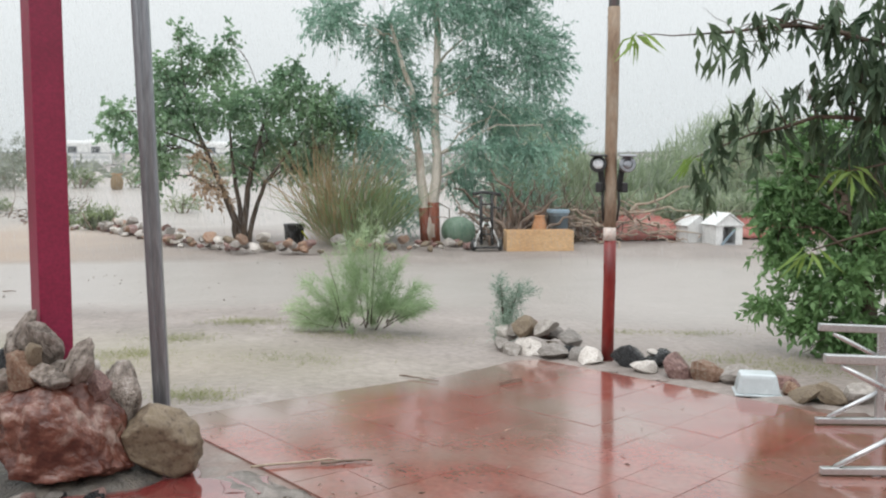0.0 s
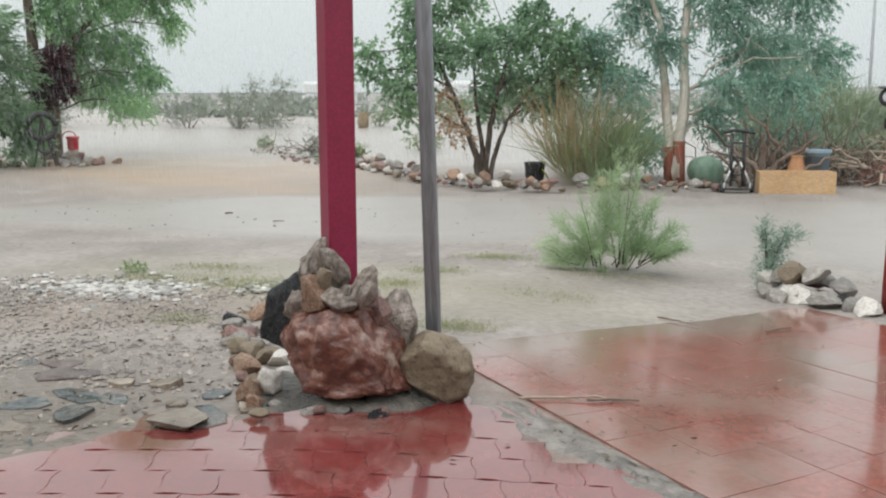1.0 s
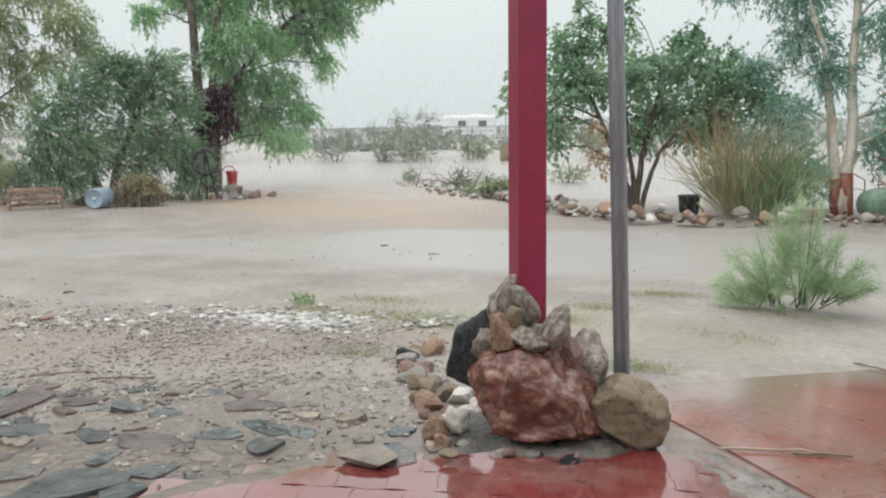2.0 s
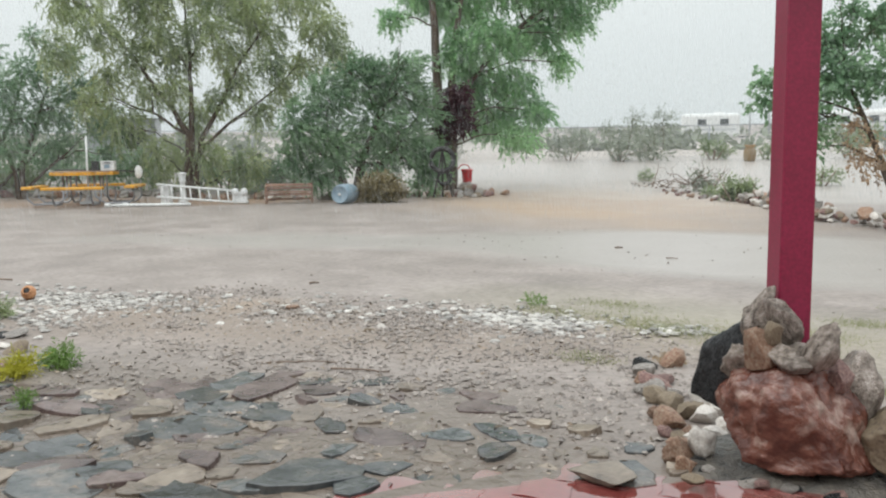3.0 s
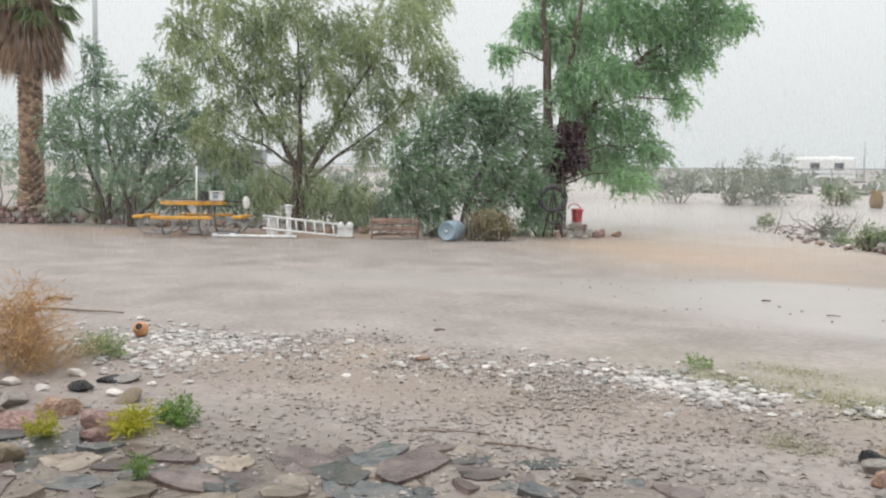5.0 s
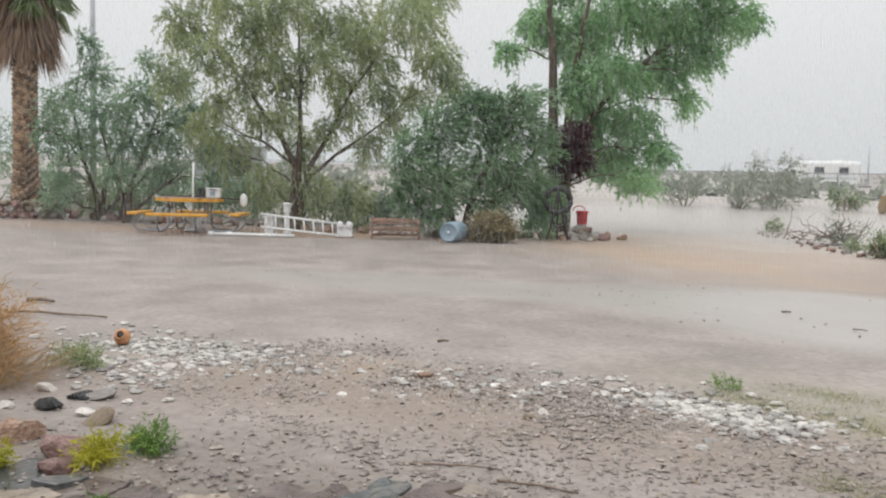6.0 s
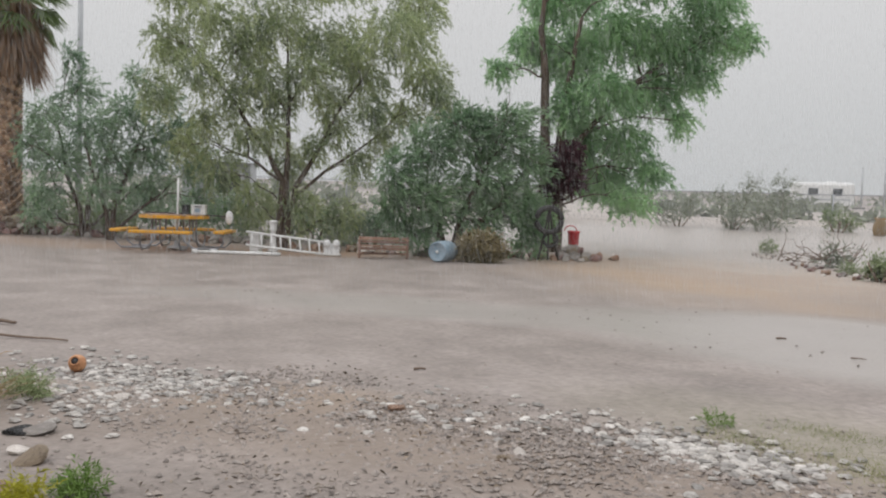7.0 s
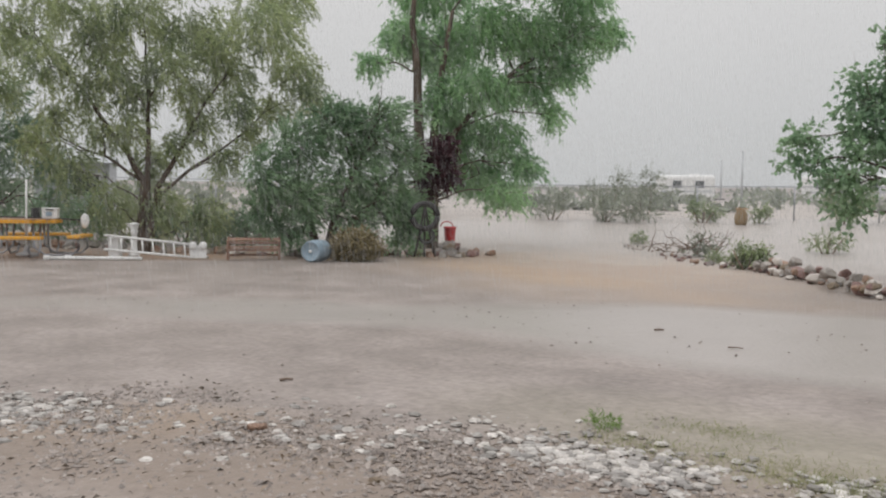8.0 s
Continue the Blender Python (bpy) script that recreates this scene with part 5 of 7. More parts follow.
# ---- trees and shrubs: right, up, half width, half height of each clump, from the foot ----
EUCALYPT = ((-0.33, 21.44, -0.17), 0.9, [(-2.19, 5.26, 0.82, 0.62), (-0.96, 4.99, 0.82, 0.75), (0.27, 5.54, 1.03, 0.68), (1.64, 5.26, 1.23, 0.89), (2.60, 4.31, 0.82, 1.09), (-0.82, 3.90, 0.82, 0.55), (1.09, 3.90, 1.09, 0.75), (1.91, 3.08, 1.23, 0.75), (3.08, 2.80, 0.62, 0.52), (-0.27, 3.08, 0.62, 0.55), (-1.78, 3.28, 0.62, 0.38), (1.23, 2.23, 0.82, 0.41), (2.39, 2.09, 0.82, 0.41), (0.68, 1.50, 0.48, 0.48), (-1.23, 2.32, 0.68, 0.44), (-0.96, 1.03, 0.75, 0.44), (-1.50, 6.63, 0.96, 0.62), (0.55, 7.04, 1.23, 0.82), (2.32, 6.49, 1.09, 0.82)])
MULBERRY = ((-4.79, 20.95, -0.13), 12.9, [(-2.67, 3.00, 0.43, 0.27), (-2.71, 2.54, 0.37, 0.21), (-1.54, 3.81, 0.64, 0.53), (-0.49, 4.07, 0.53, 0.40), (-1.27, 3.00, 0.80, 0.56), (-0.07, 3.14, 0.87, 0.60), (1.14, 3.34, 0.73, 0.53), (1.80, 3.07, 0.56, 0.47), (0.73, 2.40, 0.93, 0.56), (1.80, 2.20, 0.67, 0.60), (-1.87, 2.27, 0.60, 0.43), (-1.80, 1.60, 0.33, 0.33), (0.20, 1.80, 0.47, 0.37), (1.34, 1.74, 0.53, 0.35), (2.34, 2.80, 0.56, 0.48), (-1.00, 4.41, 0.27, 0.29), (-0.40, 4.41, 0.21, 0.24), (-1.25, 4.85, 0.13, 0.3), (-0.15, 4.75, 0.12, 0.28), (1.4, 4.15, 0.14, 0.3), (2.2, 3.6, 0.16, 0.25), (1.07, 3.94, 0.29, 0.27), (2.87, 2.60, 0.43, 0.37)])
DEADLEAF = ((-4.70, 20.55, -0.13), 12.9, [(-0.83, 1.97, 0.29, 0.39), (-0.69, 1.31, 0.39, 0.45), (-0.39, 1.05, 0.26, 0.29)])
FEATHER = ((-0.85, 9.19, -0.16), 5.3, [(0.07, 1.11, 0.18, 0.27), (-0.24, 0.66, 0.28, 0.24), (-0.50, 0.37, 0.30, 0.25), (0.06, 0.51, 0.33, 0.28), (0.48, 0.31, 0.28, 0.22), (-0.62, 0.19, 0.21, 0.17), (0.00, 0.19, 0.47, 0.18), (0.27, 0.78, 0.20, 0.22), (-0.13, 0.90, 0.15, 0.22), (0.62, 0.37, 0.17, 0.14)])
SMALL = ((0.60, 8.79, -0.22), -3.9, [(-0.03, 0.53, 0.07, 0.18), (0.17, 0.54, 0.14, 0.07), (0.06, 0.38, 0.11, 0.12), (0.03, 0.24, 0.14, 0.12), (-0.01, 0.10, 0.14, 0.09)])
PEPPER = ((-26.02, 18.41, -0.08), 53.8, [(-3.53, 6.39, 0.95, 1.05), (-2.19, 7.15, 1.24, 0.86), (-2.48, 5.44, 1.05, 0.86), (-0.29, 7.15, 1.62, 1.05), (-0.67, 5.44, 1.05, 1.05), (1.62, 6.96, 1.62, 1.05), (0.86, 5.53, 1.05, 0.95), (3.53, 6.77, 1.62, 1.05), (2.77, 5.53, 1.05, 0.80), (4.77, 5.82, 1.05, 1.05), (5.15, 4.86, 0.72, 0.69), (4.01, 4.52, 0.86, 0.65), (-1.05, 3.62, 0.86, 0.65), (-1.91, 2.48, 0.86, 0.95), (0.29, 2.77, 0.76, 0.76), (-0.86, 1.53, 0.86, 0.95), (0.57, 1.34, 1.05, 0.95), (-3.2, 8.2, 1.2, 0.9), (4.4, 8.1, 1.3, 0.9), (-0.1, 4.7, 0.75, 0.8), (1.6, 4.75, 0.7, 0.8), (-1.5, 4.7, 0.75, 0.8), (3.2, 3.6, 0.6, 0.6), (-0.2, 3.7, 0.6, 0.6), (-3.0, 3.2, 0.6, 0.7), (2.8, 4.5, 0.7, 0.7), (1.0, 3.2, 0.6, 0.6), (-1.2, 6.3, 0.9, 0.8), (2.2, 6.2, 0.9, 0.8), (2.10, 1.14, 0.86, 0.76), (-3.72, 4.67, 0.72, 0.86), (-2.38, 3.91, 0.69, 0.76), (0.86, 8.87, 3.24, 0.95), (1.72, 3.82, 0.72, 0.69), (2.48, 2.77, 0.65, 0.80)])
TALLTREE = ((-21.03, 26.02, -0.01), 37.4, [(-1.79, 6.21, 0.65, 0.41), (-0.77, 7.22, 0.94, 0.90), (0.65, 6.82, 1.26, 1.26), (2.28, 7.43, 1.53, 1.12), (3.91, 7.22, 1.32, 1.12), (5.54, 7.22, 0.92, 0.73), (6.35, 7.43, 0.53, 0.53), (4.72, 6.11, 0.85, 0.85), (1.87, 5.39, 1.26, 0.92), (3.50, 5.60, 1.12, 0.92), (4.31, 4.54, 0.49, 0.57), (1.47, 3.97, 1.12, 0.92), (2.69, 3.76, 0.92, 0.85), (1.87, 2.54, 1.12, 0.81), (3.40, 2.79, 0.85, 0.57), (2.69, 1.83, 0.92, 0.49), (0.85, 3.15, 0.73, 0.92), (0.55, 4.99, 0.73, 1.12), (0.24, 9.06, 1.83, 1.12), (2.69, 9.26, 2.04, 1.12), (5.13, 8.45, 1.22, 0.92)])
DENSE = ((-21.07, 21.09, -0.13), 43.5, [(-1.45, 2.50, 0.87, 1.00), (-0.54, 3.41, 1.00, 0.94), (0.72, 3.77, 1.12, 0.82), (1.81, 3.59, 1.00, 0.82), (2.54, 2.86, 0.65, 0.82), (1.09, 2.50, 1.05, 1.00), (-0.36, 1.78, 1.05, 1.00), (-1.63, 1.50, 0.65, 0.69), (0.91, 1.23, 0.87, 0.72), (1.99, 1.78, 0.83, 0.83), (-0.91, 0.83, 0.87, 0.65), (0.36, 4.31, 0.82, 0.43), (1.90, 4.40, 0.94, 0.43), (2.54, 1.32, 0.58, 0.82)])
OLIVE_A = ((-31.52, 14.49, 0.05), 64.9, [(-1.08, 4.00, 0.89, 0.83), (-1.52, 2.92, 0.79, 1.03), (-0.10, 4.99, 0.83, 0.75), (0.30, 3.61, 1.08, 1.03), (-0.49, 2.48, 1.08, 0.89), (-1.12, 1.50, 0.75, 0.71), (-1.44, 0.65, 0.55, 0.43), (-0.39, 5.97, 0.47, 0.51)])
OLIVE_B = ((-30.41, 14.87, 0.01), 63.5, [(0.58, 4.23, 1.01, 0.81), (1.36, 3.06, 1.07, 1.01), (0.19, 2.68, 1.07, 0.87), (2.13, 3.55, 0.89, 0.85), (2.75, 2.44, 0.89, 0.85), (1.36, 1.71, 1.12, 0.70), (-0.29, 1.61, 0.74, 0.62), (3.01, 1.47, 0.74, 0.54), (1.84, 4.62, 0.50, 0.66), (0.68, 5.39, 0.50, 0.50)])
SMOKE = ((-18.96, 23.83, -0.12), 36.8, [(0.00, 3.08, 0.63, 0.52), (0.24, 2.49, 0.55, 0.44), (-0.24, 2.16, 0.37, 0.44), (0.37, 3.36, 0.33, 0.30)])
NEARBUSH = ((3.97, 8.07, -0.22), -26.2, [(-0.70, 1.72, 0.26, 0.37), (-0.81, 1.25, 0.29, 0.31), (-0.50, 2.03, 0.26, 0.26), (-0.34, 1.36, 0.37, 0.42), (-0.76, 0.94, 0.26, 0.23), (-0.55, 0.63, 0.26, 0.23), (-0.91, 0.44, 0.21, 0.15), (-0.23, 0.73, 0.31, 0.31), (-0.50, 0.31, 0.31, 0.19), (-0.03, 1.88, 0.31, 0.42), (0.03, 1.10, 0.31, 0.47), (-0.91, 1.51, 0.15, 0.19), (-0.08, 0.26, 0.29, 0.21), (0.25, 0.3, 0.3, 0.25), (0.3, 0.8, 0.3, 0.35), (0.3, 1.5, 0.3, 0.4), (-0.3, 0.15, 0.3, 0.15), (-0.15, 0.08, 0.3, 0.16), (0.1, 0.05, 0.3, 0.2)])
MANGO = ((2.74, 4.52, -0.20), -31.2, [(-1.37, 1.96, 0.12, 0.06), (-1.23, 1.90, 0.11, 0.08), (-1.11, 1.96, 0.12, 0.09), (-0.94, 1.99, 0.12, 0.10), (-1.20, 1.49, 0.12, 0.08), (-1.05, 1.58, 0.15, 0.08), (-0.85, 1.61, 0.14, 0.08), (-1.29, 1.39, 0.10, 0.08), (-1.08, 1.42, 0.14, 0.11), (-0.88, 1.46, 0.11, 0.09), (-0.73, 1.55, 0.12, 0.09), (-1.14, 1.29, 0.09, 0.08), (-1.33, 1.27, 0.08, 0.06), (-1.43, 1.19, 0.08, 0.06), (-0.67, 1.87, 0.13, 0.13), (-0.56, 1.73, 0.15, 0.18), (-0.51, 1.49, 0.12, 0.18), (-0.64, 1.32, 0.13, 0.15), (-0.53, 1.17, 0.12, 0.18), (-0.70, 1.99, 0.15, 0.11), (-0.50, 1.95, 0.16, 0.16), (-0.42, 1.62, 0.15, 0.20), (-0.60, 1.62, 0.12, 0.15), (-0.36, 1.85, 0.16, 0.2)])


def tree(spec, name, label, foliage, bark, stems, seed, category="tree", thick=0.05, twigs=4, **kind):
    place, turn, blobs = spec
    rng = np.random.default_rng(seed)
    t = thing(name, pose(*place, 0, 0, turn), label, category)
    if stems:
        part("trunk", limbs("trunk", stems, blobs, rng, thick, twigs), bark, t)
    part("crown", crown("crown", blobs, rng, **kind), foliage, t)
    return t


# stems: points and radii
euc = tree(EUCALYPT, "eucalyptus_tree", "tall grey-green eucalyptus with a pale peeling double trunk", L_EUC, M_EUCBARK,
           [([(-0.04, 0, -0.1), (-0.12, 0, 1.0), (-0.3, 0, 2.6), (-0.4, 0, 3.6), (-0.9, 0, 5.2)], [0.14, 0.12, 0.09, 0.07, 0.03]),
            ([(0.1, 0, -0.1), (0.1, 0, 1.0), (0.15, 0, 2.6), (0.22, 0, 5.0), (0.1, 0, 7.0)], [0.16, 0.135, 0.10, 0.08, 0.03])], 1,
           per_m2=95, twig=0.6, droop=0.35, count=15, leaf=(0.13, 0.036), spread=0.6, wind=(0.3, 0, 0), thick=0.035, size=0.98)
foot = tubes("foot", [([(-0.05, 0, -0.1), (-0.10, 0, 0.45), (-0.13, 0, 0.82)], [0.15, 0.134, 0.123]), ([(0.1, 0, -0.1), (0.105, 0, 0.45), (0.1, 0, 0.95)], [0.17, 0.152, 0.138])], 14)
part("lower_bark", foot, M_EUCRED, euc, "red-brown bark at the foot")

mul = tree(MULBERRY, "mulberry_tree", "spreading green mulberry tree with several dark stems", L_MULB, M_BARK,
           [([(-0.05, 0, -0.1), (-0.1, 0, 0.5), (-0.35, 0, 1.2), (-0.75, 0, 2.2), (-1.2, 0, 3.2)], [0.10, 0.085, 0.07, 0.05, 0.02]),
            ([(0.08, 0, -0.1), (0.12, 0, 0.6), (0.2, 0, 1.3), (0.5, 0, 2.4), (0.7, 0, 3.2)], [0.09, 0.078, 0.064, 0.045, 0.02]),
            ([(0.2, 0, -0.1), (0.35, 0, 0.7), (0.6, 0, 1.4), (1.3, 0, 2.3), (1.9, 0, 3.0)], [0.075, 0.062, 0.05, 0.035, 0.015]), ([(0.0, 0, -0.1), (0.02, 0, 0.7), (-0.1, 0, 1.6), (-0.2, 0, 2.8)], [0.07, 0.06, 0.045, 0.02])], 2,
           per_m2=100, twig=0.5, droop=0.1, count=9, leaf=(0.115, 0.08), size=1.12, spread=0.8, wind=(0.1, 0, 0), thick=0.04)
place, turn, blobs = DEADLEAF
part("withered_branch", crown("dead", blobs, np.random.default_rng(3), per_m2=80, twig=0.4, droop=0.4, count=8, leaf=(0.10, 0.04), spread=0.7), L_DEAD, mul, "withered orange-brown leaves").matrix_basis = pose(0, -0.35, 0)

def feathery_shrub():
    """Many plumes fanning out from one foot, each lined with fine needles."""
    place, turn, blobs = FEATHER
    rng = np.random.default_rng(4)
    t = thing("feathery_shrub", pose(*place, 0, 0, turn), "light green feathery shrub on bare ground", "shrub")
    runs, B, W = [], [], []
    for x, z, rx, rz in blobs:
        for _ in range(max(4, int(22 * (rx + rz)))):
            u = rng.normal(size=3)
            u /= np.linalg.norm(u) / rng.random() ** 0.3
            tip = np.array([x + u[0] * rx * 1.05, u[1] * rx, z + u[2] * rz * 1.2])
            foot_ = np.array([tip[0] * 0.45 + rng.normal(0, 0.08), tip[1] * 0.4, 0.02 + 0.08 * rng.random()])
            mid_ = foot_ * 0.45 + tip * 0.55 + np.array([-0.02 * tip[0], 0, 0.10 * rng.random()])
            s = np.linspace(0.28, 1, 150)[:, None]
            c = (1 - s) ** 2 * foot_ + 2 * s * (1 - s) * mid_ + s ** 2 * tip
            d = 2 * (1 - s) * (mid_ - foot_) + 2 * s * (tip - mid_)
            d /= np.linalg.norm(d, axis=1, keepdims=True)
            B.append(c + rng.normal(0, 0.012, c.shape)), W.append(d + rng.normal(0, 0.62, c.shape))
            if rng.random() < 0.2:
                runs.append(([tuple(foot_), tuple(c[40]), tuple(c[130])], [0.008, 0.005, 0.002]))
    B, W = np.concatenate(B), np.concatenate(W)
    n = len(B)
    part("crown", leaves("plumes", B, W, 0.07 + 0.09 * rng.random(n), np.full(n, 0.0042), rng, 0.12), L_FEATHER, t)
    part("stem", tubes("stems", runs, 5), M_BARK, t)


feathery_shrub()
tree(SMALL, "small_shrub", "small wispy grey-green shrub by the stones", L_SMALL, M_BARK,
     [([(0, 0, -0.05), (0, 0, 0.3), (-0.03, 0, 0.6)], [0.016, 0.012, 0.005]), ([(0.01, 0, 0), (0.08, 0, 0.35), (0.15, 0, 0.55)], [0.012, 0.009, 0.004])], 5, category="shrub",
     per_m2=1900, twig=0.16, droop=-0.4, count=12, leaf=(0.055, 0.005), spread=0.5, thick=0.006)

tree(PEPPER, "pepper_tree", "large weeping pepper tree with dark spreading limbs", L_PEPPER, M_BARK,
     [([(0, 0, -0.2), (0.05, 0, 1.1), (0.1, 0, 2.2), (-0.6, 0, 3.3), (-1.5, 0, 4.7), (-2.9, 0, 6.4)], [0.19, 0.15, 0.10, 0.07, 0.045, 0.015]),
      ([(0.15, 0, -0.2), (0.2, 0, 1.6), (0.25, 0, 3.6), (0.2, 0, 5.2), (0.1, 0, 7.0)], [0.14, 0.11, 0.07, 0.05, 0.015]),
      ([(0.3, 0, 0.2), (0.5, 0, 2.0), (1.3, 0, 3.4), (1.9, 0, 4.6), (2.8, 0, 5.9)], [0.12, 0.09, 0.06, 0.042, 0.015]),
      ([(0.5, 0, 1.7), (1.4, 0, 2.5), (2.4, 0, 3.2), (3.6, 0, 4.3)], [0.07, 0.055, 0.04, 0.015]),
      ([(0, 0, 2.2), (-1.0, 0, 2.9), (-2.2, 0, 3.4)], [0.06, 0.045, 0.015])], 6,
     per_m2=60, twig=0.62, droop=0.5, count=20, leaf=(0.14, 0.034), spread=0.5, wind=(0.2, 0, 0), size=0.93, thick=0.03, deep=1.0)

tree(TALLTREE, "willow_tree", "tall bright green weeping tree by the drive", L_TALL, M_BARK,
     [([(0, 0, -0.2), (-0.1, 0, 2.0), (-0.2, 0, 4.2), (-0.35, 0, 6.8), (-0.4, 0, 9.2)], [0.24, 0.2, 0.17, 0.12, 0.06]),
      ([(0.3, 0, -0.2), (0.35, 0, 2.5), (0.4, 0, 5.0), (0.9, 0, 8.0)], [0.2, 0.17, 0.13, 0.06]),
      ([(0.4, 0, 3.0), (1.6, 0, 4.6), (3.0, 0, 6.0), (4.8, 0, 7.3)], [0.12, 0.1, 0.08, 0.04])], 7,
     per_m2=88, twig=0.58, droop=0.48, count=18, leaf=(0.145, 0.042), spread=0.55, wind=(0.3, 0, 0), size=0.98, thick=0.04)

tree(DENSE, "acacia_tree", "dense rounded green acacia blown by the wind", L_DENSE, M_BARK,
     [([(0, 0, -0.1), (-0.3, 0, 0.9), (-0.7, 0, 2.2)], [0.16, 0.13, 0.07]), ([(0.1, 0, -0.1), (0.4, 0, 1.2), (1.0, 0, 2.6)], [0.15, 0.12, 0.07]),
      ([(0.2, 0, -0.1), (0.9, 0, 1.0), (1.8, 0, 2.0)], [0.12, 0.1, 0.06])], 8,
     per_m2=100, twig=0.5, droop=0.22, count=17, leaf=(0.13, 0.034), size=1.0, spread=0.4, wind=(0.6, 0, 0.15), thick=0.05)

for spec, seed in ((OLIVE_A, 9), (OLIVE_B, 10)):
    tree(spec, "olive_tree", "grey-green olive tree behind the stone border", L_OLIVE, M_BARK,
         [([(0, 0, -0.1), (-0.1, 0, 0.9), (-0.5, 0, 2.0), (-0.8, 0, 3.6)], [0.09, 0.07, 0.055, 0.025]), ([(0.1, 0, -0.1), (0.15, 0, 1.2), (0.6, 0, 2.4), (1.1, 0, 3.8)], [0.10, 0.08, 0.06, 0.025]),
          ([(0.1, 0, 0.2), (0.9, 0, 1.0), (1.9, 0, 1.9)], [0.07, 0.055, 0.025])], seed,
         per_m2=80, twig=0.5, droop=0.22, count=17, leaf=(0.13, 0.032), size=0.9, spread=0.45, wind=(0.4, 0, 0.1), thick=0.05)

tree(SMOKE, "purple_shrub", "dark purple-leaved small tree beside the drive", L_SMOKE, M_BARK,
     [([(0, 0, -0.1), (0.02, 0, 1.2), (0.05, 0, 2.6)], [0.06, 0.05, 0.03])], 11,
     per_m2=200, twig=0.35, droop=0.1, count=12, leaf=(0.11, 0.05), spread=0.8, thick=0.015, twigs=2, size=1.1)

tree(NEARBUSH, "fruit_tree", "glossy bright green bushy tree beyond the patio", L_NEAR, M_BARK,
     [([(0, 0, -0.1), (-0.1, 0, 0.7), (-0.3, 0, 1.5)], [0.08, 0.065, 0.03]), ([(0.1, 0, -0.1), (0.2, 0, 0.8), (0.1, 0, 1.8)], [0.07, 0.05, 0.03])], 12,
     per_m2=330, twig=0.24, droop=0.25, count=11, leaf=(0.085, 0.036), spread=0.75, wind=(0, 0, 0), thick=0.02)


def long_leaf_tree():
    """A tree just outside the patio whose drooping branches reach over it."""
    place, turn, blobs = MANGO
    rng = np.random.default_rng(13)
    t = thing("peach_tree", pose(place[0], place[1], -0.2, 0, 0, turn), "dark tree with long drooping leaves hanging over the patio", "tree")
    lifted = [(x, z + 0.54, rx, rz) for x, z, rx, rz in blobs]
    stems = [([(0.7, 0.2, -0.1), (0.65, 0.15, 0.9), (0.3, 0.1, 1.8), (-0.1, 0, 2.5)], [0.09, 0.08, 0.06, 0.035]),
             ([(0.3, 0.1, 1.8), (-0.3, 0, 1.95), (-0.8, 0, 2.0), (-1.3, 0, 1.85), (-1.47, 0, 1.78)], [0.03, 0.02, 0.012, 0.005, 0.003]),
             ([(0.3, 0.1, 1.9), (-0.3, 0, 2.3), (-0.9, 0, 2.5), (-1.5, 0, 2.5), (-1.82, 0, 2.52)], [0.03, 0.02, 0.012, 0.005, 0.003]),
             ([(0.3, 0.1, 1.6), (-0.2, 0, 1.5), (-0.8, 0, 1.26)], [0.02, 0.012, 0.004]), ([(0.2, 0.1, 1.9), (-0.2, 0, 1.8), (-0.62, 0, 1.7)], [0.02, 0.012, 0.004])]
    part("trunk", limbs("trunk", stems, lifted, rng, 0.008, 3), M_BARK, t)
    part("crown", crown("crown", lifted, rng, per_m2=125, twig=0.18, droop=0.75, count=9, leaf=(0.115, 0.03), spread=0.35, wind=(0, 0, 0), deep=0.9), L_MANGO, t)
    # pale fans of young leaves at the branch tips
    B, W = [], []
    for x, z in ((-1.82, 2.52), (-1.47, 1.78), (-0.62, 1.70), (-0.80, 1.26)):
        n = 12
        a = rng.random(n) * 2 * math.pi
        B.append(np.array([x, 0, z]) + rng.normal(0, 0.015, (n, 3)))
        W.append(np.stack([np.cos(a), np.sin(a) * 0.6, -0.35 - 0.3 * rng.random(n)], -1))
    B, W = np.concatenate(B), np.concatenate(W)
    part("young_foliage", leaves("young", B, W, 0.15 + 0.06 * rng.random(len(B)), np.full(len(B), 0.022), rng, 0.25), L_YOUNG, t, "pale green young leaves")


long_leaf_tree()


# ---- grasses, canes, brush ----
def blades(name, n, radius, height, width, rng, lean=0.35, flat=(1, 1), curl=0.25):
    a, r = rng.random(n) * 2 * math.pi, np.sqrt(rng.random(n)) * radius
    base = np.stack([r * np.cos(a) * flat[0], r * np.sin(a) * flat[1], np.zeros(n)], -1)
    way = np.stack([np.cos(a) * lean * rng.random(n) * 2, np.sin(a) * lean * rng.random(n) * 2, np.ones(n)], -1) + rng.normal(0, 0.12, (n, 3))
    h = height * (0.45 + 0.55 * rng.random(n))
    return leaves(name, base, way, h, width * (0.7 + 0.6 * rng.random(n)), rng, curl)


grng = np.random.default_rng(21)
t = thing("pampas_grass", pose(-2.45, 19.8, -0.15, 0, 0, 0), "tall clump of tan and green pampas grass", "grass clump")
part("dry_foliage", blades("dry", 330, 0.35, 3.4, 0.016, grng, 0.32, curl=0.15), L_STRAW, t, "tan dry blades")
part("green_foliage", blades("green", 700, 0.6, 2.9, 0.02, grng, 0.42, curl=0.25), L_SCRUBGREEN, t, "grey-green arching blades").matrix_basis = pose(0.5, 0.1, 0)

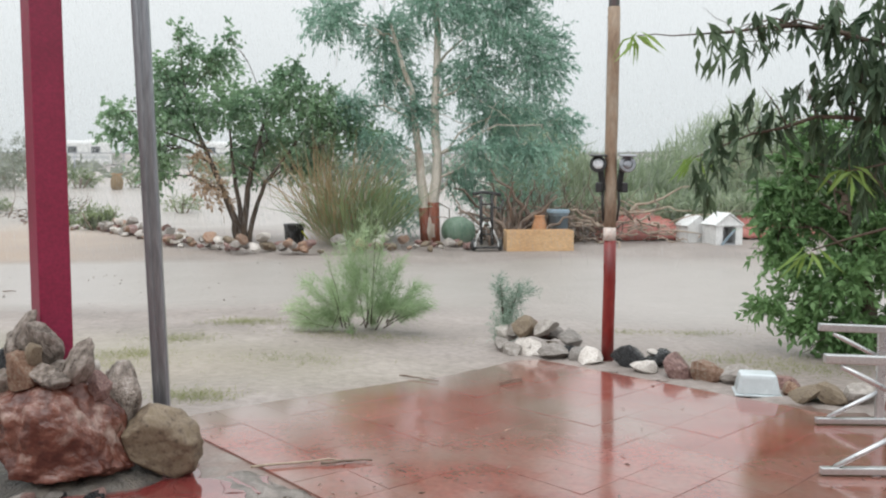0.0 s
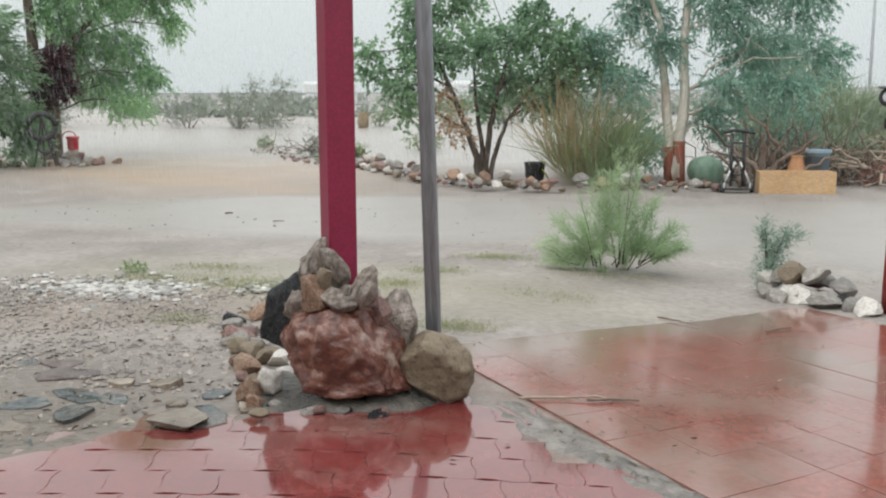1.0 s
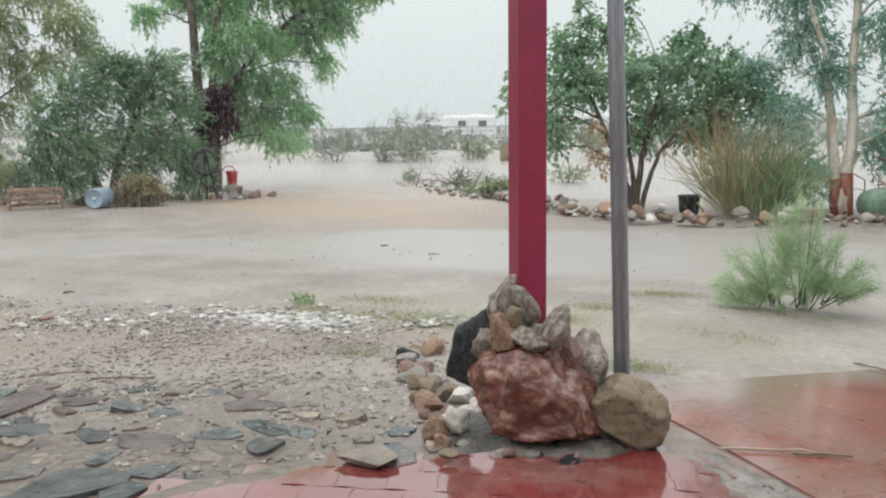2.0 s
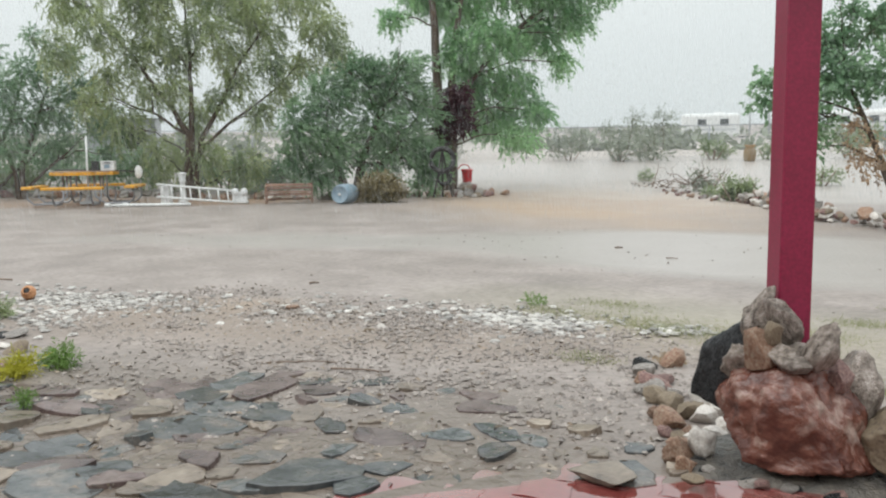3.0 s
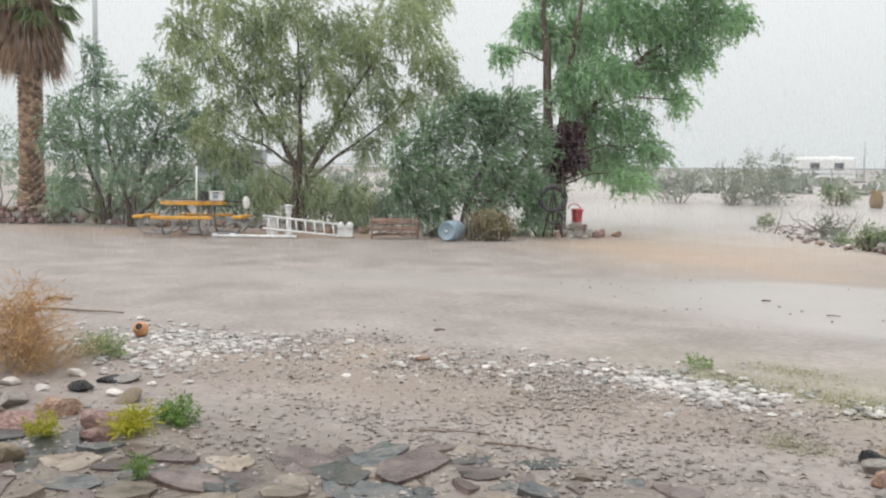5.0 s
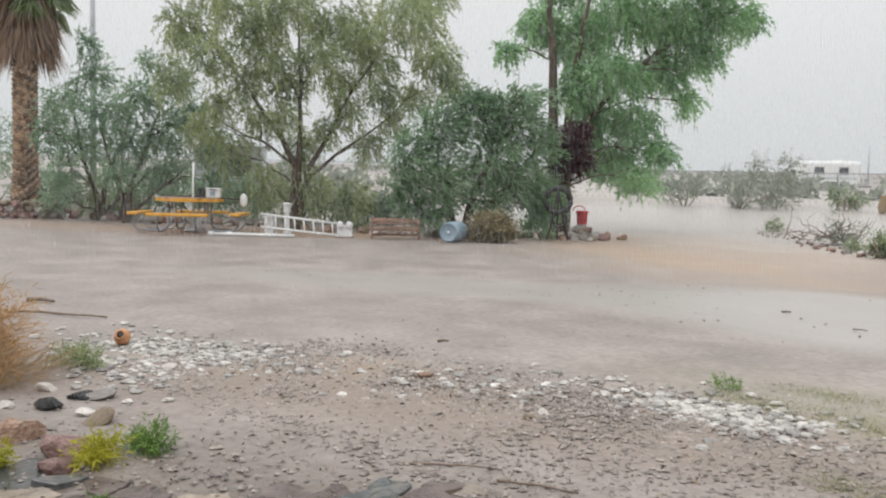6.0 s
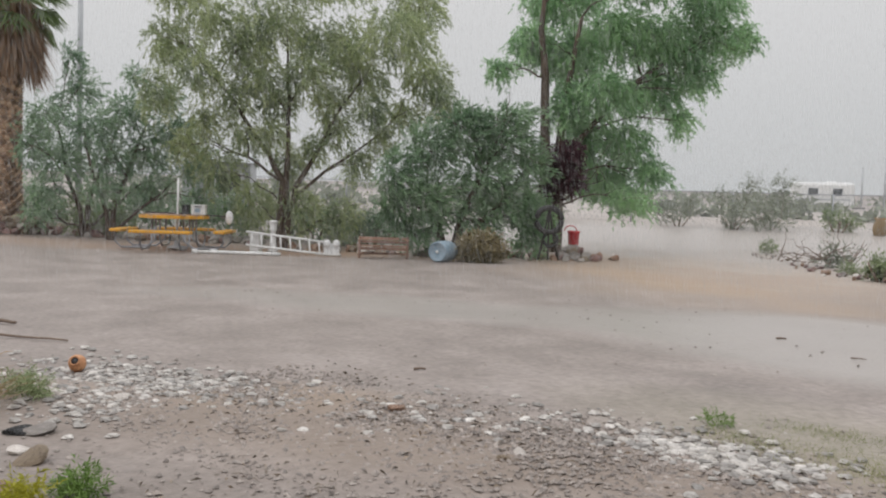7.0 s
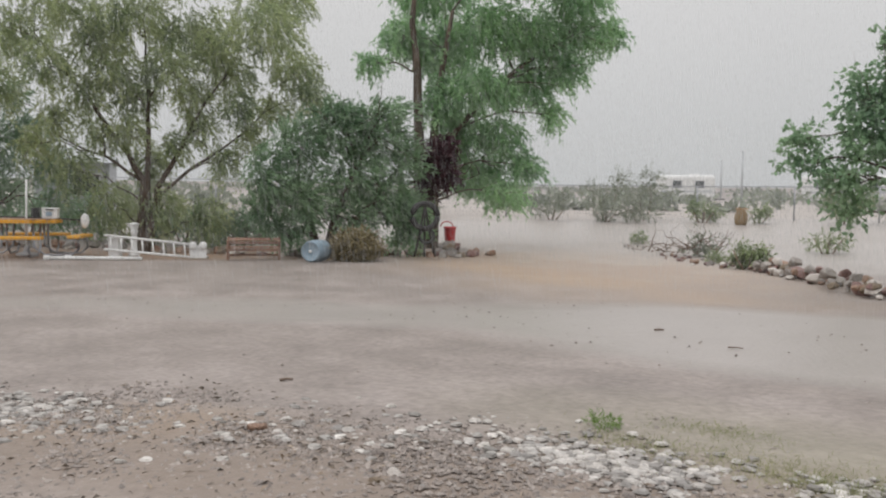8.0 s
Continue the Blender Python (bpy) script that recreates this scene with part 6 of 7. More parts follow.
t = thing("dry_bush", pose(-9.62, 3.42, -0.12, 0, 0, 0) @ Matrix.Diagonal((1.35, 1.35, 0.98, 1)), "orange-brown dead grassy bush beside the stones", "shrub")
dry_blobs = [(0, 0.3, 0.32, 0.28), (-0.22, 0.25, 0.26, 0.24), (0.2, 0.28, 0.22, 0.24), (0.05, 0.55, 0.2, 0.2), (-0.1, 0.5, 0.2, 0.18), (0.3, 0.12, 0.2, 0.12)]
part("foliage", crown("dry", dry_blobs, grng, per_m2=360, twig=0.34, droop=-0.45, count=13, leaf=(0.10, 0.0045), spread=0.7, wind=(0.15, 0, 0)), L_DRY, t)
part("stem", limbs("stems", [([(0, 0, -0.05), (0.02, 0, 0.3)], [0.012, 0.006]), ([(0, 0, -0.05), (-0.15, 0, 0.25)], [0.012, 0.006])], dry_blobs, grng, 0.006, 14), M_LOG, t)
part("stray_foliage", blades("stray", 420, 0.38, 0.62, 0.005, grng, 0.9), L_STRAW, t)

for x, y, r, h, n, leaf, label in ((-6.95, 3.2, 0.13, 0.17, 700, L_YELLOW, "yellow-green weed tuft between flagstones"), (-6.98, 3.55, 0.15, 0.16, 700, L_GRASS, "soft green weed tuft between flagstones"),
                                   (-7.25, 2.75, 0.1, 0.14, 400, L_YELLOW, "yellow-green weed tuft between flagstones"), (-6.1, 2.85, 0.07, 0.13, 220, L_GRASS, "thin green weed between flagstones"),
                                   (-5.52, 7.82, 0.14, 0.11, 350, L_GRASS, "dark green weed on the white gravel"), (-9.65, 4.3, 0.30, 0.20, 620, L_SCRUBGREEN, "green grass tuft beside the dead bush"),
                                   (-3.35, 6.15, 0.12, 0.10, 260, L_STRAW, "straw tuft beside the stones"),
                                   (-11.5, 27.6, 0.25, 0.4, 300, L_SCRUBGREEN, "small shrub on the berm"),
                                   (-16.0, 32.3, 0.3, 0.45, 300, L_SCRUBGREEN, "small shrub on the berm"), (-12.6, 29.6, 0.4, 0.8, 160, L_SCRUB, "thin bare shrub on the berm")):
    t = thing("weed" if h < 0.3 else "low_shrub", on_ground(x, y), label, "weed" if h < 0.3 else "shrub")
    part("foliage", crown("tuft", [(0, 0.5 * h, r, 0.55 * h), (0.4 * r, 0.4 * h, 0.7 * r, 0.4 * h), (-0.5 * r, 0.35 * h, 0.6 * r, 0.35 * h)], grng, per_m2=0.06 * n / (r * h), twig=0.6 * h, droop=-0.3,
                          count=9, leaf=(0.3 * h, 0.05 * h), spread=0.7, wind=(0, 0, 0)), leaf, t)


def sparse_grass():
    """Thin grass in patches on the mud."""
    B = []
    for x, y, rx, ry, n in ((-4.4, 7.5, 0.9, 0.35, 1300), (-3.3, 7.3, 0.8, 0.4, 1300), (-4.86, 8.2, 0.4, 0.2, 500), (-1.76, 6.25, 0.28, 0.18, 700), (-2.15, 9.5, 0.4, 0.2, 900), (-2.76, 7.75, 0.3, 0.2, 600),
                            (-2.6, 8.5, 0.35, 0.2, 500), (-3.9, 5.96, 0.25, 0.15, 350), (-3.98, 7.33, 0.3, 0.15, 500), (2.69, 9.37, 0.45, 0.12, 260), (2.44, 7.96, 0.7, 0.3, 900), (3.1, 7.65, 0.6, 0.3, 700),
                            (1.98, 9.45, 0.4, 0.1, 200), (-0.9, 8.9, 0.7, 0.25, 500), (-1.3, 7.6, 0.5, 0.25, 350), (-5.2, 7.55, 0.4, 0.2, 300)):
        p = grng.normal(0, 0.6, (n * 5 // 4, 2)) * (rx, ry) + (x, y)
        p = p[~inside(p[:, 0], p[:, 1], PATIO)]
        B.append(np.column_stack([p, gz(p[:, 0], p[:, 1]) - 0.005]))
    B = np.concatenate(B)
    n = len(B)
    W = grng.normal(0, 0.6, (n, 3)) + (0, 0, 0.8)
    ob = part("grass", leaves("grass", B, W, 0.035 + 0.055 * grng.random(n), np.full(n, 0.0032), grng), L_THIN)
    tagged(ob, "thin yellow-green grass in patches on wet earth", "grass", kind="stuff")


sparse_grass()


def cane_thicket():
    n = 21000
    x = grng.random(n) * 15.5 + 1.5
    y = 23.5 + grng.random(n) * 4.5 + 0.04 * (x - 8) ** 2
    B = np.column_stack([x, y, gz(x, y) + grng.random(n) ** 1.2 * 2.9 * (0.8 + 0.3 * np.sin(x * 0.9))])
    W = grng.normal(0, 0.4, (n, 3)) + (0.25, 0, 0.9)
    ob = part("cane_thicket", leaves("canes", B, W, 0.5 + 0.8 * grng.random(n), 0.025 + 0.02 * grng.random(n), grng, 0.2), L_CANE)
    tagged(ob, "tall dull green cane thicket behind the yard", "reeds", kind="stuff")
    n = 7000
    x = grng.random(n) * 9 + 3
    y = 22.4 + grng.random(n) * 1.2
    B = np.column_stack([x, y, gz(x, y) + grng.random(n) * 0.9])
    W = grng.normal(0, 0.5, (n, 3)) + (0, 0, 0.6)
    ob = part("undergrowth", leaves("under", B, W, 0.3 + 0.5 * grng.random(n), 0.03 + 0.02 * grng.random(n), grng, 0.2), L_CANE)
    tagged(ob, "dry green undergrowth in front of the canes", "reeds", kind="stuff")


cane_thicket()


def brush(name, x, y, w, h, n, label, category, material, seed, thick=0.025, flat=0.0):
    """A heap of dead branches."""
    rng = np.random.default_rng(seed)
    runs = []
    for _ in range(n):
        a = np.array([rng.normal(0, w * 0.35), rng.normal(0, 0.4), abs(rng.normal(0, 0.1)) * (1 - flat) + flat * rng.random() * h])
        d = np.array([rng.normal(0, 0.8), rng.normal(0, 0.5), abs(rng.normal(0.9, 0.5)) * (1 - flat) + flat * rng.normal(0, 0.12)])
        d *= h * (0.4 + 0.7 * rng.random()) / np.linalg.norm(d) if not flat else w * (0.3 + 0.4 * rng.random()) / np.linalg.norm(d)
        r = thick * (0.4 + rng.random())
        pts = bend((a, a + d * 0.5, a + d + np.array([rng.normal(0, 0.15), 0, -0.1 * h])), rng, 0.08)
        runs.append((pts, list(np.linspace(r, r * 0.25, len(pts)))))
    t = thing(name, on_ground(x, y), label, category)
    for run in runs:
        part("branch", tubes("branch", [run], 5), material, t)


brush("dead_brush", 2.6, 21.6, 2.6, 1.9, 210, "grey heap of dead branches beside the eucalyptus", "brush", M_TWIG, 31, 0.018)
brush("dead_stump", 1.55, 20.9, 0.9, 1.8, 40, "dark twisted dead shrub", "brush", M_TWIG, 32, 0.06)
brush("log_pile", 4.3, 21.4, 2.6, 0.9, 60, "pile of long bleached poles and palm stalks", "log pile", M_LOG, 33, 0.03, flat=0.85)
brush("drift_wood", -12.9, 29.9, 2.0, 0.35, 40, "low heap of grey twigs on the berm", "brush", M_TWIG, 34, 0.02, flat=0.6)


def tarp(name, x, y, sx, sy, h, turn, label, material, seed):
    """A crumpled sheet thrown over a heap."""
    k = 26
    off = Vector((seed * 7.1, 3.3, 0))
    V, Fc = [], []
    for j in range(k):
        for i in range(k):
            u, v = i / (k - 1) * 2 - 1, j / (k - 1) * 2 - 1
            fall = max(0, 1 - max(abs(u), abs(v)) ** 3)
            p = Vector((u * sx, v * sy, 0))
            V.append((u * sx, v * sy, h * fall * (0.75 + 0.5 * noise.noise(p * 1.6 + off)) + 0.06 * noise.noise(p * 5 + off) + 0.04))
    Fc = [(j * k + i, j * k + i + 1, (j + 1) * k + i + 1, (j + 1) * k + i) for j in range(k - 1) for i in range(k - 1)]
    ob = part(name, mesh_of(name, V, Fc, True), material)
    ob.matrix_basis = on_ground(x, y, turn)
    md = ob.modifiers.new("thick", "SOLIDIFY")
    md.thickness = 0.01
    tagged(ob, label, "tarp")


tarp("tarp", 4.9, 22.3, 1.2, 0.7, 0.7, 5, "red tarpaulin thrown over a heap", M_TARP, 1)
tarp("tarp", 8.0, 22.6, 1.6, 0.6, 0.55, 5, "faded red tarpaulin behind the dog house", M_TARP, 2)


def scrub(x, y, blobs, leaf, label, seed, per=60):
    rng = np.random.default_rng(seed)
    z = float(gz(x, y))
    turn = math.degrees(math.atan2(y, x)) - 90
    t = thing("desert_shrub", pose(x, y, z, 0, 0, turn), label, "shrub", "desert shrubs")
    part("stem", limbs("stems", [([(0, 0, -0.1), (0.1, 0, 0.5)], [0.05, 0.03]), ([(-0.1, 0, -0.1), (-0.4, 0, 0.5)], [0.04, 0.02]), ([(0.1, 0, -0.1), (0.5, 0, 0.5)], [0.04, 0.02])], blobs, rng, 0.03, 3), M_TWIG, t)
    part("crown", crown("crown", blobs, rng, per_m2=per, twig=0.4, droop=-0.2, count=10, leaf=(0.12, 0.035), spread=0.6), leaf, t)


scrub(-23.6, 39.6, [(0, 0.7, 0.8, 0.6), (-0.7, 0.5, 0.6, 0.45), (0.5, 1.2, 0.5, 0.4)], L_SCRUB, "grey-green desert shrub by the fence", 41)
scrub(-21.6, 40.8, [(0, 0.8, 0.9, 0.7), (0.7, 1.4, 0.7, 0.6), (-0.4, 1.5, 0.6, 0.5), (0.9, 2.2, 0.5, 0.5)], L_SCRUB, "tall grey desert shrub by the fence", 42, 48)
scrub(-20.0, 41.5, [(0, 1.0, 1.0, 0.8), (0.5, 1.9, 0.8, 0.7), (-0.6, 0.5, 0.7, 0.5)], L_SCRUB, "tall grey desert shrub by the fence", 43, 48)
scrub(-21.0, 39.9, [(0, 0.35, 0.8, 0.3), (1.0, 0.35, 0.6, 0.3), (2.0, 0.4, 0.6, 0.35)], L_SCRUB, "low grey desert shrub by the fence", 44, 80)
scrub(-17.2, 42.2, [(0, 0.5, 0.6, 0.5), (0.5, 0.45, 0.5, 0.4), (-0.4, 0.7, 0.3, 0.4)], L_SCRUBGREEN, "yellow-green desert shrub by the fence", 45, 110)
scrub(-15.0, 43.4, [(0, 0.4, 0.6, 0.4), (0.3, 0.6, 0.4, 0.3)], L_SCRUBGREEN, "low green desert shrub by the fence", 46, 90)
scrub(-11.6, 44.5, [(0, 0.7, 0.9, 0.6), (0.8, 1.1, 0.7, 0.6), (-0.6, 1.2, 0.5, 0.5)], L_SCRUBGREEN, "green desert shrub by the fence", 47, 70)
scrub(-9.5, 45.5, [(0, 0.6, 1.0, 0.6), (0.9, 0.5, 0.8, 0.5)], L_SCRUB, "grey-green desert shrub by the fence", 48)
scrub(-29.5, 36.5, [(0, 0.8, 0.9, 0.7), (0.7, 0.5, 0.6, 0.5)], L_SCRUB, "grey-green desert shrub by the fence", 49)
scrub(-9.7, 33.0, [(0, 0.35, 0.8, 0.35)], L_SCRUBGREEN, "low green desert shrub on the flat", 50, 90)
scrub(-5.0, 46.5, [(0, 0.6, 1.1, 0.6), (1.3, 0.5, 0.8, 0.5)], L_SCRUB, "grey-green desert shrub by the fence", 51)
scrub(3.0, 47.5, [(0, 0.8, 1.4, 0.8), (1.6, 0.9, 1.0, 0.8)], L_SCRUB, "grey-green desert shrub by the fence", 52)
scrub(-38.5, 13.5, [(0, 2.2, 1.6, 1.6), (-1.2, 1.6, 1.3, 1.5), (1.0, 1.2, 1.0, 1.2), (-2.4, 2.4, 1.6, 1.8)], L_DENSE, "dark green bush behind the palm", 53, 40)


def barrel_cactus(x, y, s):
    t = thing("barrel_cactus", on_ground(x, y), "ribbed tan-orange barrel cactus by the fence", "cactus")
    bm = bmesh.new()
    rings = []
    for h in np.linspace(0, 1, 11):
        r = 0.42 * s * math.sin(math.pi * (0.22 + 0.72 * h)) ** 0.6
        rings.append([bm.verts.new((r * (1 + 0.08 * (k % 2)) * math.cos(math.pi * k / 16), r * (1 + 0.08 * (k % 2)) * math.sin(math.pi * k / 16), 1.15 * s * h)) for k in range(32)])
    for a, b in zip(rings, rings[1:]):
        for k in range(32):
            bm.faces.new((a[k], a[(k + 1) % 32], b[(k + 1) % 32], b[k]))
    bm.faces.new(rings[-1])
    part("body", bm, L_STRAW, t)
    part("spine_crown", blades("spines", 260, 0.3 * s, 0.2, 0.01, grng, 1.2), L_DRY, t).matrix_basis = pose(0, 0, 1.05 * s)


scrub(-9.95, 25.6, [(0, 0.3, 0.42, 0.3), (0.25, 0.35, 0.3, 0.28), (-0.25, 0.3, 0.3, 0.25)], L_SCRUBGREEN, "round green shrub on the stone berm", 54, 260)
scrub(-19.5, 20.85, [(0, 0.45, 0.62, 0.45), (0.3, 0.4, 0.45, 0.38), (-0.3, 0.4, 0.42, 0.38), (0, 0.2, 0.65, 0.25)], L_BROWNBUSH, "olive-brown rounded bush beside the barrel", 55, 300)


scrub(-19.35, 23.3, [(0, 0.7, 0.5, 0.7), (-0.5, 0.5, 0.45, 0.5), (0.35, 1.1, 0.4, 0.5), (0.1, 1.6, 0.4, 0.4)], L_TALL, "loose green growth behind the tyre stand", 57, 110)
scrub(-2.2, 22.4, [(0, 0.8, 0.9, 0.8), (0.9, 1.0, 0.8, 0.9), (-0.6, 1.8, 0.7, 0.7), (0.5, 2.1, 0.8, 0.7), (1.5, 0.6, 0.7, 0.6)], L_EUC, "loose grey-green growth behind the pampas grass", 58, 70)
scrub(1.4, 23.0, [(0, 0.8, 0.9, 0.8), (0.9, 1.2, 0.9, 0.9), (-0.6, 1.4, 0.7, 0.7), (0.3, 2.0, 0.9, 0.6)], L_EUC, "loose grey-green growth behind the eucalyptus", 59, 60)
hedge = np.random.default_rng(71)
for x, y, leaf, h in ((-35.3, 14.2, L_OLIVE, 1.5), (-34.8, 15.6, L_SCRUBGREEN, 1.2), (-33.0, 17.0, L_DENSE, 1.5), (-32.4, 18.5, L_OLIVE, 1.4), (-31.6, 15.2, L_SCRUBGREEN, 0.9), (-30.6, 19.4, L_DENSE, 1.5),
                      (-27.2, 21.0, L_DENSE, 1.3), (-26.0, 21.6, L_CANE, 1.2), (-25.0, 21.6, L_OLIVE, 1.3), (-29.0, 20.2, L_PEPPER, 1.4)):
    scrub(x, y, [(0, 0.5 * h, 0.8, 0.5 * h), (0.7, 0.4 * h, 0.6, 0.42 * h), (-0.7, 0.45 * h, 0.6, 0.45 * h), (0.2, 0.8 * h, 0.6, 0.35 * h)], leaf, "loose green shrub in the bed behind the trees", int(hedge.integers(1000)), 75)


barrel_cactus(-15.4, 42.1, 0.65)


def far_scrub():
    """Scattered scrub on the rising desert, too far to tell apart."""
    B = []
    for _ in range(420):
        d, a = 58 + 260 * grng.random() ** 1.6, radians(70 + 85 * grng.random())
        x, y = d * math.cos(a), d * math.sin(a)
        n, r = 26, 0.6 + 1.0 * grng.random()
        p = grng.normal(0, 0.5, (n, 3)) * (r * 1.3, r, r * 0.6) + (x, y, 0)
        p[:, 2] = gz(p[:, 0], p[:, 1]) + np.abs(p[:, 2])
        B.append(p)
    B = np.concatenate(B)
    n = len(B)
    ob = part("far_scrub", leaves("far", B, grng.normal(0, 0.6, (n, 3)) + (0, 0, 0.5), 0.5 + 0.7 * grng.random(n), 0.25 + 0.25 * grng.random(n), grng), L_SCRUB)
    tagged(ob, "scattered grey-green scrub on the far desert", "scrub", kind="stuff")


far_scrub()


def palm():
    rng = np.random.default_rng(61)
    t = thing("fan_palm", pose(-34.6, 13.25, 0.15, 0, 0, 70), "fan palm with a rough trunk and a brown skirt", "palm tree")
    zs = np.linspace(-0.2, 7.2, 20)
    part("trunk", tubes("trunk", [([(0.05 * math.sin(z), 0, z) for z in zs], [0.43 - 0.13 * min(1, z / 1.5) - 0.004 * z for z in zs])], 16), M_PALMBARK, t)
    V, Fc = [], []
    for k in range(420):
        z, a = 0.15 + 6.2 * k / 420, k * 2.39996
        r = 0.40 - 0.12 * min(1, z / 1.5)
        c, s = math.cos(a), math.sin(a)
        o = len(V)
        for dr, dz, dw in ((0, 0, -0.13), (0, 0, 0.13), (0.17, 0.2, 0.05), (0.17, 0.2, -0.05), (0.0, 0.26, 0.06), (0.0, 0.26, -0.06)):
            V.append(((r + dr) * c - dw * s, (r + dr) * s + dw * c, z + dz))
        Fc += [(o, o + 1, o + 2, o + 3), (o + 3, o + 2, o + 4, o + 5), (o, o + 3, o + 5), (o + 1, o + 4, o + 2)]
    part("boot_layer", mesh_of("boots", V, Fc), M_PALMBARK, t, "cut leaf bases round the trunk")
    n = 2600
    a = rng.random(n) * 2 * math.pi
    B = np.stack([np.cos(a) * 0.5, np.sin(a) * 0.5, 6.4 + 1.8 * rng.random(n)], -1)
    W = np.stack([np.cos(a) * 0.38, np.sin(a) * 0.38, np.full(n, -1.0)], -1) + rng.normal(0, 0.12, (n, 3))
    part("skirt", leaves("skirt", B, W, 1.1 + 0.9 * rng.random(n), np.full(n, 0.06), rng, 0.05), L_SKIRT, t, "brown hanging dead fronds")
    for k in range(26):
        a, e = k * 2.39996, radians(-35 + 100 * (k / 26))
        d = np.array([math.cos(a) * math.cos(e), math.sin(a) * math.cos(e), math.sin(e)])
        tip = np.array([0, 0, 7.8]) + d * 1.1
        stalk = tubes("stalk", [([(0, 0, 7.8), tuple(np.array([0, 0, 7.85]) + d * 0.6), tuple(tip)], [0.03, 0.025, 0.02])], 5)
        side = np.cross(d, (0, 0, 1))
        side /= np.linalg.norm(side)
        m = 34
        f = np.linspace(-1.5, 1.5, m)
        W = d[None, :] * np.cos(f)[:, None] + side[None, :] * np.sin(f)[:, None] + rng.normal(0, 0.05, (m, 3)) + (0, 0, -0.25)
        fr = part("frond", leaves("frond", np.repeat(tip[None], m, 0), W, 0.95 * (0.75 + 0.25 * np.cos(f)), np.full(m, 0.075), rng, 0.3), L_PALM, t)
        part("stalk", stalk, L_PALM, fr)


palm()


def planter():
    """Low stone wall round the palm's bed."""
    t = thing("planter_wall", pose(0, 0, 0), "low dry-stone wall round the palm bed", "wall")
    rng = np.random.default_rng(62)
    for row in range(3):
        for i in range(11):
            f = (i + 0.5 * (row % 2)) / 11
            x, y = -33.7 + 1.35 * f, 11.0 + 2.9 * f
            ob = part("wall_stone", STONES[("grey", "purple", "tan")[int(rng.integers(3))], int(rng.integers(3))], None, t)
            ob.matrix_basis = pose(x + rng.normal(0, 0.04), y, float(gz(x, y)) + 0.09 + 0.19 * row, 0, 0, rng.random() * 360) @ Matrix.Diagonal((0.19, 0.19, 0.15, 1))


planter()


# ---- loose pieces on the ground ----
def pebbles(name, pts, sizes, material, label, chips=False):
    """Small stones, each a squashed eight-sided pebble, or a flat many-sided chip."""
    rng = np.random.default_rng(len(pts))
    octa = np.array([(1, 0, 0), (0, 1, 0), (-1, 0, 0), (0, -1, 0), (0, 0, 0.7), (0, 0, -0.5)])
    faces = np.array([(0, 1, 4), (1, 2, 4), (2, 3, 4), (3, 0, 4), (1, 0, 5), (2, 1, 5), (3, 2, 5), (0, 3, 5)])
    if chips:
        a = np.arange(6) * math.pi / 3
        octa = np.concatenate([np.stack([np.cos(a), np.sin(a), 0 * a], -1), np.stack([0.7 * np.cos(a), 0.7 * np.sin(a), 0 * a + 0.38], -1)])
        faces = np.array([f for i in range(6) for f in ((i, (i + 1) % 6, 6 + i), ((i + 1) % 6, 6 + (i + 1) % 6, 6 + i))] + [(6, 6 + i, 7 + i) for i in range(1, 5)])
    n, corners = len(pts), len(octa)
    v = octa[None] * ((0.75 + 0.5 * rng.random((n, corners, 1))) if chips else (0.6 + 0.8 * rng.random((n, corners, 1)))) * sizes[:, None, None]
    a = rng.random(n) * 6.283
    c, s = np.cos(a)[:, None], np.sin(a)[:, None]
    v = np.stack([v[..., 0] * c - v[..., 1] * s, v[..., 0] * s + v[..., 1] * c, v[..., 2] * 0.8], -1)
    z = gz(pts[:, 0], pts[:, 1]) + sizes * 0.2
    v += np.column_stack([pts, z])[:, None, :]
    f = (faces[None] + corners * np.arange(n)[:, None, None]).reshape(-1, 3)
    ob = part(name, mesh_of(name, v.reshape(-1, 3).tolist(), f.tolist()), material)
    tagged(ob, label, "gravel", kind="stuff")


def band(line, n, spread):
    """Points strewn along a line."""
    L = np.array(line, float)
    d = np.r_[0, np.cumsum(np.linalg.norm(np.diff(L, axis=0), axis=1))]
    s = grng.random(n) * d[-1]
    p = np.stack([np.interp(s, d, L[:, 0]), np.interp(s, d, L[:, 1])], -1)
    return p + grng.normal(0, 1, (n, 2)) * spread


white = np.concatenate([band([(-11.2, 4.9), (-9.6, 5.3), (-8.2, 5.9), (-7.0, 6.5), (-5.6, 7.1), (-4.7, 7.2)], 620, 0.4), band([(-10.6, 4.9), (-8.8, 5.5)], 1000, 0.34),
                        band([(-5.6, 7.0), (-4.6, 6.95)], 750, 0.2), band([(-4.0, 7.3), (-3.6, 7.4)], 160, 0.12), band([(-8.6, 4.2), (-9.4, 4.6)], 160, 0.25)])
pebbles("white_gravel", white, 0.010 + 0.045 * grng.random(len(white)) ** 2.6, M_GRAVEL_W, "strip of white gravel washed over mud", True)
mixed = np.concatenate([np.column_stack([-9.5 + 7 * grng.random(8200), 4.3 + 2.6 * grng.random(8200)]), band([(-9.6, 5.1), (-7.0, 6.2), (-4.5, 6.8)], 8000, 0.45),
                        band([(-3.6, 4.8), (-2.6, 5.8)], 500, 0.25), band([(-8.5, 3.0), (-5.5, 3.6), (-3.2, 4.3)], 2200, 0.6), np.column_stack([-16 + 15 * grng.random(500), 8 + 8 * grng.random(500)])])
mixed = mixed[~inside(mixed[:, 0], mixed[:, 1], PATIO)]
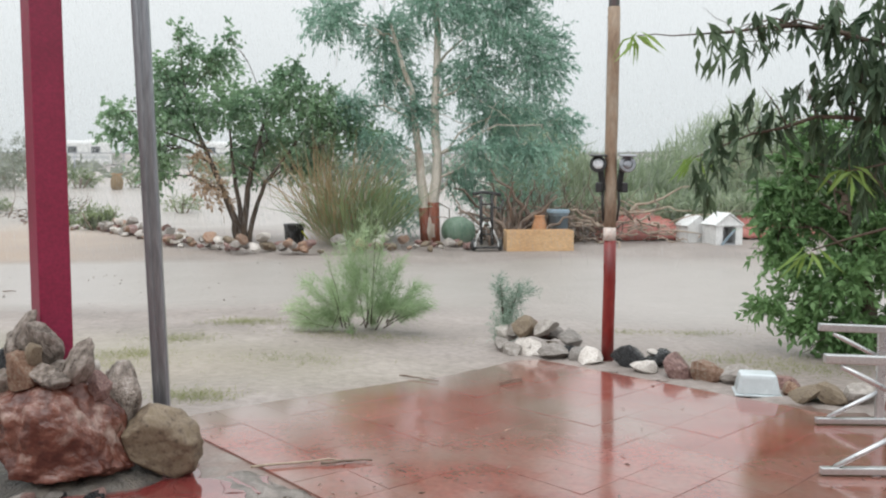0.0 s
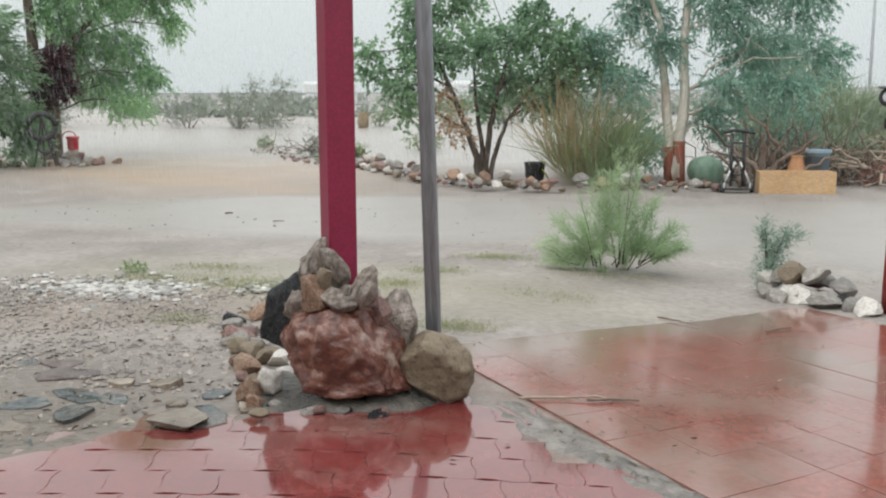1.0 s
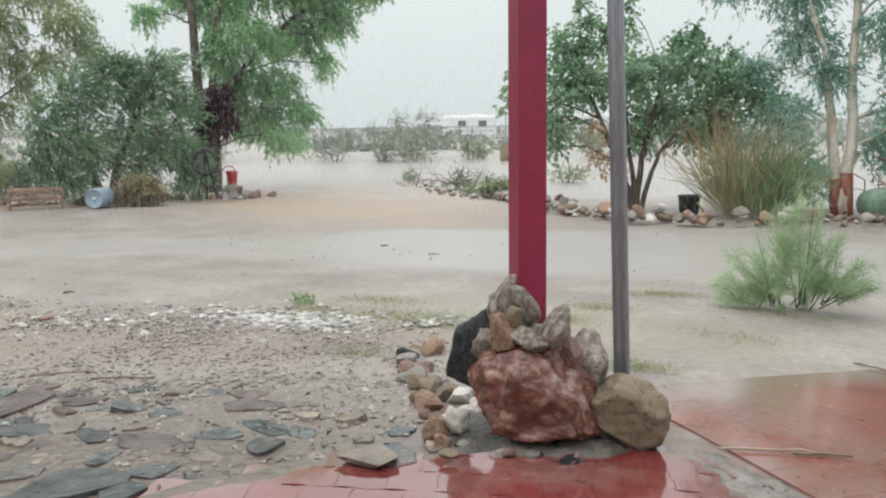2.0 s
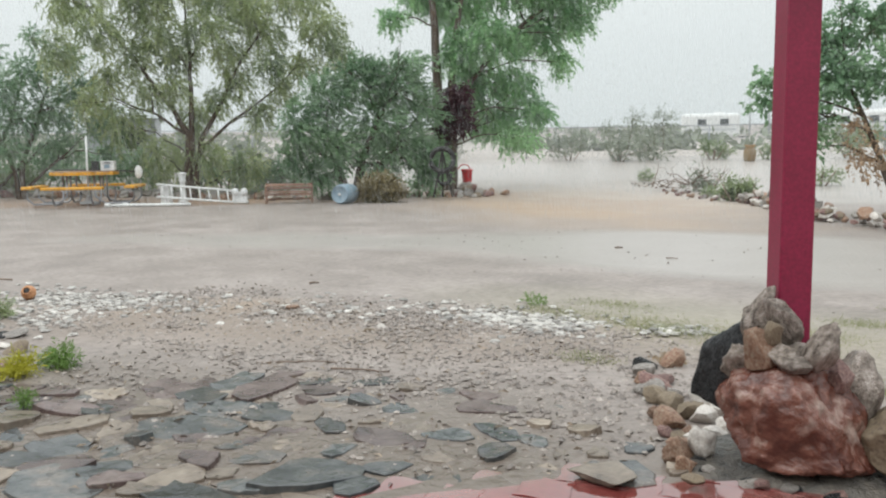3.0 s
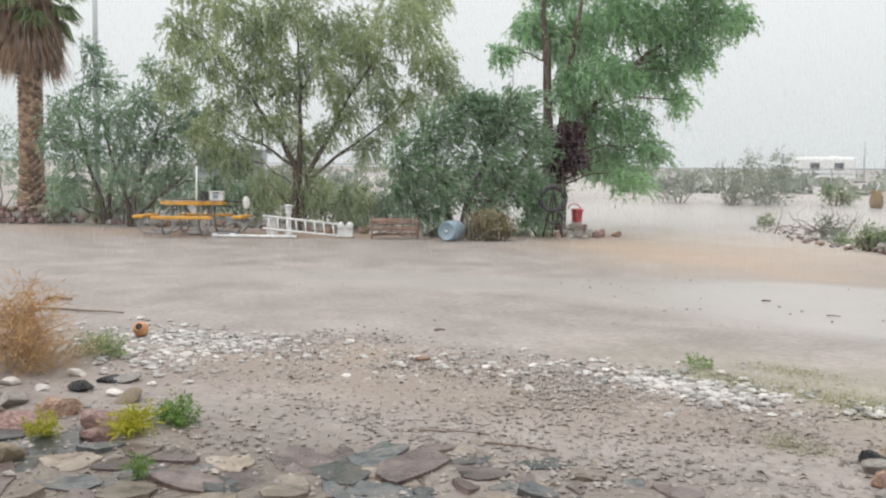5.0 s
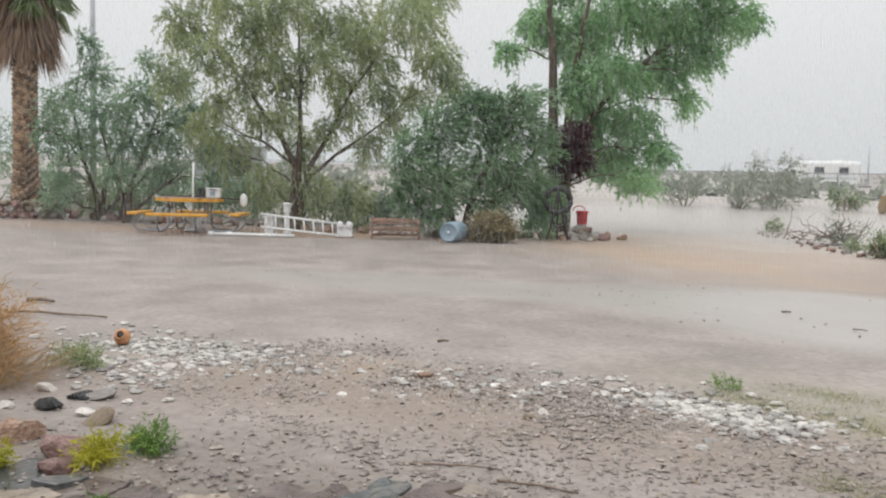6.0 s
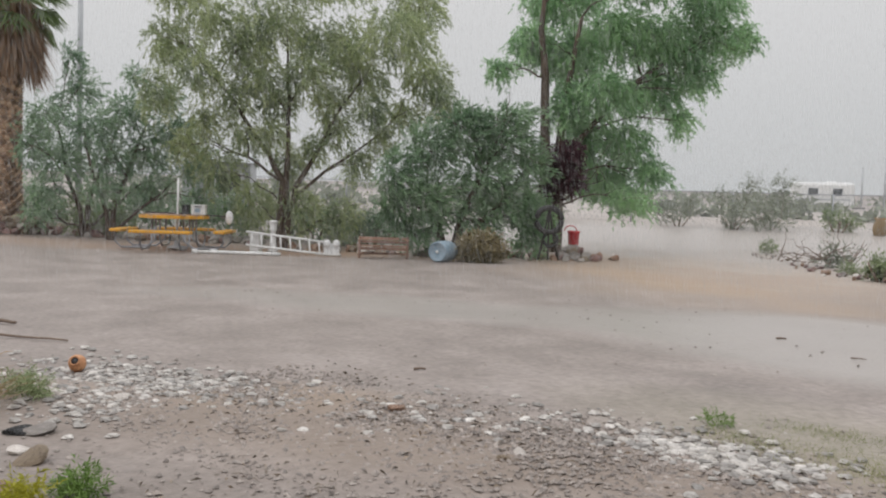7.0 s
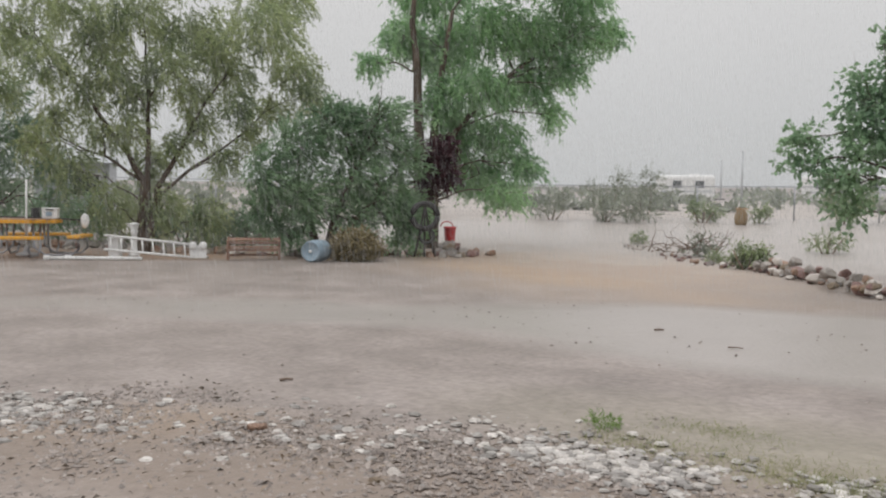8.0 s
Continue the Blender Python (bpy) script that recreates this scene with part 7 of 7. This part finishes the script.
pebbles("mixed_gravel", mixed, 0.006 + 0.022 * grng.random(len(mixed)) ** 2.4, M_GRAVEL_G, "grey and brown gravel scattered on wet earth")


def dead_bits():
    """Dark bits of leaf and twig washed into the gravel."""
    p = np.concatenate([np.column_stack([-9.5 + 6.5 * grng.random(900), 4.6 + 2.6 * grng.random(900)]), band([(-9.3, 5.2), (-7.8, 5.9), (-6.0, 6.3)], 600, 0.35), np.column_stack([-7.0 + 4.4 * grng.random(700), 2.2 + 2.4 * grng.random(700)])])
    p = p[~inside(p[:, 0], p[:, 1], PATIO)]
    n = len(p)
    B = np.column_stack([p, gz(p[:, 0], p[:, 1]) + 0.012])
    ob = part("washed_litter", leaves("bits", B, grng.normal(0, 1, (n, 3)) * (1, 1, 0.25), 0.03 + 0.06 * grng.random(n), 0.006 + 0.014 * grng.random(n), grng, 0.2), M_LITTER)
    tagged(ob, "dark bits of leaf and twig among gravel", "leaf litter", kind="stuff")


dead_bits()


def litter():
    """Wet dead leaves and bits on the patio, and by the crack."""
    p = np.concatenate([grng.normal(0, 1, (16, 2)) * (0.3, 0.15) + (-0.35, 4.45), grng.normal(0, 1, (9, 2)) * (0.15, 0.3) + (-0.1, 4.1), grng.normal(0, 1, (9, 2)) * (0.12, 0.12) + (-0.3, 4.75),
                        np.column_stack([-2.5 + 4.5 * grng.random(70), 3.6 + 3.6 * grng.random(70)]), band([(-1.0, 4.55), (-0.6, 4.15), (0.2, 3.45)], 70, 0.035)])
    p = p[inside(p[:, 0], p[:, 1], PATIO)]
    n = len(p)
    B = np.column_stack([p, gz(p[:, 0], p[:, 1]) + 0.016])
    W = grng.normal(0, 1, (n, 3)) * (1, 1, 0.12)
    ob = part("leaf_litter", leaves("litter", B, W, 0.02 + 0.05 * grng.random(n), 0.004 + 0.007 * grng.random(n), grng, 0.1), M_LITTER)
    tagged(ob, "dark wet leaf litter strewn on the patio", "leaf litter", kind="stuff")


litter()


def stick(x, y, turn, L, r, label, material=M_LOG):
    rng = np.random.default_rng(int(abs(x * 100)))
    pts = bend([(-L / 2, 0, r), (0, 0.02 * L, r * 1.4), (L / 2, 0, r)], rng, 0.015)
    ob = part("stick", tubes("stick", [(pts, list(np.linspace(r, r * 0.6, len(pts))))], 6), material)
    ob.matrix_basis = slope_pose(x, y, turn, 0.016 if inside(x, y, PATIO) else 0.0)
    tagged(ob, label, "stick", "sticks")


stick(-0.75, 4.86, 22, 0.66, 0.008, "thin pale stick lying on the patio")
stick(-0.55, 4.92, 20, 0.3, 0.009, "short dark stick lying on the patio", M_TWIG)
stick(0.55, 7.1, 40, 0.25, 0.008, "short dark stick lying on the patio", M_TWIG)
stick(-0.2, 7.1, -25, 0.35, 0.007, "thin dark stick lying on the patio", M_TWIG)
stick(-5.6, 4.62, 36, 0.6, 0.007, "dark twig lying among flagstones", M_TWIG)
stick(-5.05, 4.72, 22, 0.45, 0.008, "dark twig lying among flagstones", M_TWIG)
stick(-13.85, 5.6, 30, 0.4, 0.03, "dark clod of twigs on wet ground", M_TWIG)
stick(-12.6, 5.3, 35, 1.25, 0.018, "long dark branch on wet ground", M_TWIG)
stick(-8.55, 7.6, 60, 0.12, 0.015, "small dark bit of wood on mud", M_TWIG)
stick(-7.25, 13.0, 40, 0.13, 0.016, "dark clod of twigs in the puddle", M_TWIG)
stick(-6.0, 12.2, 10, 0.17, 0.01, "dark twig in the puddle", M_TWIG)


# ---- flagstones, tiles and pavers, piece by piece ----
def flag_mesh(seed, material):
    rng = np.random.default_rng(seed)
    k = 12
    a = np.sort(rng.random(k) * 0.8 + np.arange(k)) / k * 2 * math.pi
    # a slab broken along a few straight faces
    cuts, deep = rng.random(5) * 2 * math.pi, 0.5 + 0.42 * rng.random(5)
    r = np.array([min(1.05, *(d / max(0.2, math.cos(t - c)) for c, d in zip(cuts, deep))) for t in a]) + 0.03 * rng.normal(size=k)
    top = [(r[i] * math.cos(a[i]), r[i] * math.sin(a[i]) * 0.75, 0.5 + 0.10 * rng.normal()) for i in range(k)]
    low = [(1.03 * x, 1.03 * y, -0.9) for x, y, z in top]
    cap = [(0.93 * x, 0.93 * y, z + 0.10) for x, y, z in top]
    V = cap + top + low + [(0, 0, 0.62)]
    Fc = [(i, (i + 1) % k, 3 * k) for i in range(k)]
    for o in (0, k):
        Fc += [(o + i, o + k + i, o + k + (i + 1) % k, o + (i + 1) % k) for i in range(k)]
    me = mesh_of("flagstone", V, Fc)
    me.materials.append(material)
    return me


def flagstones():
    t = thing("flagstone_path", pose(0, 0, 0), "path of wet broken slate and flagstones", "path", kind="structure")
    rng = np.random.default_rng(77)
    kinds = [flag_mesh(300 + i, (R_SLATE, R_SLATE_PURPLE, R_SLATE, R_SLATE_TAN, R_SLATE_PURPLE, R_SLATE, R_SLATE_TAN)[i % 7]) for i in range(15)]
    done = []
    tries = 0
    edge_x, edge_y = (-8.2, -6.9, -6.3, -5.85, -5.5, -4.9, -4.3, -3.4, -2.6), (2.2, 2.85, 3.25, 3.6, 4.45, 4.75, 4.65, 4.7, 4.3)
    while len(done) < 290 and tries < 30000:
        tries += 1
        x, y = -8.0 + 5.7 * rng.random(), 0.9 + 4.0 * rng.random()
        deep = float(np.interp(x, edge_x, edge_y)) - y
        # close-set towards the bed, sunk in mud towards the boulders and the yard
        open_mud = float(smooth_step(-5.4, -4.2, x)) * float(smooth_step(2.2, 0.7, deep))
        s = (0.12 + 0.24 * rng.random()) * (1 - 0.35 * open_mud)
        if deep < 0 or rng.random() < 0.9 * max(0.9 * open_mud, 1 - deep / 0.4) or inside(x, y, PATIO):
            continue
        if any((x - a) ** 2 + (y - b) ** 2 < (0.57 * (s + c) + 0.08 * open_mud) ** 2 for a, b, c in done):
            continue
        done.append((x, y, s))
        ob = part("flagstone", kinds[int(rng.integers(15))], None, t)
        raised = rng.random() < 0.16
        lean = rng.normal(0, 6.5 if raised else 1.8, 2)
        ob.matrix_basis = on_ground(x, y, float(rng.random() * 360), 0.004 if raised else -0.026 + 0.021 * rng.random(), *lean) @ Matrix.Diagonal((s * 1.2, s, 0.03 + 0.02 * rng.random(), 1))


flagstones()


def tile_mesh(name, w, h, material, wavy=0.0):
    """A slab with a rounded top edge; wavy sides for the pavers."""
    n = 5
    outline = []
    for (ax, ay), (bx, by), nx, ny in (((-w, -h), (w, -h), 0, 1), ((w, -h), (w, h), 1, 0), ((w, h), (-w, h), 0, 1), ((-w, h), (-w, -h), 1, 0)):
        for i in range(n if wavy else 1):
            f = i / n
            o = wavy * math.sin(2 * math.pi * f) * (1 if (ax + bx + ay + by) < 0 or wavy == 0 else 1) * (1 if (ax < bx or ay < by) else -1)
            outline.append((ax + f * (bx - ax) + nx * o, ay + f * (by - ay) + ny * o))
    k = len(outline)
    V = [(x * 0.992, y * 0.992, 0.0) for x, y in outline] + [(x, y, -0.002) for x, y in outline] + [(x, y, -0.03) for x, y in outline]
    Fc = [tuple(range(k))]
    for o in (0, k):
        Fc += [(o + i, o + k + i, o + k + (i + 1) % k, o + (i + 1) % k) for i in range(k)]
    me = mesh_of(name, V, Fc)
    me.materials.append(material)
    return me


def lay_patio():
    rng = np.random.default_rng(88)
    tm = tile_mesh("tile", 0.1790, 0.1790, M_TILE)
    step, c, s = 0.36, math.cos(radians(-46)), math.sin(radians(-46))
    cells = []
    for i in range(-16, 26):
        for j in range(-16, 26):
            x, y = 1.45 + step * (i * c - j * s) + 0.06, 5.55 + step * (i * s + j * c)
            if inside(x, y, PATIO) and crack_side(x, y) > 0.16 and y > 2.2 and inside(x - 0.12, y + 0.12, PATIO) and inside(x + 0.05, y + 0.17, PATIO):
                cells.append((x, y))
    cells.sort(key=lambda p: abs(p[0] - 0.3) + abs(p[1] - 5.6))
    for x, y in cells[:290]:
        ob = part("tile", tm, None, patio)
        ob.matrix_basis = slope_pose(x, y, -46 + rng.normal(0, 0.25), 0.009 + 0.001 * rng.normal())
    pm = tile_mesh("paver", 0.1206, 0.1206, M_PAVER, 0.011)
    pavers = []
    for j in range(-6, 26):
        for i in range(-26, 26):
            u, v = (i + 0.5 * (j % 2)) * 0.242, j * 0.242
            a = radians(14)
            x, y = -1.5 + u * math.cos(a) - v * math.sin(a), 2.4 + u * math.sin(a) + v * math.cos(a)
            if inside(x, y, PATIO) and crack_side(x, y) < -0.07 and y > 0.2:
                pavers.append((x, y))
    pavers.sort(key=lambda p: abs(p[0] + 1.4) * 0.8 - p[1])
    for x, y in pavers[:290]:
        ob = part("paver", pm, None, patio)
        ob.matrix_basis = slope_pose(x, y, 14 + rng.normal(0, 0.5), 0.008 + 0.0012 * rng.normal())


lay_patio()


# ---- the rain: thin falling streaks, too many to count ----
def rain():
    rng = np.random.default_rng(99)
    n = 640000
    x, y, z = -44 + 58 * rng.random(n), 6.5 + 46 * rng.random(n), 9.5 * rng.random(n) ** 1.4
    keep = (np.hypot(x + 1.5, y - 1.0) > 13.5) & (z > gz(x, y) + 0.3) & (x < 2.0 + 0.56 * y) & (x > -4.0 - 3.2 * y)
    p = np.column_stack([x, y, z])[keep]
    k = len(p)
    way = np.array([0.10, 0.02, -1.0]) + rng.normal(0, 0.02, (k, 3))
    ob = part("rain", leaves("rain", p, way, 0.16 + 0.14 * rng.random(k), np.full(k, 0.0034), rng, 0.0), M_RAIN)
    n = 130000
    x, y = -75 + 110 * rng.random(n), 52 + 40 * rng.random(n)
    far = np.column_stack([x, y, gz(x, y) + 0.3 + 6 * rng.random(n)])
    fo = part("far_rain", leaves("far_rain", far, np.array([0.10, 0.02, -1.0]) + rng.normal(0, 0.02, (n, 3)), 0.3 + 0.3 * rng.random(n), np.full(n, 0.0095), rng, 0.0), M_RAIN)
    tagged(fo, "heavy rain falling over the far desert", "rain", kind="stuff")
    tagged(ob, "heavy rain falling in thin pale streaks", "rain", kind="stuff")


rain()
